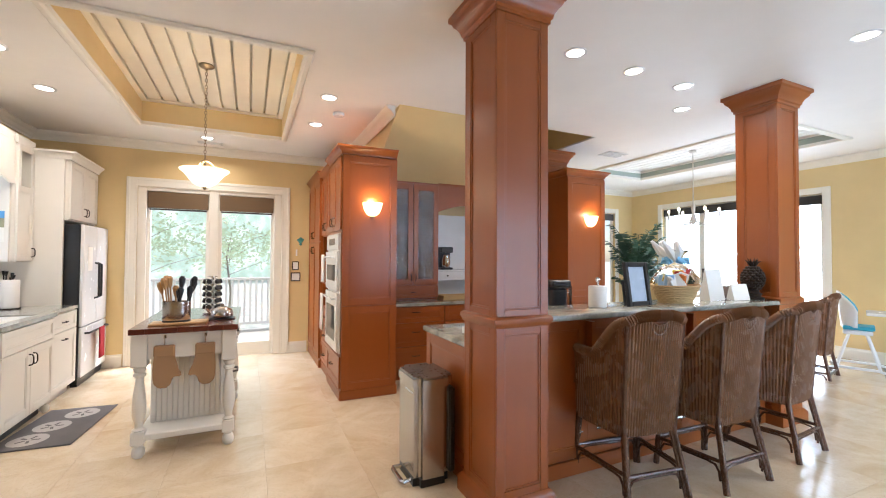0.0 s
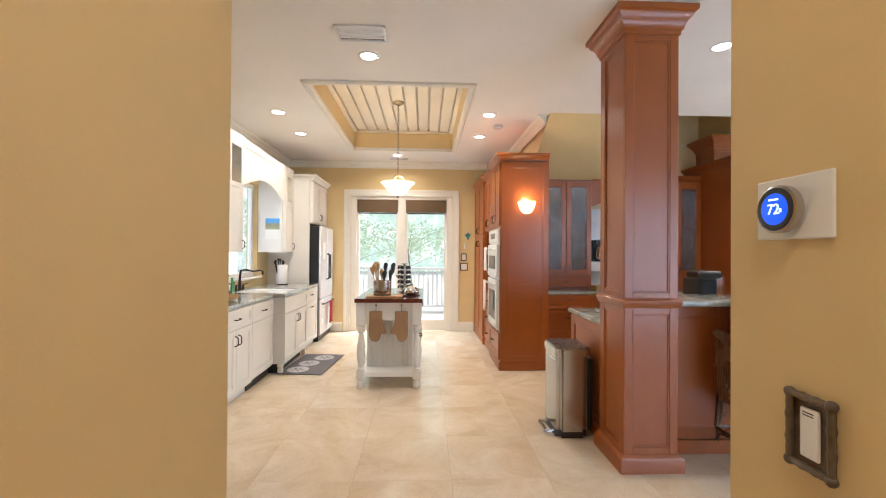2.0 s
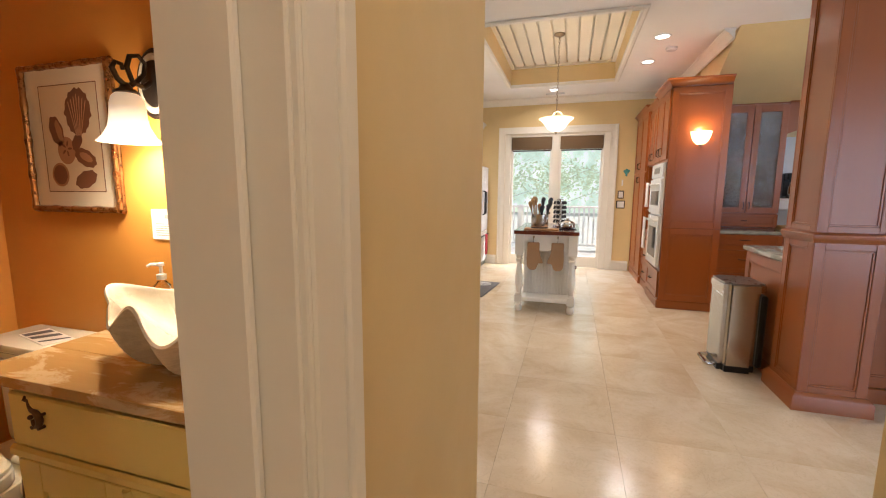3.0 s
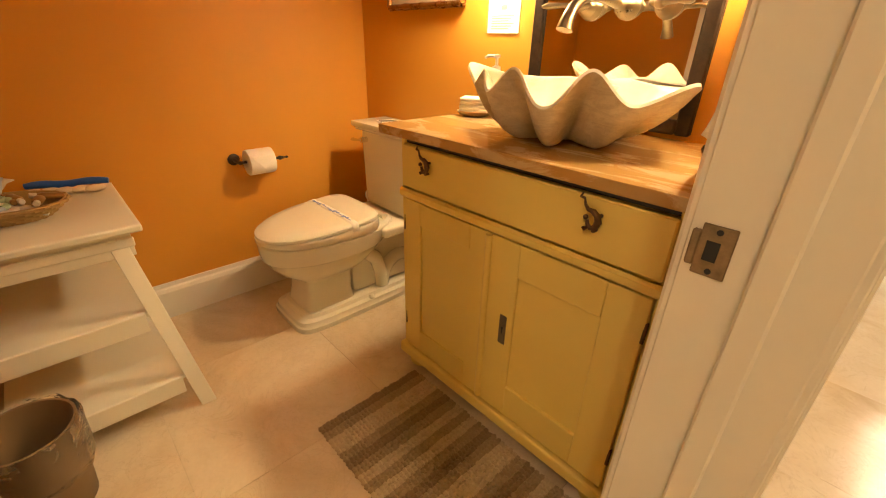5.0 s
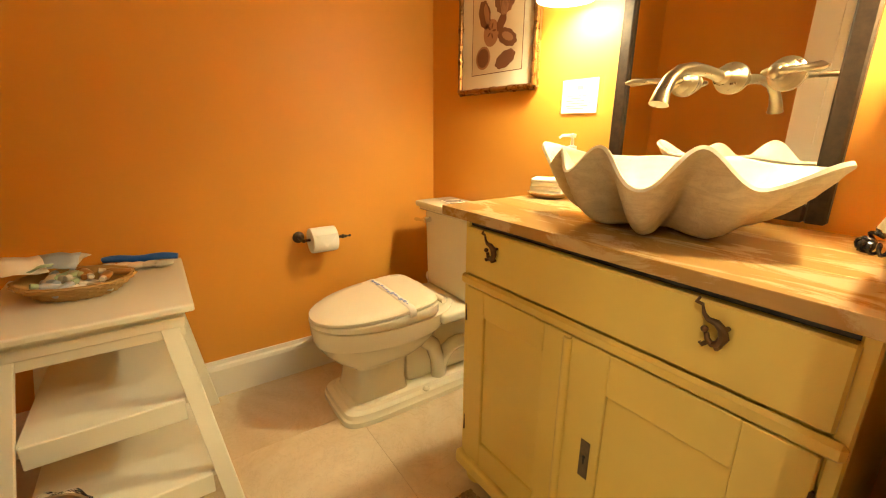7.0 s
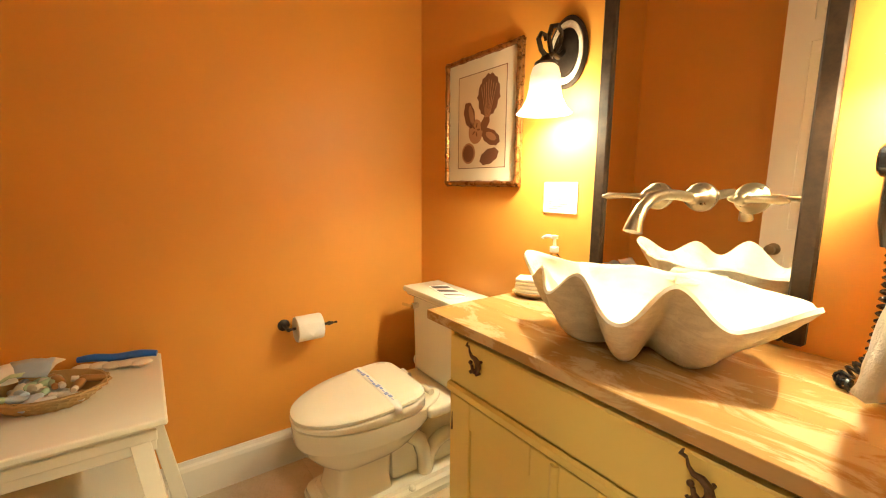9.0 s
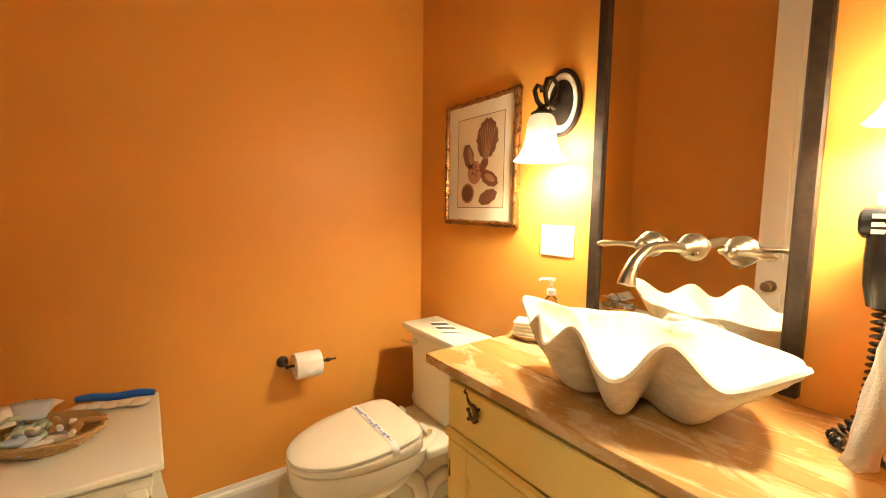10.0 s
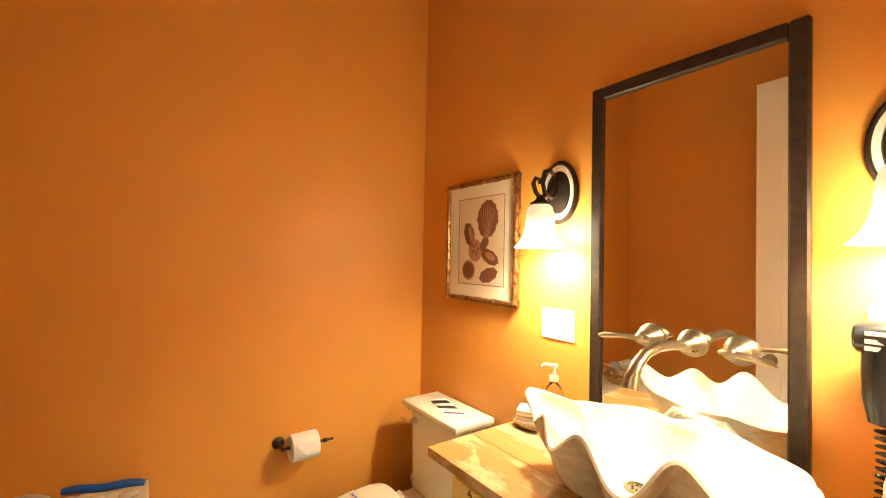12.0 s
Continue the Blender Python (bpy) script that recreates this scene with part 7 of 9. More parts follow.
# cabinet crowns and valance
bm = bmesh.new()
mold(bm, CABCROWN, [(XU + 0.02, 0.70, 2.52), (XU + 0.02, 2.19, 2.52)][::-1])
mold(bm, CABCROWN, [(XW, 2.22, 2.60), (XU + 0.05, 2.22, 2.60), (XU + 0.05, 2.62, 2.60), (XU + 0.02, 2.62, 2.60), (XU + 0.02, 4.0, 2.58), (XU + 0.05, 4.0, 2.56), (XU + 0.05, 4.36, 2.56)][::-1])
part("cabinet_crown", bm, M_CREAM, None, "white stepped crown over the wall cabinets", True, category="moulding", kind="structure")
val = bmesh.new()
n = 16
low = [(2.60 + 1.42 * i / n, 2.16 + 0.14 * math.sin(math.pi * min(1, max(0, (i - 1) / (n - 2)))) + (0.0)) for i in range(n + 1)]
prism(val, low + [(4.02, 2.58), (2.60, 2.58)], UPF @ Matrix.Translation((0, 0, 0.0)), 0.022)
part("valance", val, M_CREAM, None, "white arched wooden valance over the sink window", category="valance")
part("window_side_panel", bx(XW + 0.003, XU, 3.985, 4.018, 1.39, 2.58), M_CREAM, None, "white painted side panel beside the window", category="panel")
bm = bmesh.new()
CAL = face((-2.99, 3.984, 1.75), (0, -1, 0))
cal = thing("wall_calendar", (-2.99, 3.98, 1.75), "hanging calendar with a seaside photograph", "calendar")
part("photo_sky", slab(CAL, -0.10, 0.10, 0.06, 0.13, 0.001, 0.003), paint("photo_blue", (0.10, 0.35, 0.70), 0.4, 0.3, 20), cal, "blue sea and sky")
part("photo_shore", slab(CAL, -0.10, 0.10, -0.03, 0.06, 0.001, 0.003), paint("photo_shore", (0.35, 0.34, 0.20), 0.4, 0.6, 20), cal, "pale shore")
part("date_sheet", slab(CAL, -0.10, 0.10, -0.17, -0.03, 0.001, 0.003), M_PAPER, cal, "white date sheet")

# tall panel, over-fridge cabinet and refrigerator
tc = thing("refrigerator_surround", (-2.85, 4.85, 0), "tall white cabinet surround over the refrigerator", "cabinet")
part("side_panel", bx(XW + 0.003, -2.57, 4.363, 4.40, 0.0, 2.50), M_CREAM, tc)
part("cabinet_body", bx(XW + 0.003, -2.54, 4.40, 5.29, 1.84, 2.50), M_CREAM, tc)
TF = face((-2.54, 0, 0), (1, 0, 0))
front(TF, 4.402, 4.845, 1.85, 2.49, M_CREAM, tc, handle=(4.81, 1.96, True))
front(TF, 4.845, 5.288, 1.85, 2.49, M_CREAM, tc, handle=(4.88, 1.96, True))
bm = bmesh.new()
mold(bm, CABCROWN, [(XW + 0.003, 4.363, 2.50), (-2.52, 4.363, 2.50), (-2.52, 5.29, 2.50)])
box(bm, XW + 0.003, -2.52, 4.363, 5.29, 2.50, 2.584)
part("crown", bm, M_CREAM, tc, "", True)
fr = thing("refrigerator", (-2.8, 4.85, 0), "white refrigerator with black sides and two doors above a drawer", "refrigerator")
part("body", bx(XW + 0.02, -2.436, 4.42, 5.27, 0.03, 1.80, 0.006), M_BLACK, fr, "black cabinet body")
RF = face((-2.435, 0, 0), (1, 0, 0))
for u0, u1, v0, v1, h in ((4.42, 4.843, 0.66, 1.80, 4.80), (4.847, 5.27, 0.66, 1.80, 4.89), (4.42, 5.27, 0.10, 0.65, None)):
    dd = part("door", slab(RF, u0, u1, v0, v1, 0.001, 0.035, 0.008), M_WHITE, fr)
    bm = bmesh.new()
    pts = [(h, 0.95, 0.033), (h, 0.97, 0.075), (h, 1.35, 0.075), (h, 1.37, 0.033)] if h else [(4.50, 0.58, 0.033), (4.52, 0.58, 0.075), (5.17, 0.58, 0.075), (5.19, 0.58, 0.033)]
    tube(bm, [RF @ Vector(p) for p in pts], 0.012, 8)
    part("handle", bm, M_BLACK, dd, "black bar handle", True)
part("kick_grille", bx(-2.50, -2.44, 4.44, 5.25, 0.0, 0.029), M_BLACK, fr)
dish_towel(RF @ Matrix.Translation((0, 0, 0.095)), 4.85, 0.60, 0.16, 0.36, paint("crimson_cloth", (0.35, 0.012, 0.02), 0.9, 0.15, 120, 0.6), "crimson dish towel over the refrigerator drawer handle")
part("memo_sheet", slab(RF, 4.55, 4.70, 1.28, 1.55, 0.0355, 0.037), M_PAPER, None, "white memo sheet on the refrigerator door", category="paper")

# ---- floor mat ----
M_RUBBER = paint("grey_mat", (0.13, 0.12, 0.12), 0.8, 0.1, 150, 0.4)
M_PALEDISC = paint("pale_grey_print", (0.42, 0.40, 0.38), 0.8, 0.06)
fm_ = thing("kitchen_mat", (-2.16, 3.12, 0), "grey kitchen mat printed with pale sand dollars", "mat")
mp = pose(-2.165, 3.13, 0, 0, 0, -5)
bm = bmesh.new()
box(bm, -0.26, 0.26, -0.46, 0.46, 0.001, 0.012, 0.004, m=mp)
part("mat_body", bm, M_RUBBER, fm_)
for cx, cy in ((-0.08, -0.28), (-0.05, 0.0), (0.05, 0.28)):
    bm = bmesh.new()
    lathe(bm, [(0.125, 0.0118), (0.124, 0.0128), (0.001, 0.0128)], mp @ Matrix.Translation((cx, cy, 0)), 28)
    ds = part("sand_dollar", bm, M_PALEDISC, fm_, "pale printed sand dollar")
    bm = bmesh.new()
    for k in range(5):
        a = k * 1.2566
        box(bm, 0.02, 0.075, -0.010, 0.010, 0.0128, 0.0134, m=mp @ Matrix.Translation((cx, cy, 0)) @ Matrix.Rotation(a, 4, "Z"))
    part("petal_mark", bm, M_RUBBER, ds)

# ---- worktop things ----
def simple_lathe(name, x, y, z, prof, mat, label, category, seg=24, group=""):
    bm = bmesh.new()
    lathe(bm, prof, Matrix.Translation((x, y, z)), seg)
    return part(name, bm, mat, None, label, True, category=category, group=group)


ag = thing("bread_box", (-2.9, 0.98, 0.917), "white painted worktop cupboard with a dark knob", "cupboard")
part("body", bx(-3.19, -2.74, 0.80, 1.30, 0.918, 1.375), M_CREAM, ag)
AF = face((-2.74, 0, 0), (1, 0, 0))
front(AF, 0.80, 1.30, 0.92, 1.374, M_CREAM, ag)
bm = bmesh.new()
ball(bm, (-2.70, 1.10, 1.16), 0.015)
part("knob", bm, M_IRON, ag, "", True)
cp = thing("slow_cooker", (-2.95, 1.66, 0.917), "steel slow cooker with black lid and handles", "slow cooker")
bm = bmesh.new()
ovs = Matrix.Translation((-2.96, 1.68, 0.917)) @ Matrix.Diagonal((0.8, 1.05, 1, 1))
lathe(bm, [(0.13, 0.0), (0.145, 0.02), (0.15, 0.17), (0.145, 0.18)], ovs, 30)
part("pot", bm, M_STEEL, cp, "brushed steel pot", True)
bm = bmesh.new()
lathe(bm, [(0.15, 0.18), (0.152, 0.195), (0.10, 0.225), (0.02, 0.235), (0.02, 0.255), (0.001, 0.258)], ovs, 30)
part("lid", bm, M_BLACK, cp, "black lid", True)
part("control_plate", bx(-2.846, -2.835, 1.60, 1.76, 0.945, 1.07, 0.004), M_BLACK, cp)
to = thing("toaster", (-2.97, 2.28, 0.917), "white and black four-slice toaster", "toaster")
part("body", bx(-3.10, -2.86, 2.12, 2.44, 0.93, 1.12, 0.03, 3), M_CHROME, to)
part("base", bx(-3.095, -2.865, 2.125, 2.435, 0.918, 0.935), M_BLACK, to)
part("side", bx(-3.09, -2.87, 2.10, 2.119, 0.925, 1.11, 0.008), M_BLACK, to)
for y in (2.2, 2.36):
    bm = bmesh.new()
    cyl(bm, (-2.86, y, 0.97), (-2.84, y, 0.97), 0.018, seg=14)
    box(bm, -2.86, -2.835, y - 0.02, y + 0.02, 1.05, 1.065)
    part("dial", bm, M_BLACK, to)
simple_lathe("wooden_bowl", -2.74, 2.0, 0.917, [(0.08, 0), (0.13, 0.02), (0.15, 0.055), (0.145, 0.056), (0.12, 0.025), (0.001, 0.018)], M_WICKERL, "shallow woven bread basket on the granite", "basket")
pt = thing("paper_towel_roll", (-2.90, 4.12, 0.917), "white paper towel roll standing on the worktop", "paper towel")
bm = bmesh.new()
lathe(bm, [(0.02, 0.012), (0.068, 0.012), (0.07, 0.016), (0.07, 0.285), (0.068, 0.29), (0.02, 0.29)], Matrix.Translation((-2.88, 4.10, 0.917)), 28)
part("roll", bm, M_TISSUE, pt, "", True)
bm = bmesh.new()
cyl(bm, (-2.88, 4.10, 0.918), (-2.88, 4.10, 0.929), 0.08, seg=24)
cyl(bm, (-2.88, 4.10, 0.92), (-2.88, 4.10, 1.235), 0.008, seg=10)
part("stand", bm, M_IRON, pt, "", True)
kc = thing("utensil_crock", (-2.98, 4.24, 0.917), "white crock holding black kitchen utensils", "utensil crock")
bm = bmesh.new()
lathe(bm, [(0.045, 0), (0.055, 0.01), (0.055, 0.15), (0.05, 0.15), (0.045, 0.02), (0.001, 0.015)], Matrix.Translation((-2.98, 4.25, 0.917)), 20)
part("crock", bm, M_WHITE, kc, "", True)
for i in range(6):
    bm = bmesh.new()
    a = i * 1.05
    e_ = Vector((-2.98 + 0.06 * math.cos(a), 4.25 + 0.06 * math.sin(a), 1.20 + 0.02 * (i % 3)))
    tube(bm, [(-2.98, 4.25, 0.94), e_, e_ + Vector((0.01 * math.cos(a), 0.01 * math.sin(a), 0.05))], [0.005, 0.006, 0.016], 7)
    part("utensil", bm, M_BLACK, kc, "", True)
for i, (y, r, h, mt) in enumerate(((2.52, 0.032, 0.14, M_WHITE), (2.60, 0.030, 0.13, M_STEEL), (2.68, 0.030, 0.13, M_STEEL), (2.76, 0.030, 0.12, M_COLR[2]), (2.84, 0.028, 0.11, M_COLR[0]))):
    simple_lathe("canister", -3.165, y, 1.05, [(r * 0.95, 0), (r, 0.005), (r, h), (r * 0.9, h + 0.004), (r * 0.9, h + 0.02), (0.001, h + 0.022)], mt, "small lidded canister on the window sill", "canister", 16, "canisters on the sill")
simple_lathe("soap_bottle", -3.08, 2.93, 0.917, [(0.028, 0), (0.03, 0.01), (0.03, 0.11), (0.012, 0.14), (0.012, 0.17), (0.001, 0.172)], paint("green_soap", (0.06, 0.22, 0.06), 0.2), "green dish soap bottle by the tap", "bottle", 16)

# ---- island ----
isl = thing("kitchen_island", (-1.15, 2.7, 0), "cream kitchen island with turned legs and dark wood top", "island")
M_DARKTOP = wood("dark_red_butcher_block", (0.065, 0.012, 0.008), (0.14, 0.026, 0.014), 0.16, "y", 1.4, 0.5)
IX0, IX1, IY0, IY1 = -1.495, -0.80, 2.125, 3.40
for i in range(7):
    w = (IX1 - IX0) / 7
    part("top_stave", bx(IX0 + i * w, IX0 + (i + 1) * w - 0.0006, IY0, IY1, 0.888, 0.928, 0.002), M_DARKTOP, isl)
for b in ((IX0 + 0.11, IX1 - 0.11, IY0 + 0.052, IY0 + 0.075), (IX0 + 0.06, IX1 - 0.06, IY1 - 0.105, IY1 - 0.085), (IX0 + 0.055, IX0 + 0.075, IY0 + 0.11, IY1 - 0.11), (IX1 - 0.075, IX1 - 0.055, IY0 + 0.11, IY1 - 0.11)):
    part("apron", bx(*b, 0.70, 0.887, 0.002), M_CREAM, isl)
part("cabinet_body", bx(IX0 + 0.09, IX1 - 0.09, IY0 + 0.30, IY1 - 0.12, 0.167, 0.887), M_CREAM, isl)
for i in range(14):
    w = (IX1 - IX0 - 0.19) / 14
    x = IX0 + 0.095 + i * w
    part("bead_board", bx(x + 0.001, x + w - 0.003, IY0 + 0.282, IY0 + 0.2995, 0.167, 0.80, 0.003), M_CREAM, isl)
part("lower_shelf", bx(IX0 + 0.05, IX1 - 0.05, IY0 + 0.045, IY1 - 0.07, 0.122, 0.166, 0.006), M_CREAM, isl)
LEG = [(0.026, 0.0), (0.038, 0.015), (0.042, 0.04), (0.036, 0.07), (0.026, 0.082), (0.036, 0.092), (0.036, 0.10)]
LEG2 = [(0.034, 0.19), (0.042, 0.20), (0.026, 0.215), (0.028, 0.245), (0.042, 0.30), (0.045, 0.36), (0.038, 0.46), (0.026, 0.54), (0.024, 0.57), (0.040, 0.585), (0.040, 0.60), (0.028, 0.61), (0.040, 0.63), (0.040, 0.645), (0.030, 0.655), (0.036, 0.67)]
for x in (IX0 + 0.06, IX1 - 0.06):
    for y in (IY0 + 0.078, IY1 - 0.095):
        bm = bmesh.new()
        m = Matrix.Translation((x, y, 0))
        lathe(bm, LEG, m, 18)
        box(bm, x - 0.042, x + 0.042, y - 0.042, y + 0.042, 0.10, 0.19, 0.004)
        lathe(bm, LEG2, m, 18)
        box(bm, x - 0.049, x + 0.049, y - 0.049, y + 0.049, 0.655, 0.887, 0.003)
        part("turned_leg", bm, M_CREAM, isl, "", True)
for z in (0.80, 0.45):
    bm = bmesh.new()
    tube(bm, [(IX1 - 0.052, 2.62, z), (IX1 - 0.01, 2.64, z), (IX1 - 0.01, 2.76, z), (IX1 - 0.052, 2.78, z)], 0.008, 8)
    part("side_handle", bm, M_IRON, isl, "", True)
M_MITT = paint("tan_quilted_cloth", (0.34, 0.20, 0.10), 0.9, 0.1, 160, 0.8)
for u, s in ((-1.28, 1), (-1.02, -1)):
    mt = thing("oven_mitt", (u, IY0 + 0.07, 0.6), "tan quilted oven mitt hanging from a hook", "oven mitt", "oven mitts on the island")
    mm_ = face((u, IY0 + 0.051, 0), (0, -1, 0))
    bm = bmesh.new()
    out = [(-0.06, 0.79), (0.06, 0.79), (0.068, 0.70), (0.072, 0.64), (0.112, 0.585), (0.105, 0.56), (0.085, 0.56), (0.055, 0.59), (0.05, 0.535), (0.03, 0.495), (-0.01, 0.485), (-0.05, 0.50), (-0.068, 0.54), (-0.07, 0.62), (-0.065, 0.70)]
    prism(bm, [(a * s, b) for a, b in (out if s > 0 else out[::-1])], mm_ @ Matrix.Translation((0, 0, 0.003)), 0.03)
    bmesh.ops.bevel(bm, geom=bm.edges[:], offset=0.010, segments=2, affect="EDGES")
    part("mitt_body", bm, M_MITT, mt, "", True)
    part("cuff", slab(mm_, -0.066, 0.066, 0.715, 0.80, 0.0, 0.036, 0.009), M_MITT, mt)
    bm = bmesh.new()
    tube(bm, [mm_ @ Vector(p) for p in ((0.0, 0.865, 0.002), (0.0, 0.855, 0.012), (0.0, 0.82, 0.014), (0.0, 0.80, 0.02), (0.0, 0.81, 0.032))], 0.0035, 7)
    box(bm, -0.009, 0.009, 0.845, 0.87, 0.0, 0.003, m=mm_)
    part("hook", bm, M_STEEL, mt, "", True)

cr = thing("steel_crock", (-1.25, 2.36, 0.95), "oval steel crock full of wooden and black utensils", "utensil crock")
bd = thing("cutting_board", (-1.22, 2.32, 0.928), "pale wooden cutting board", "cutting board")
part("board", bx(-1.40, -1.02, 2.24, 2.42, 0.9285, 0.944, 0.004), M_PINEPALE, bd)
bm = bmesh.new()
cm = Matrix.Translation((-1.235, 2.345, 0.944)) @ Matrix.Diagonal((1.15, 0.75, 1, 1))
lathe(bm, [(0.08, 0.012), (0.082, 0.016), (0.082, 0.155), (0.079, 0.157), (0.076, 0.155), (0.076, 0.03), (0.001, 0.03)], cm, 30)
part("vessel", bm, M_STEEL, cr, "brushed steel vessel", True)
bm = bmesh.new()
lathe(bm, [(0.083, 0.0), (0.084, 0.012), (0.08, 0.013)], cm, 30)
part("base_band", bm, M_BLACK, cr, "", True)
random.seed(5)
for i in range(13):
    x = -1.235 + random.uniform(-0.07, 0.07)
    lean = (x + 1.235) * 1.0
    z = 1.10 + random.uniform(0.06, 0.17)
    mt_ = M_PINEPALE if x < -1.235 else M_BLACK
    bm = bmesh.new()
    y = 2.345 + random.uniform(-0.03, 0.03)
    tube(bm, [(x, y, 0.98), (x + lean * 0.5, y, z - 0.06), (x + lean * 0.6, y, z - 0.03), (x + lean * 0.75, y, z + 0.015), (x + lean * 0.85, y, z + 0.035)], [0.005, 0.006, 0.016, 0.024, 0.012], 8)
    part("utensil", bm, mt_, cr, "", True)
rk = thing("spice_rack", (-1.0, 2.86, 0.928), "revolving spice rack with black-capped jars", "spice rack")
bm = bmesh.new()
cyl(bm, (-1.03, 2.86, 0.9285), (-1.03, 2.86, 0.945), 0.075, seg=24)
cyl(bm, (-1.03, 2.86, 0.945), (-1.03, 2.86, 1.27), 0.012, seg=12)
cyl(bm, (-1.03, 2.86, 1.26), (-1.03, 2.86, 1.27), 0.04, seg=16)
part("stand", bm, M_STEEL, rk, "", True)
for k in range(5):
    for j in range(6):
        a = j * math.pi / 3 + 0.2
        jm = Matrix.Translation((-1.03, 2.86, 0.985 + k * 0.057)) @ Matrix.Rotation(a, 4, "Z") @ Matrix.Translation((0.022, 0, 0)) @ pose(0, 0, 0, 0, 75, 0)
        bm = bmesh.new()
        lathe(bm, [(0.019, 0.0), (0.020, 0.004), (0.020, 0.035)], jm, 10)
        jr = part("jar", bm, M_COLR[1], rk, "", True)
        bm = bmesh.new()
        lathe(bm, [(0.0215, 0.035), (0.0215, 0.055), (0.001, 0.056)], jm, 10)
        part("cap", bm, M_BLACK, jr, "", True)
ke = thing("kettle", (-0.93, 2.50, 0.935), "round brushed steel kettle on a dark trivet", "kettle")
part("trivet", bx(-1.03, -0.83, 2.42, 2.58, 0.9285, 0.936, 0.002), M_BLACK, None, "thin dark trivet under the kettle", category="trivet")
bm = bmesh.new()
lathe(bm, [(0.06, 0.0), (0.080, 0.012), (0.086, 0.04), (0.075, 0.07), (0.045, 0.09), (0.020, 0.098), (0.016, 0.10), (0.016, 0.115), (0.001, 0.12)], Matrix.Translation((-0.93, 2.50, 0.936)), 28)
part("body", bm, M_STEEL, ke, "", True)
bm = bmesh.new()
tube(bm, [(-1.0, 2.50, 0.975), (-1.03, 2.50, 0.995), (-1.045, 2.50, 1.015)], [0.014, 0.010, 0.008], 8)
part("spout", bm, M_STEEL, ke, "", True)

# ---- pedal bin ----
tb = thing("pedal_bin", (0.36, 1.14, 0), "tall brushed steel pedal bin with dark base", "bin")
def rounded(x0, x1, y0, y1, z0, z1, r):
    bm = bmesh.new()
    box(bm, x0, x1, y0, y1, z0, z1)
    bmesh.ops.bevel(bm, geom=[e for e in bm.edges if abs(e.verts[0].co.z - e.verts[1].co.z) > 0.01], offset=r, segments=5, affect="EDGES")
    return bm
part("body", rounded(0.232, 0.470, 0.985, 1.35, 0.05, 0.62, 0.045), M_STEEL, tb, "brushed steel body", True)
part("collar", rounded(0.224, 0.500, 0.975, 1.36, 0.62, 0.672, 0.05), M_STEEL, tb, "", True)
part("lid", rounded(0.232, 0.492, 0.985, 1.35, 0.672, 0.686, 0.045), metal("dark_steel_lid", (0.30, 0.28, 0.27), 0.3, 0.1), tb, "dark steel lid", True)
part("base", rounded(0.228, 0.472, 0.99, 1.325, 0.0, 0.05, 0.04), M_BLACK, tb, "black plastic base", True)
bm = bmesh.new()
tube(bm, [(0.24, 1.06, 0.035), (0.175, 1.05, 0.03), (0.165, 1.07, 0.03), (0.165, 1.24, 0.03), (0.175, 1.26, 0.03), (0.24, 1.25, 0.035)], 0.014, 8)
part("pedal", bm, M_STEEL, tb, "", True)
bm = bmesh.new()
for k in range(3):
    box(bm, 0.211, 0.214, 1.0 + k * 0.05, 1.03 + k * 0.05, 0.592, 0.601)
part("bag_edge", bm, M_WHITE, tb)
part("rear_hinge", bx(0.470, 0.512, 1.0, 1.32, 0.05, 0.60, 0.01), M_BLACK, tb)

# ---- ceiling fittings ----
M_CANLIT = glow("lit_can", (1.0, 0.90, 0.76), 9)
# the two in the passage are added fittings that house its fill lamps
for cx, cy in CANS_AND_FILL:
    cl = thing("downlight", (cx, cy, 2.99), "lit recessed ceiling downlight with white rim; the passage pair is added", "downlight", "ceiling downlights")
    bm = bmesh.new()
    lathe(bm, [(0.085, 0.0), (0.085, -0.006), (0.066, -0.009), (0.064, -0.002)], Matrix.Translation((cx, cy, CEIL)), 28)
    part("rim", bm, M_WHITE, cl, "", True)
    bm = bmesh.new()
    lathe(bm, [(0.064, -0.003), (0.001, -0.0035)], Matrix.Translation((cx, cy, CEIL)), 24)
    part("lens", bm, M_CANLIT, cl, "lit lens")
def vent(x, y, w, d, label):
    th = thing("ceiling_vent", (x, y, 2.99), label, "vent", "ceiling vents")
    bm = bmesh.new()
    for b in ((x - w / 2, x + w / 2, y - d / 2, y - d / 2 + 0.02), (x - w / 2, x + w / 2, y + d / 2 - 0.02, y + d / 2), (x - w / 2, x - w / 2 + 0.02, y - d / 2, y + d / 2), (x + w / 2 - 0.02, x + w / 2, y - d / 2, y + d / 2)):
        box(bm, *b, 2.988, 2.999)
    part("frame", bm, M_WHITE, th)
    n = int((d - 0.05) / 0.022)
    for i in range(n):
        yy = y - d / 2 + 0.027 + i * 0.022
        part("slat", bx(x - w / 2 + 0.02, x + w / 2 - 0.02, yy, yy + 0.012, 2.990, 2.997), M_WHITE, th)
    part("backing", bx(x - w / 2 + 0.018, x + w / 2 - 0.018, y - d / 2 + 0.018, y + d / 2 - 0.018, 2.9975, 2.9992), M_GREYINK, th)
vent(-1.255, 0.90, 0.36, 0.22, "white slatted ceiling air vent")
vent(-1.235, 4.98, 0.30, 0.10, "white slatted ceiling air vent")
vent(4.13, 3.05, 0.36, 0.22, "white slatted ceiling air vent")
simple_lathe("smoke_alarm", 0.12, 3.05, 2.965, [(0.05, 0.0), (0.06, 0.01), (0.06, 0.034)], M_WHITE, "round white smoke alarm on the ceiling", "smoke alarm")

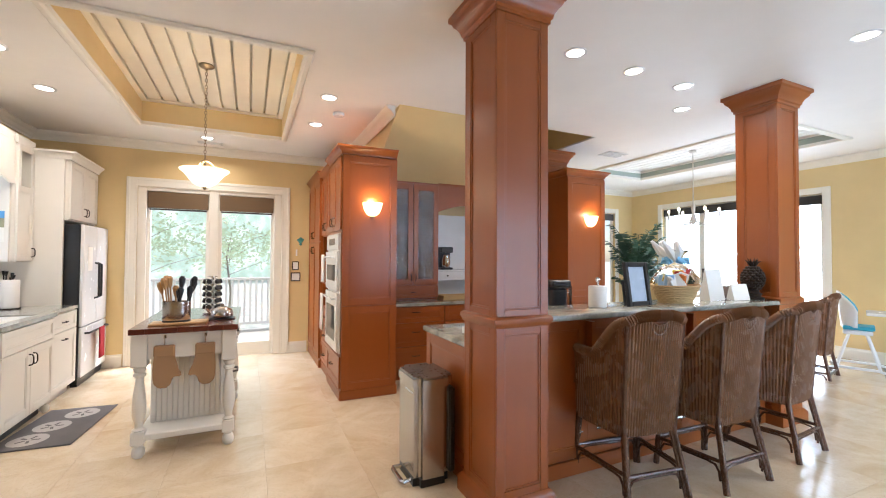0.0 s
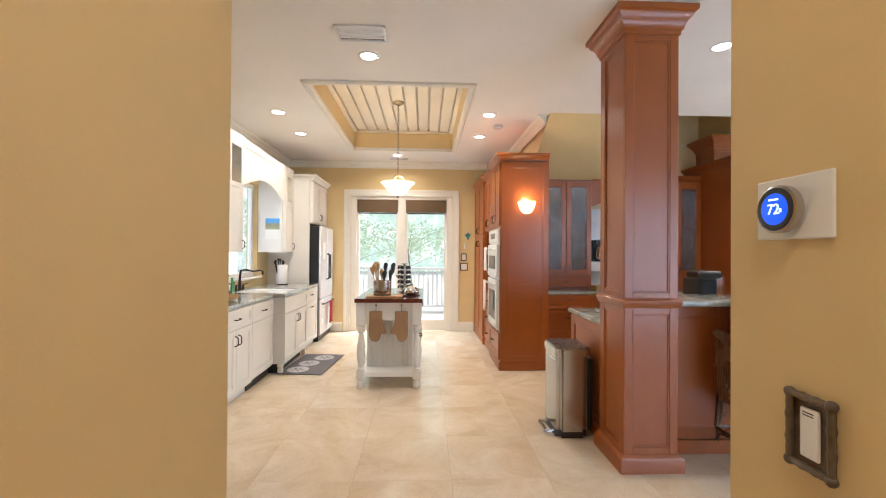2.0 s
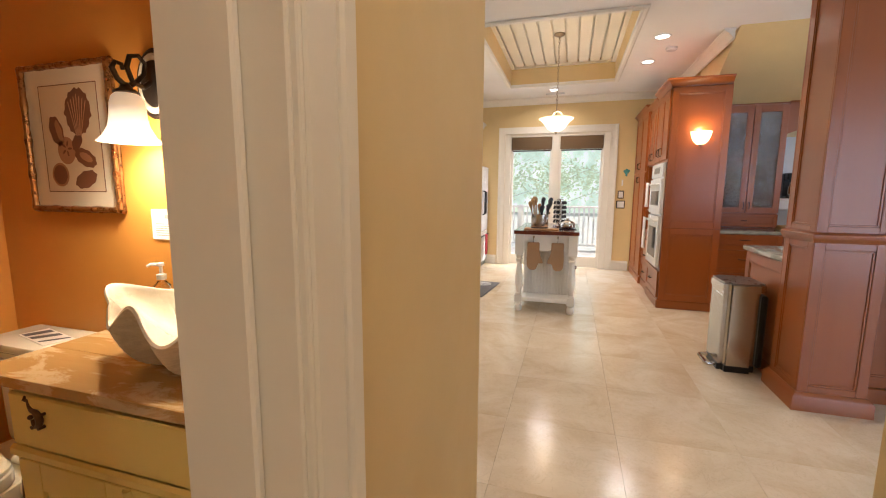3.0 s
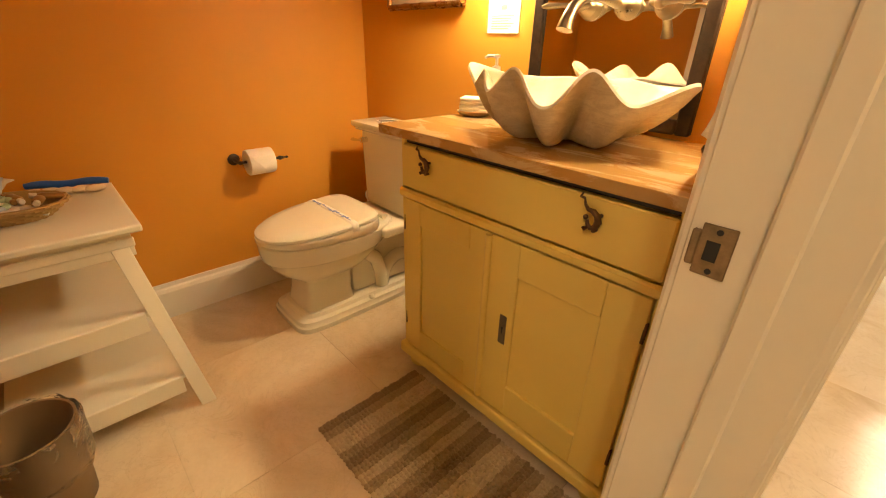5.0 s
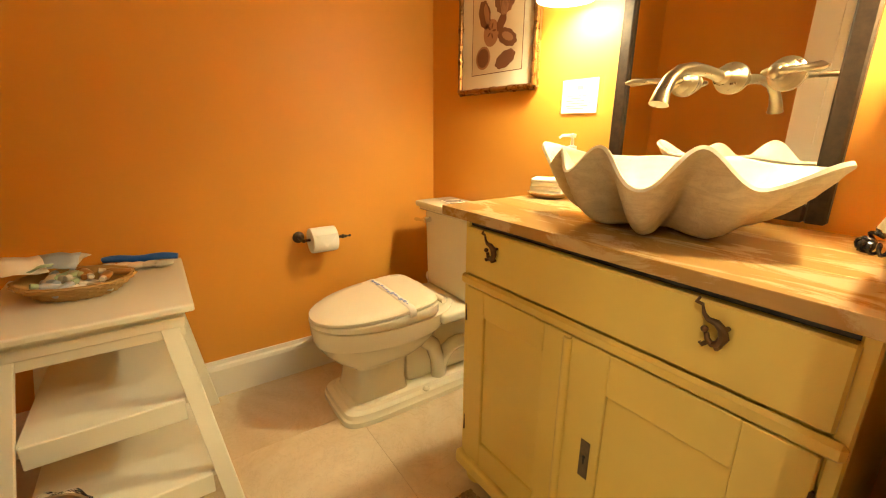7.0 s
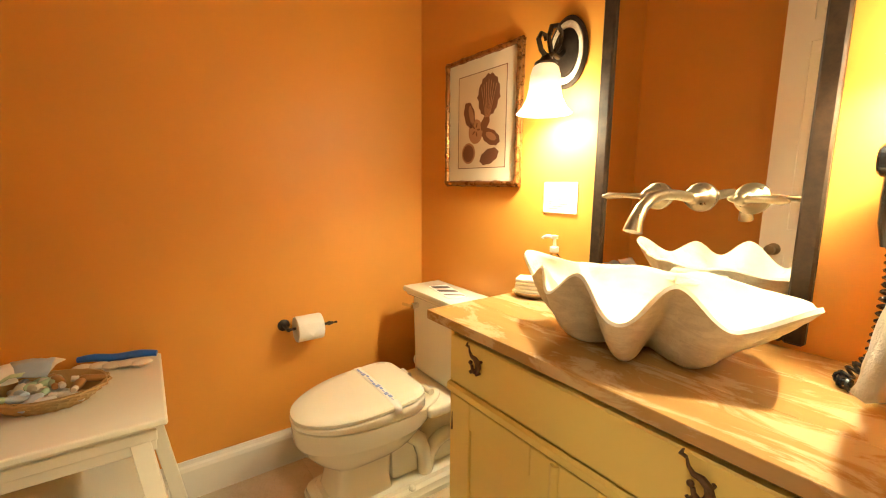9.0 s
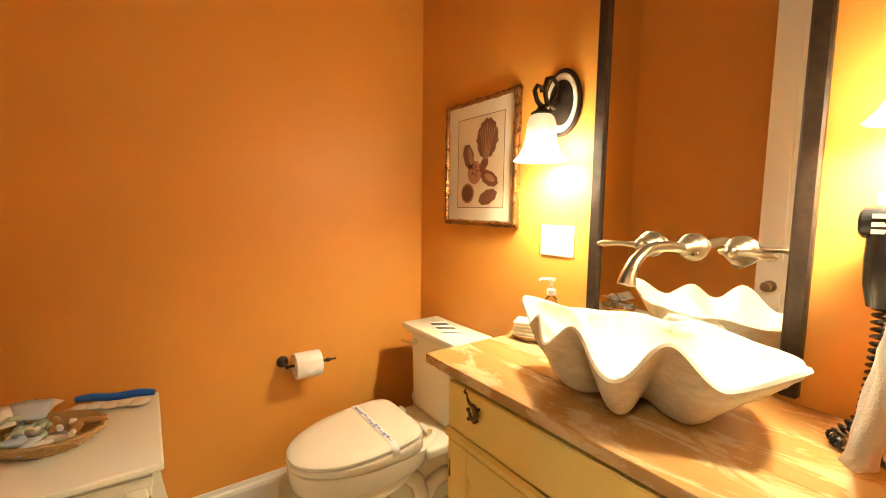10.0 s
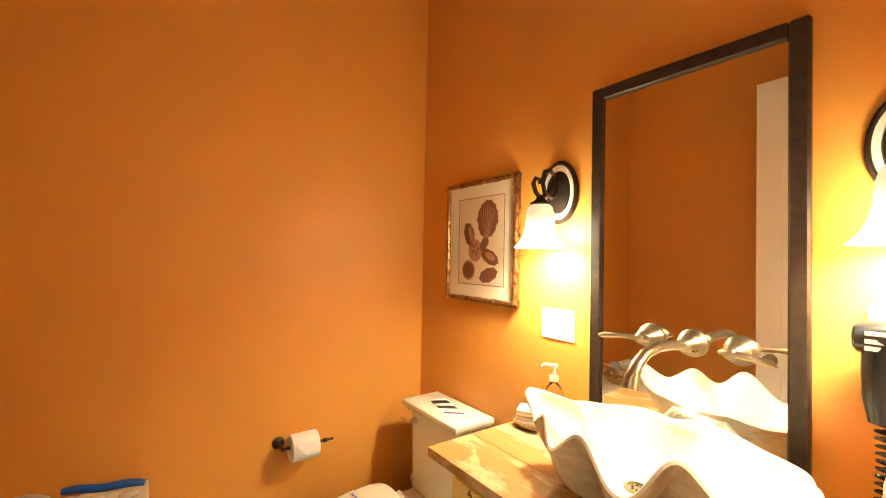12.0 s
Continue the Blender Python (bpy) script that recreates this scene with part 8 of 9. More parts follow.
# ---- pendant ----
M_ALAB = glow("lit_alabaster", (1.0, 0.80, 0.52), 2.2, 0.35)
pd = thing("pendant_light", (-1.112, 2.9, 3.2), "alabaster bowl pendant on a bronze chain, lit", "pendant light")
PX, PY = -1.125, 3.05
bm = bmesh.new()
lathe(bm, [(0.001, 3.269), (0.065, 3.268), (0.068, 3.258), (0.05, 3.243), (0.012, 3.233), (0.008, 3.21)], Matrix.Translation((PX, PY, 0)), 24)
part("canopy", bm, M_BRASS, pd, "", True)
bm = bmesh.new()
for i in range(27):
    z = 2.41 + i * 0.031
    tube(bm, [(PX + (0.010 * math.cos(k * math.pi / 4) if i % 2 else 0), PY + (0 if i % 2 else 0.010 * math.cos(k * math.pi / 4)), z + 0.020 * math.sin(k * math.pi / 4)) for k in range(8)], 0.0028, 5, True)
part("chain", bm, M_BRASS, pd, "", True)
bm = bmesh.new()
cyl(bm, (PX, PY, 2.090), (PX, PY, 2.410), 0.006, seg=8)
for k in range(3):
    a = k * 2.094
    tube(bm, [(PX, PY, 2.360), (PX + 0.05 * math.cos(a), PY + 0.05 * math.sin(a), 2.340), (PX + 0.10 * math.cos(a), PY + 0.10 * math.sin(a), 2.285), (PX + 0.145 * math.cos(a), PY + 0.145 * math.sin(a), 2.250), (PX + 0.165 * math.cos(a), PY + 0.165 * math.sin(a), 2.265)], 0.006, 7)
lathe(bm, [(0.001, 2.075), (0.012, 2.085), (0.018, 2.105), (0.008, 2.120)], Matrix.Translation((PX, PY, 0)), 12)
part("arms", bm, M_BRASS, pd, "", True)
bm = bmesh.new()
lathe(bm, [(0.001, 2.105), (0.05, 2.112), (0.10, 2.140), (0.135, 2.185), (0.165, 2.225), (0.205, 2.258), (0.212, 2.265), (0.205, 2.266), (0.160, 2.233), (0.13, 2.192), (0.095, 2.148), (0.05, 2.122), (0.001, 2.116)], Matrix.Translation((PX, PY, 0)), 40)
bw = part("bowl", bm, M_ALAB, pd, "lit alabaster glass bowl", True)
bw.visible_shadow = False
# wall bowls
M_SCON = glow("lit_amber_bowl", (1.0, 0.66, 0.30), 3.2, 0.35)
for sx in (0.43, 3.43):
    sc = thing("wall_bowl_light", (sx, 2.79, 1.96), "half bowl glass wall light, lit warm", "wall light", "cherry cabinet wall lights")
    bm = bmesh.new()
    half = lambda co, a, z: Vector((co.x, -abs(co.y) * 0.95, z))
    lathe(bm, [(0.012, -0.09), (0.045, -0.078), (0.075, -0.045), (0.092, 0.0), (0.105, 0.05), (0.101, 0.05), (0.088, 0.0), (0.07, -0.042), (0.04, -0.07), (0.008, -0.08)], Matrix.Translation((sx, 2.792, 1.965)), 36, half)
    bw = part("bowl", bm, M_SCON, sc, "lit amber glass half bowl", True)
    bw.visible_shadow = False
    part("bracket", bx(sx - 0.02, sx + 0.02, 2.772, 2.793, 1.862, 1.89, 0.004), M_BRASS, sc)
# north wall switches and ornament
for (x, z, w) in ((-0.09, 1.32, 0.085), (-0.085, 1.15, 0.125)):
    sm_ = face((x, YN, z), (0, -1, 0))
    th = thing("light_switch", (x, YN, z), "light switch plate in a dark bronze frame", "switch", "switches by the garden door")
    bm = bmesh.new()
    for a, b in (((-w / 2, -0.06), (-w / 2, 0.06)), ((w / 2, -0.06), (w / 2, 0.06)), ((-w / 2, -0.06), (w / 2, -0.06)), ((-w / 2, 0.06), (w / 2, 0.06))):
        bamboo(bm, sm_ @ Vector((*a, 0.009)), sm_ @ Vector((*b, 0.009)), 0.0075, 3)
    part("frame", bm, M_IRON, th, "", True)
    part("plate", slab(sm_, -w / 2, w / 2, -0.06, 0.06, 0.001, 0.006), M_WHITE, th)
orn = thing("wall_ornament", (-0.02, YN, 1.68), "small turquoise and bronze fish wall ornament", "ornament")
om = face((-0.02, YN, 1.70), (0, -1, 0))
M_TURQ = paint("turquoise_glaze", (0.05, 0.26, 0.26), 0.3, 0.3)
bm = bmesh.new()
for u, v, r in ((0, 0.0, 0.035), (0.03, 0.02, 0.022), (-0.03, 0.015, 0.022), (0.0, -0.05, 0.02), (0.0, 0.04, 0.02)):
    ball(bm, om @ Vector((u, v, 0.012)), r, (1, 0.4, 1), 10, 7)
part("fish", bm, M_TURQ, orn, "", True)
part("thermometer", slab(face((-0.075, YN, 1.52), (0, -1, 0)), -0.012, 0.012, -0.05, 0.05, 0.0005, 0.01, 0.002), M_WHITE, None, "small white door sensor on the wall", category="sensor")

# ---- rattan bar chairs ----
M_WICK = paint("brown_rattan_weave", (0.195, 0.095, 0.047), 0.27, 0.10, 120, 0.3)
M_CANE = wood("brown_cane", (0.050, 0.020, 0.010), (0.120, 0.050, 0.024), 0.26, "z", 2, 0.3)


def bar_chair(seat=0.56, name="bar_chair", label="brown woven rattan bar chair with curved arms and cane legs"):
    """Faces +y; the origin is on the floor under the seat's middle."""
    th = local(name, label, "chair", "rattan chairs")
    low, arm, top = seat - 0.17, seat + 0.29, seat + 0.56
    wb, wf, yb, yf = 0.205, 0.262, -0.20, 0.20

    def plan(s):
        """s from -1 (front of one arm) round the back to 1: place in plan, rim height, way out."""
        a, sg = abs(s), (1 if s >= 0 else -1)
        if a > 0.36:
            k = (a - 0.36) / 0.64
            fall = max(0.0, min(1.0, k / 0.62))
            fall = fall * fall * (3 - 2 * fall)
            h = top - 0.040 + (arm - top + 0.040) * fall + 0.02 * max(0, k - 0.75)
            return Vector((sg * (wb + (wf - wb) * math.sin(k * 1.5)), yb + (yf - yb) * k, 0)), h, Vector((sg, -0.35 * (1 - k) ** 3, 0)).normalized()
        k = a / 0.36
        return Vector((sg * wb * k, yb - 0.022 * (1 - k * k), 0)), top - 0.040 * k ** 3, Vector((sg * 0.35 * k ** 4, -1, 0)).normalized()

    def wall_at(s, f):
        p, h, out = plan(s)
        z = low + (h - 0.01 - low) * f
        lean = (z - low) / (top - low)
        back = max(0.0, min(1.0, (0.6 - abs(s)) / 0.3))
        return Vector((p.x * (0.90 + 0.10 * lean), p.y - 0.075 * (lean - 0.35) * back, z)), out

    stakes, rows, sub = 62, 58, 4
    n = stakes * sub
    bm = bmesh.new()
    cols = []
    for i in range(n + 1):
        s = -1 + 2 * i / n
        cell = i // sub
        rib = abs(math.sin(math.pi * i / sub))
        col = []
        for j in range(rows * 2 + 1):
            p, out = wall_at(s, j / (rows * 2))
            strand = 0.5 + 0.5 * math.cos(math.pi * (j + cell))
            col.append(bm.verts.new(p + out * (0.0072 * rib * (0.90 + 0.14 * strand))))
        cols.append(col)
    for i in range(n):
        mid = -1 + 2 * (i + 0.5) / n
        for j in range(rows * 2):
            if (mid / 0.125) ** 2 + ((j - rows * 2) / (rows * 0.16)) ** 2 < 1:
                continue
            bm.faces.new((cols[i][j], cols[i + 1][j], cols[i + 1][j + 1], cols[i][j + 1]))
    ob = part("woven_shell", bm, M_WICK, th, "tightly woven rattan shell", True)
    ob.modifiers.new("thickness", "SOLIDIFY").thickness = 0.010
    # rolled rim, wound with strands
    rim = [wall_at(-1 + 2 * i / 300, 1.0)[0] for i in range(301)]
    roll_ = lambda e: [e + Vector((0, d, z)) for d, z in ((0.006, -0.24), (0.016, -0.20), (0.026, -0.15), (0.030, -0.10), (0.028, -0.06), (0.018, -0.025), (0.008, -0.006))]
    pts = roll_(rim[0]) + rim + roll_(rim[-1])[::-1]
    fine = []
    for a, b in zip(pts, pts[1:]):
        k = max(1, round((b - a).length / 0.0045))
        fine += [a.lerp(b, q / k) for q in range(k)]
    bm = bmesh.new()
    tube(bm, fine, [0.0310 + 0.0052 * math.sin(k * 2.1) for k in range(len(fine))], 10)
    part("rolled_rim", bm, M_WICK, th, "thick wound rattan rim", True)
    bm = bmesh.new()
    tube(bm, [wall_at(0.125 * math.cos(k * math.pi / 14), 1.0 - 0.158 * math.sin(k * math.pi / 14))[0] + Vector((0, -0.008, 0)) for k in range(15)], 0.009, 8)
    part("hand_grip", bm, M_CANE, th, "curved cane hand grip", True)
    part("seat", bx(-wb + 0.01, wb - 0.01, yb + 0.02, yf - 0.02, seat - 0.06, seat, 0.02, 2), M_WICK, th)
    bm = bmesh.new()
    hem = [wall_at(-1 + 2 * i / 80, 0.0)[0] + wall_at(-1 + 2 * i / 80, 0.0)[1] * 0.004 for i in range(81)]
    tube(bm, hem, [0.0075 + 0.0012 * (k % 2) for k in range(81)], 6)
    part("lower_hem", bm, M_WICK, th, "", True)
    for sg in (-1, 1):
        bm = bmesh.new()
        tube(bm, [wall_at(sg * 0.36, f / 10)[0] + Vector((sg * 0.006, -0.008, 0)) for f in range(11)], 0.0125, 8)
        part("corner_cane", bm, M_CANE, th, "", True)
    legs = {}
    for sx in (-1, 1):
        for sy in (-1, 1):
            t_ = Vector((sx * (0.182 if sy < 0 else 0.235), yb + 0.02 if sy < 0 else yf - 0.015, low + 0.03))
            b_ = Vector((sx * (0.225 if sy < 0 else 0.262), yb - 0.062 if sy < 0 else yf + 0.005, 0.0))
            legs[sx, sy] = (t_, b_)
            bm = bmesh.new()
            tube(bm, [b_, b_.lerp(t_, 0.5), t_], [0.0195, 0.0185, 0.019], 10)
            side = Vector((-sx * 0.020, 0.004, 0))
            tube(bm, [b_ + side, b_.lerp(t_, 0.5) + side, t_ + side], 0.0115, 8)
            part("leg", bm, M_CANE, th, "", True)

    def at(sx, sy, z):
        t_, b_ = legs[sx, sy]
        return b_.lerp(t_, z / t_.z)

    for (a, b), z in ((((-1, -1), (1, -1)), 0.17), (((-1, 1), (1, 1)), 0.19), (((-1, -1), (-1, 1)), 0.18), (((1, -1), (1, 1)), 0.18)):
        bm = bmesh.new()
        p, q = at(*a, z), at(*b, z)
        tube(bm, [p, p.lerp(q, 0.5), q], 0.0125, 8)
        for e, o in ((p, q), (q, p)):
            d_ = (o - e).normalized()
            tube(bm, [e + Vector((0, 0, -0.12)) + d_ * 0.016, e + Vector((0, 0, -0.065)) + d_ * 0.022, e + d_ * 0.045 + Vector((0, 0, -0.028)), e + d_ * 0.09 + Vector((0, 0, -0.020)), q.lerp(p, 0.5) + Vector((0, 0, -0.020))], 0.0075, 7)
        part("stretcher", bm, M_CANE, th, "", True)
    bm = bmesh.new()
    p, q = at(-1, 1, 0.27), at(1, 1, 0.27)
    tube(bm, [p.lerp(q, k / 8) + Vector((0, 0.04 * math.sin(math.pi * k / 8), 0)) for k in range(9)], 0.013, 8)
    part("foot_rail", bm, M_STEEL, th, "worn metal foot rail", True)
    return th


c1 = bar_chair()
c1.matrix_basis = pose(1.516, 0.510, 0, 0, 0, -8)
for x, y, r in ((2.174, 0.405, -1), (3.017, 0.455, 5)):
    copy_thing(c1, pose(x, y, 0, 0, 0, r))
c4 = copy_thing(c1, pose(5.75, 1.42, -0.10, 0, 0, 12))
tagged(c4, "brown woven rattan dining chair standing by the far table")

# ---- things on the bar ----
BZ = 1.09
pr = thing("paper_towel_roll", (1.5, 0.82, BZ), "cream paper towel roll standing on the bar", "paper towel")
bm = bmesh.new()
lathe(bm, [(0.02, 0.0), (0.064, 0.0), (0.066, 0.004), (0.066, 0.15), (0.064, 0.154), (0.02, 0.154)], Matrix.Translation((1.615, 0.86, BZ + 0.001)), 28)
part("roll", bm, M_TISSUE, pr, "", True)
bm = bmesh.new()
cyl(bm, (1.615, 0.86, BZ + 0.10), (1.615, 0.86, BZ + 0.19), 0.007, seg=10)
ball(bm, (1.615, 0.86, BZ + 0.20), 0.02, (1, 0.4, 1))
part("finial", bm, M_STEEL, pr, "", True)
pf = thing("photo_frame", (2.05, 0.9, BZ), "black picture frame standing on the bar", "picture frame")
fmx = Matrix.Translation((1.93, 0.77, BZ + 0.002)) @ Matrix.Rotation(radians(4), 4, "Z") @ face((0, 0, 0), (0, -1, 0)) @ pose(0, 0, 0, -8, 0, 0)
bm = bmesh.new()
for b in ((-0.13, -0.095, 0, 0.33), (0.095, 0.13, 0, 0.33), (-0.095, 0.095, 0, 0.035), (-0.095, 0.095, 0.295, 0.33)):
    box(bm, *b, 0, 0.03, 0.004, m=fmx)
part("frame", bm, M_BLACK, pf)
bm = bmesh.new()
box(bm, -0.095, 0.095, 0.035, 0.295, 0.004, 0.014, m=fmx)
part("picture", bm, paint("pale_blue_print", (0.50, 0.58, 0.68), 0.25, 0.25, 12), pf, "pale blue picture under glass")
bm = bmesh.new()
box(bm, -0.03, 0.03, 0.0, 0.20, -0.10, -0.094, m=fmx)
box(bm, -0.03, 0.03, 0.19, 0.20, -0.094, 0.0, m=fmx)
part("easel_back", bm, M_BLACK, pf)
gb = thing("gift_basket", (2.78, 1.02, BZ), "pale wicker gift basket wrapped in clear film with snacks", "gift basket")
GB = Matrix.Translation((2.47, 0.86, BZ)) @ Matrix.Diagonal((1.25, 0.9, 1, 1))
for i in range(10):
    bm = bmesh.new()
    r, z = 0.115 + 0.006 * i, 0.008 + 0.0145 * i
    tube(bm, [GB @ Vector(((r + 0.004 * (-1) ** (k + i)) * math.cos(k * math.pi / 18), (r + 0.004 * (-1) ** (k + i)) * math.sin(k * math.pi / 18), z)) for k in range(36)], 0.008, 5, True)
    part("woven_strand", bm, M_WICKERL, gb, "", True)
bm = bmesh.new()
lathe(bm, [(0.001, 0.001), (0.12, 0.001), (0.165, 0.145), (0.16, 0.145), (0.11, 0.008), (0.001, 0.008)], GB, 30)
part("lining", bm, M_WICKERL, gb, "", True)
random.seed(13)
M_SN = [paint("orange_packet", (0.75, 0.22, 0.03), 0.3), paint("yellow_packet", (0.75, 0.55, 0.06), 0.3), paint("white_packet", (0.75, 0.75, 0.72), 0.3), paint("red_packet", (0.5, 0.05, 0.04), 0.3), paint("pale_blue_packet", (0.35, 0.55, 0.75), 0.3)]
for i in range(18):
    a, r = i * 2.4, 0.03 + 0.10 * ((i * 0.618) % 1)
    bm = bmesh.new()
    box(bm, -0.035, 0.035, -0.012, 0.012, -0.055, 0.055, 0.006, 2)
    ob = part("snack_packet", bm, M_SN[i % 5], None, "small bright snack packet in the gift basket", category="packet", group="gift basket packets")
    p = GB @ Vector((r * math.cos(a), r * math.sin(a), 0.15 + 0.05 * ((i * 0.37) % 1)))
    ob.matrix_basis = pose(*p, random.uniform(-25, 25), random.uniform(-35, 35), random.uniform(0, 180))
M_FILM = glass("clear_film", (0.97, 0.98, 1.0), 0.06, 1.08, 0.9, 14)
bm = bmesh.new()
wob = lambda co, a, z: Vector((co.x * (1 + 0.10 * math.sin(a * 5 + z * 20)), co.y * (1 + 0.10 * math.sin(a * 4 - z * 14)), z))
lathe(bm, [(0.17, 0.13), (0.165, 0.20), (0.12, 0.27), (0.05, 0.32), (0.03, 0.335), (0.06, 0.38), (0.10, 0.43)], GB, 40, wob)
fl = part("wrapping_film", bm, M_FILM, gb, "clear crinkled wrapping film", True)
fl.visible_shadow = False
M_RIB = paint("sky_blue_ribbon", (0.20, 0.50, 0.75), 0.4, 0.1)
bm = bmesh.new()
for k in range(6):
    a = k * 1.05
    tube(bm, [GB @ Vector((0.03 * math.cos(a), 0.03 * math.sin(a), 0.335)), GB @ Vector((0.09 * math.cos(a), 0.09 * math.sin(a), 0.36)), GB @ Vector((0.10 * math.cos(a + 0.4), 0.10 * math.sin(a + 0.4), 0.33)), GB @ Vector((0.03 * math.cos(a), 0.03 * math.sin(a), 0.33))], [0.008, 0.018, 0.018, 0.008], 6)
part("ribbon_bow", bm, M_RIB, gb, "pale blue ribbon bow", True)
bm = bmesh.new()
for k in range(5):
    a = k * 1.3
    tube(bm, [GB @ Vector((0.02 * math.cos(a), 0.02 * math.sin(a), 0.34)), GB @ Vector((0.07 * math.cos(a) - 0.05, 0.07 * math.sin(a), 0.42)), GB @ Vector((0.10 * math.cos(a) - 0.10, 0.08 * math.sin(a), 0.50))], [0.01, 0.035, 0.012], 6)
part("film_tuft", bm, M_TISSUE, gb, "white gathered film ends", True)


def card(x, y, w, h, turn, mat, label):
    bm = bmesh.new()
    m = Matrix.Translation((x, y, BZ + 0.001)) @ Matrix.Rotation(radians(turn), 4, "Z")
    prism(bm, [(-0.045, 0), (0.045, 0), (0.004, h), (-0.004, h)], m @ pose(0, 0, 0, 90, 0, 90) @ Matrix.Translation((0, 0, -w / 2)), w)
    return part("standing_card", bm, mat, None, label, category="card")


card(2.95, 0.86, 0.24, 0.27, 5, M_PAPER, "white printed sheet standing in a clear holder")
card(3.18, 0.78, 0.16, 0.14, -15, M_PAPER, "small white folded card on the bar")
card(3.12, 0.96, 0.10, 0.24, 10, M_SN[3], "red and blue leaflet standing on the bar")
pa = thing("pineapple_lamp", (3.62, 1.0, BZ), "dark bronze pineapple ornament on a foot", "ornament")
PM = Matrix.Translation((3.36, 0.76, BZ))
bm = bmesh.new()
lathe(bm, [(0.085, 0.001), (0.088, 0.02), (0.06, 0.03), (0.07, 0.055), (0.05, 0.065), (0.045, 0.08), (0.06, 0.095)], PM, 24)
part("foot", bm, M_IRON, pa, "", True)
bm = bmesh.new()
for j in range(9):
    z = 0.105 + j * 0.022
    r = 0.078 * math.sin(math.pi * (0.22 + 0.62 * j / 8))
    for k in range(11):
        a = (k + 0.5 * (j % 2)) * 2 * math.pi / 11
        ball(bm, PM @ Vector((r * math.cos(a), r * math.sin(a), z)), 0.021, (1, 1, 0.8), 7, 5)
lathe(bm, [(0.05, 0.09), (0.075, 0.14), (0.078, 0.2), (0.06, 0.27), (0.03, 0.30)], PM, 20)
part("fruit", bm, M_IRON, pa, "", True)
bm = bmesh.new()
for k in range(14):
    a = k * 2.4
    rr = 0.02 + 0.002 * k
    tube(bm, [PM @ Vector((0.01 * math.cos(a), 0.01 * math.sin(a), 0.285)), PM @ Vector((rr * math.cos(a), rr * math.sin(a), 0.33)), PM @ Vector((rr * 1.7 * math.cos(a), rr * 1.7 * math.sin(a), 0.375 - 0.003 * k))], [0.009, 0.008, 0.001], 5)
part("leaf_crown", bm, M_IRON, pa, "", True)
cb = thing("small_bowl", (3.42, 1.2, BZ), "small grey bowl on the bar", "bowl")
bm = bmesh.new()
lathe(bm, [(0.05, 0.001), (0.07, 0.02), (0.075, 0.11), (0.07, 0.11), (0.06, 0.03), (0.001, 0.02)], Matrix.Translation((3.30, 0.95, BZ)), 22)
part("bowl", bm, M_GREYINK, cb, "", True)
km = thing("capsule_coffee_machine", (1.62, 1.35, 0.912), "black capsule coffee machine with clear tank", "coffee machine")
part("body", bx(1.52, 1.68, 1.25, 1.50, 0.913, 1.20, 0.025, 3), M_BLACK, km)
part("head", bx(1.50, 1.70, 1.22, 1.42, 1.20, 1.27, 0.025, 3), M_DARKPL, km)
wt = part("water_tank", bx(1.682, 1.76, 1.28, 1.46, 0.913, 1.22, 0.01), M_SOAPG, km, "clear water tank")
wt.visible_shadow = False
part("white_dish", rounded(0.66, 0.76, 1.10, 1.22, 0.913, 0.96, 0.03), M_WHITE, None, "small white china dish on the peninsula", True, category="dish")

# ---- dining end ----
for nm, o, n, w, h, z0, label in (("window_2", (XE, 3.84, 0), (-1, 0, 0), 1.64, 2.52, 0.70, "wide white framed dining window with bright daylight"), ("door_3", (XE, 2.28, 0), (-1, 0, 0), 0.76, 2.48, 0.0, "white framed glazed door to the terrace"),
                                  ("window_3", (6.39, 5.45, 0), (0, -1, 0), 0.74, 2.48, 0.30, "white framed narrow dining window"),
                                  ("window_4", (2.95, -3.0, 0), (0, 1, 0), 2.10, 2.40, 0.30, "wide white framed great room window"), ("window_5", (5.65, -3.0, 0), (0, 1, 0), 2.10, 2.40, 0.30, "wide white framed great room window")):
    th = tagged(thing(nm, o, label, "window"), kind="structure")
    m = face(o, n)
    bm = bmesh.new()
    for u0, u1, v0, v1 in ((-w / 2 - 0.10, -w / 2, z0 - (0.1 if z0 else 0), h + 0.10), (w / 2, w / 2 + 0.10, z0 - (0.1 if z0 else 0), h + 0.10), (-w / 2, w / 2, h, h + 0.10)) + (((-w / 2, w / 2, z0 - 0.10, z0),) if z0 else ()):
        box(bm, u0, u1, v0, v1, 0, 0.022, 0.004, m=m)
    part("casing", bm, M_TRIM, th)
    k = 2 if w > 1 else 1
    for i in range(k):
        a, b = -w / 2 + i * w / k, -w / 2 + (i + 1) * w / k
        bm = bmesh.new()
        for c in ((a, a + 0.05, z0, h), (b - 0.05, b, z0, h), (a + 0.05, b - 0.05, z0, z0 + 0.06), (a + 0.05, b - 0.05, h - 0.05, h)):
            box(bm, *c, -0.10, -0.05, 0.003, m=m)
        fr_ = part("window_frame", bm, M_TRIM, th)
        g_ = part("pane", slab(m, a + 0.045, b - 0.045, z0 + 0.055, h - 0.045, -0.078, -0.072), M_GLASS, fr_, "clear glass pane")
        g_.visible_shadow = False
    part("shade_roll", slab(m, -w / 2 + 0.02, w / 2 - 0.02, h - 0.16, h - 0.02, -0.045, -0.01, 0.005), paint("dark_shade_roll", (0.05, 0.045, 0.04), 0.8, 0.1), th, "dark rolled window shade")
dt = thing("dining_table", (5.6, 2.6, 0), "white round dining table", "table")
bm = bmesh.new()
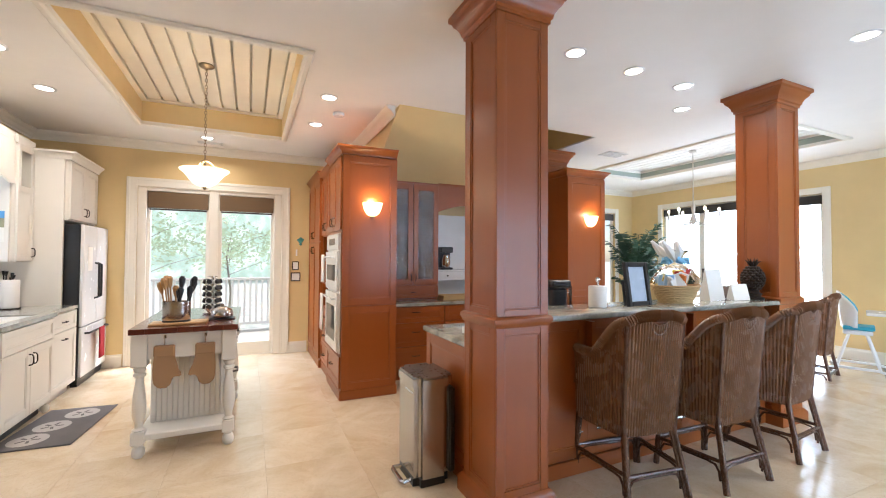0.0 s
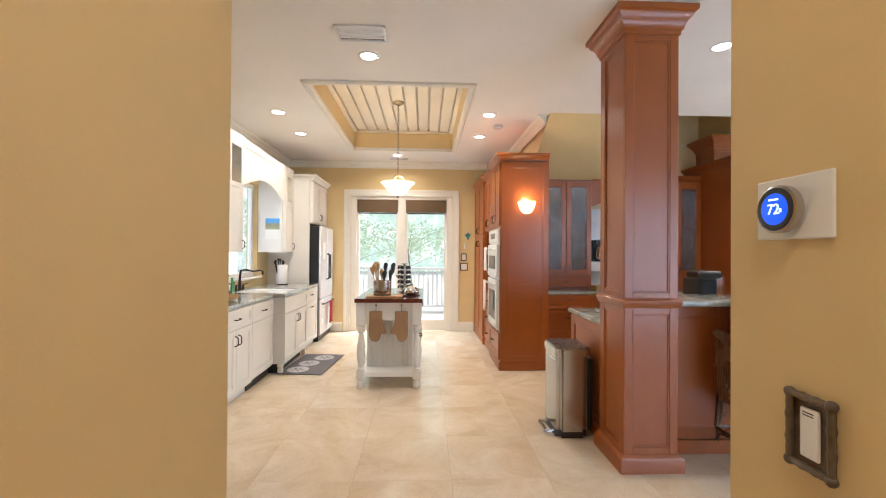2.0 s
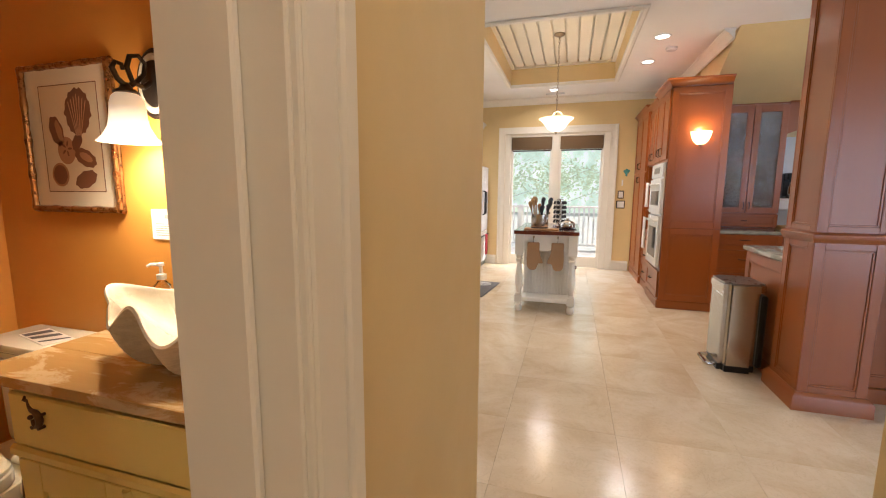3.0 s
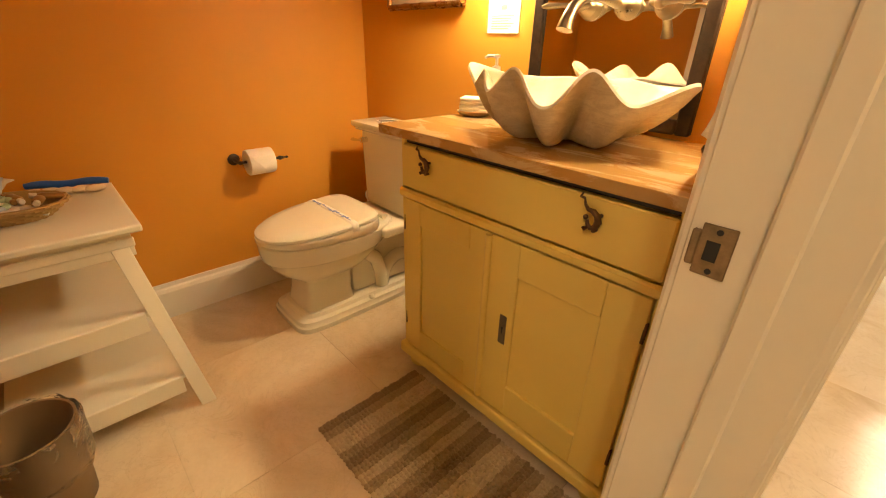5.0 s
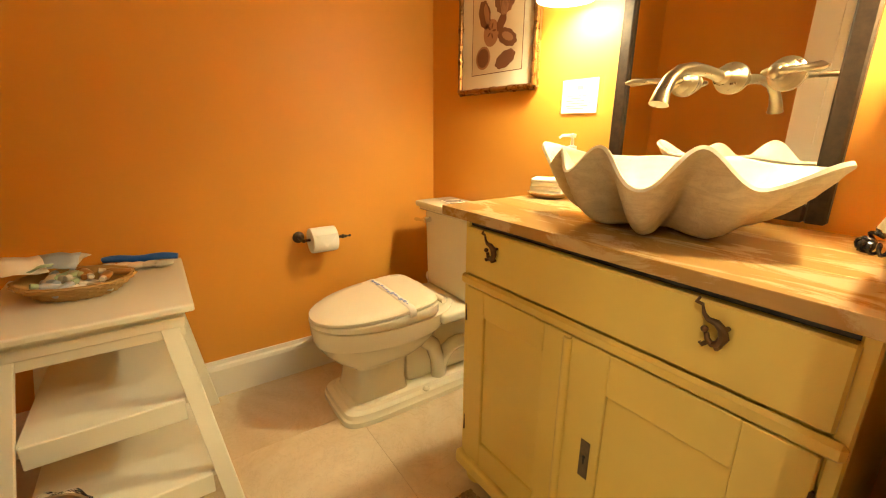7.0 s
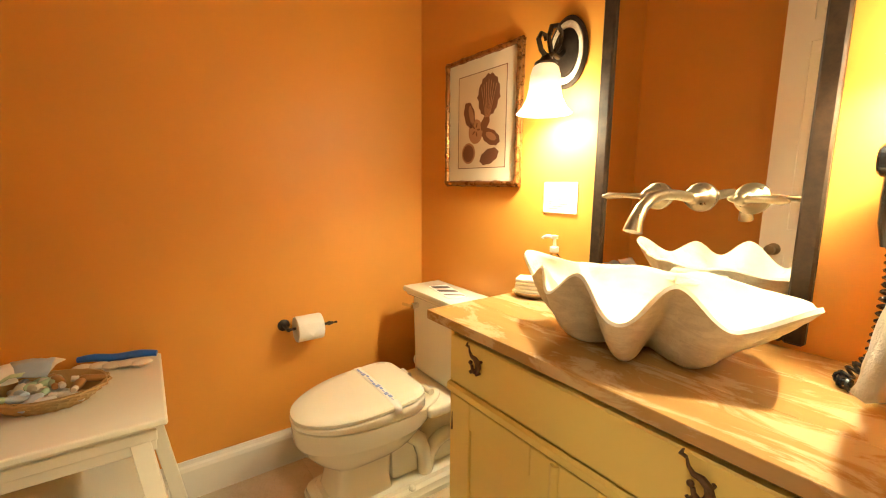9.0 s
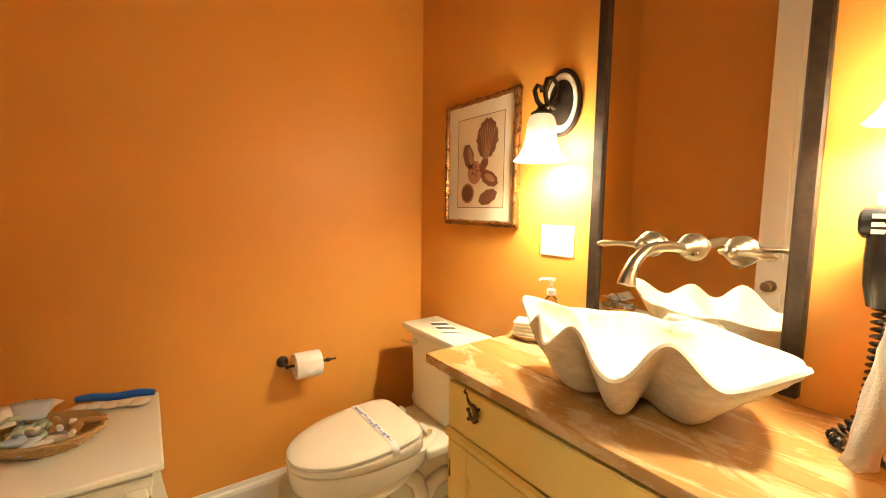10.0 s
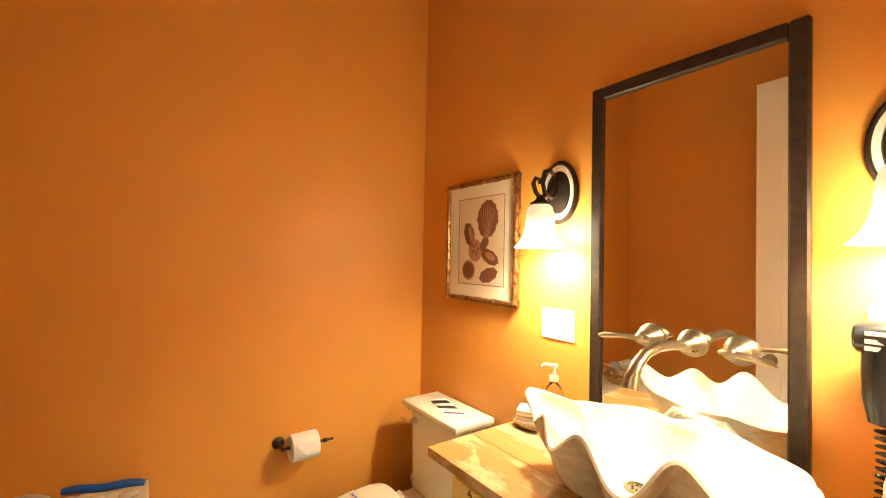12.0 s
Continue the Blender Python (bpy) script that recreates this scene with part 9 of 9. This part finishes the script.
lathe(bm, [(0.001, 0.72), (0.68, 0.72), (0.70, 0.735), (0.70, 0.755), (0.001, 0.757)], Matrix.Translation((5.6, 2.7, 0)), 40)
part("tabletop", bm, M_WHITE, dt, "", True)
bm = bmesh.new()
lathe(bm, [(0.30, 0.0), (0.30, 0.03), (0.08, 0.08), (0.06, 0.3), (0.09, 0.6), (0.20, 0.72)], Matrix.Translation((5.6, 2.7, 0)), 24)
part("pedestal", bm, M_WHITE, dt, "", True)
ctp = thing("centrepiece", (5.6, 2.7, 0.757), "white bowl centrepiece with dark sprigs", "centrepiece")
bm = bmesh.new()
lathe(bm, [(0.08, 0.001), (0.03, 0.05), (0.03, 0.20), (0.14, 0.26), (0.17, 0.33), (0.16, 0.33), (0.10, 0.27), (0.001, 0.25)], Matrix.Translation((5.6, 2.7, 0.757)), 24)
part("bowl", bm, M_WHITE, ctp, "", True)
bm = bmesh.new()
for k in range(3):
    a = k * 2.1 + 0.4
    tube(bm, [(5.6, 2.7, 1.05), (5.6 + 0.10 * math.cos(a), 2.7 + 0.10 * math.sin(a), 1.22), (5.6 + 0.13 * math.cos(a), 2.7 + 0.13 * math.sin(a), 1.30)], [0.006, 0.006, 0.02], 6)
part("sprig", bm, M_IRON, ctp, "", True)
chd = thing("chandelier", (5.45, 2.7, 3.1), "pale dining chandelier with small candle arms", "chandelier")
bm = bmesh.new()
cyl(bm, (5.42, 2.7, 2.30), (5.42, 2.7, 3.12), 0.008, seg=8)
lathe(bm, [(0.05, 3.119), (0.05, 3.09), (0.01, 3.07)], Matrix.Translation((5.42, 2.7, 0)), 16)
lathe(bm, [(0.012, 2.32), (0.03, 2.25), (0.02, 2.15), (0.05, 2.05), (0.02, 1.98)], Matrix.Translation((5.42, 2.7, 0)), 14)
M_PALEMETAL = paint("pale_washed_metal", (0.62, 0.58, 0.52), 0.5, 0.12)
part("stem", bm, M_PALEMETAL, chd, "", True)
for k in range(6):
    a = k * 1.047
    c_, s_ = math.cos(a), math.sin(a)
    bm = bmesh.new()
    tube(bm, [(5.42, 2.7, 2.05), (5.42 + 0.15 * c_, 2.7 + 0.15 * s_, 1.97), (5.42 + 0.30 * c_, 2.7 + 0.30 * s_, 2.0), (5.42 + 0.33 * c_, 2.7 + 0.33 * s_, 2.08)], 0.008, 7)
    cyl(bm, (5.42 + 0.33 * c_, 2.7 + 0.33 * s_, 2.08), (5.42 + 0.33 * c_, 2.7 + 0.33 * s_, 2.17), 0.012, seg=8)
    part("arm", bm, M_PALEMETAL, chd, "", True)
    bm = bmesh.new()
    ball(bm, (5.42 + 0.33 * c_, 2.7 + 0.33 * s_, 2.195), 0.016, (1, 1, 1.7), 8, 6)
    part("bulb", bm, M_LITBULB, chd, "", True)
pl = thing("potted_palm", (6.6, 4.8, 0), "leafy green indoor palm in a basket pot", "plant")
bm = bmesh.new()
lathe(bm, [(0.16, 0.0), (0.20, 0.05), (0.22, 0.40), (0.20, 0.41), (0.001, 0.38)], Matrix.Translation((6.55, 4.7, 0)), 20)
part("pot", bm, M_WICKERL, pl, "woven basket pot", True)
M_PALM = paint("palm_leaf", (0.035, 0.085, 0.045), 0.45, 0.3, 20, 0.1)
random.seed(17)
bm = bmesh.new()
verts, faces = [], []
for k in range(52):
    a, up_ = random.uniform(0, 6.28), random.uniform(0.5, 1.5)
    reach = random.uniform(0.25, 0.55)
    base = Vector((6.55, 4.7, 0.45))
    stem = [base + Vector((reach * t * math.cos(a) * t, reach * t * math.sin(a) * t, up_ * (1.7 * t - 0.55 * t * t))) for t in (0, 0.25, 0.5, 0.75, 1.0)]
    tube(bm, stem, 0.006, 4)
    for j in range(22):
        t = 0.3 + 0.7 * j / 21
        i = min(3, int(t * 4))
        p = stem[i].lerp(stem[i + 1], t * 4 - i)
        for s in (-1, 1):
            d_ = Vector((math.cos(a + s * 1.1), math.sin(a + s * 1.1), -0.15 + random.uniform(-0.2, 0.3))) * random.uniform(0.13, 0.2)
            q = d_.orthogonal().normalized() * 0.026
            n0 = len(verts)
            verts += [p, p + d_ * 0.5 + q, p + d_, p + d_ * 0.5 - q]
            faces.append((n0, n0 + 1, n0 + 2, n0 + 3))
part("stem", bm, M_PALM, pl, "", True, kind="stuff")
me = bpy.data.meshes.new("leaf")
me.from_pydata([v - ORG[pl] for v in verts], [], faces)
me.materials.append(M_PALM)
ob = new("leaf", me)
ob.parent = pl
tagged(ob, kind="stuff")
# high chair
hc = thing("high_chair", (6.5, 1.2, 0), "white high chair with a turquoise padded seat", "high chair")
M_TEAL = paint("turquoise_pad", (0.05, 0.42, 0.55), 0.5, 0.05)
HX, HY, HA = 6.50, 1.22, Matrix.Translation((6.50, 1.22, 0)) @ Matrix.Rotation(radians(20), 4, "Z")


def bucket(bm, r, z0, z1, depth):
    """A tub back: an arch in plan that rises to a rounded top."""
    for i in range(18):
        for j in range(8):
            quad = []
            for di, dj in ((0, 0), (1, 0), (1, 1), (0, 1)):
                a = math.pi * (i + di) / 18
                f = (j + dj) / 8
                crown_ = z0 + (z1 - z0) * (0.45 + 0.55 * math.sin(a) ** 0.7)
                quad.append(bm.verts.new(HA @ Vector((r * math.cos(a) * (0.86 + 0.14 * f), depth * math.sin(a) * (0.8 + 0.2 * f), z0 + (crown_ - z0) * f))))
            bm.faces.new(quad)
    bmesh.ops.remove_doubles(bm, verts=bm.verts, dist=0.0005)


for nm, r, dep, z0, z1, mat_, lbl in (("backrest", 0.215, 0.20, 0.58, 1.04, M_WHITE, "white plastic tub back"), ("pad", 0.190, 0.17, 0.60, 1.01, M_TEAL, "turquoise padded back")):
    bm = bmesh.new()
    bucket(bm, r, z0, z1, dep)
    part(nm, bm, mat_, hc, lbl, True).modifiers.new("thickness", "SOLIDIFY").thickness = 0.018
part("seat", bx(-0.18, 0.18, -0.16, 0.14, 0.55, 0.60, 0.02, 2, m=HA), M_TEAL, hc)
part("tray", bx(-0.26, 0.26, -0.34, -0.08, 0.75, 0.785, 0.015, 2, m=HA), M_WHITE, hc)
part("base_box", bx(-0.17, 0.17, -0.14, 0.14, 0.49, 0.548, 0.015, 2, m=HA), M_WHITE, hc)
for sx in (-1, 1):
    for sy in (-1, 1):
        bm = bmesh.new()
        tube(bm, [HA @ Vector(p) for p in ((sx * 0.15, sy * 0.08, 0.50), (sx * 0.21, sy * 0.15, 0.25), (sx * 0.235, sy * 0.20, 0.07))], 0.017, 8)
        part("leg", bm, M_WHITE, hc, "", True)
        bm = bmesh.new()
        cyl(bm, HA @ Vector((sx * 0.235 - 0.012, sy * 0.26, 0.03)), HA @ Vector((sx * 0.235 + 0.012, sy * 0.26, 0.03)), 0.03, seg=14)
        part("castor", bm, M_GREYINK, hc, "", True)
    bm = bmesh.new()
    tube(bm, [HA @ Vector(p) for p in ((sx * 0.235, -0.27, 0.05), (sx * 0.235, -0.18, 0.075), (sx * 0.235, 0.18, 0.075), (sx * 0.235, 0.27, 0.05))], 0.017, 8)
    part("foot_bar", bm, M_WHITE, hc, "", True)
part("wall_switch", slab(face((XE, 0.75, 1.2), (-1, 0, 0)), -0.10, 0.10, -0.055, 0.055, 0.0005, 0.01, 0.003), M_IRON, None, "dark bronze switch plate on the dining wall", category="switch")

# ---- floor tiles ----
TILE = {}


def tile_mesh(w, d):
    key = (round(w, 3), round(d, 3))
    if key not in TILE:
        bm = bmesh.new()
        box(bm, -w / 2, w / 2, -d / 2, d / 2, -0.012, 0.0)
        bmesh.ops.bevel(bm, geom=[e for e in bm.edges if all(v.co.z > -0.001 for v in e.verts)], offset=0.0003, segments=1, affect="EDGES")
        me = bpy.data.meshes.new("tile")
        bm.to_mesh(me)
        bm.free()
        me.materials.append(M_TRAVERTINE)
        TILE[key] = me
    return TILE[key]


def tiles(x0, x1, y0, y1, ox, oy, p, gap=0.0010):
    i0, i1 = math.floor((x0 - ox) / p), math.ceil((x1 - ox) / p)
    j0, j1 = math.floor((y0 - oy) / p), math.ceil((y1 - oy) / p)
    for i in range(i0, i1):
        for j in range(j0, j1):
            a, b = max(x0, ox + i * p), min(x1, ox + (i + 1) * p)
            c, d = max(y0, oy + j * p), min(y1, oy + (j + 1) * p)
            if b - a < 0.03 or d - c < 0.03:
                continue
            ob = new("tile", tile_mesh(b - a - gap, d - c - gap))
            ob.location = ((a + b) / 2, (c + d) / 2, 0)
            ob.parent = floor


tiles(-3.2, 7.3, -1.32, 5.3, 0.0, -0.165, 0.607)
tiles(-1.147, -0.149, -6.0, -1.32, 0.0, -0.165, 0.607)
tiles(0.0, 7.3, -3.0, -1.32, 0.0, -0.165, 0.607)
tiles(-3.14, -1.147, -3.42, -1.415, -2.70, -2.088, 0.61)
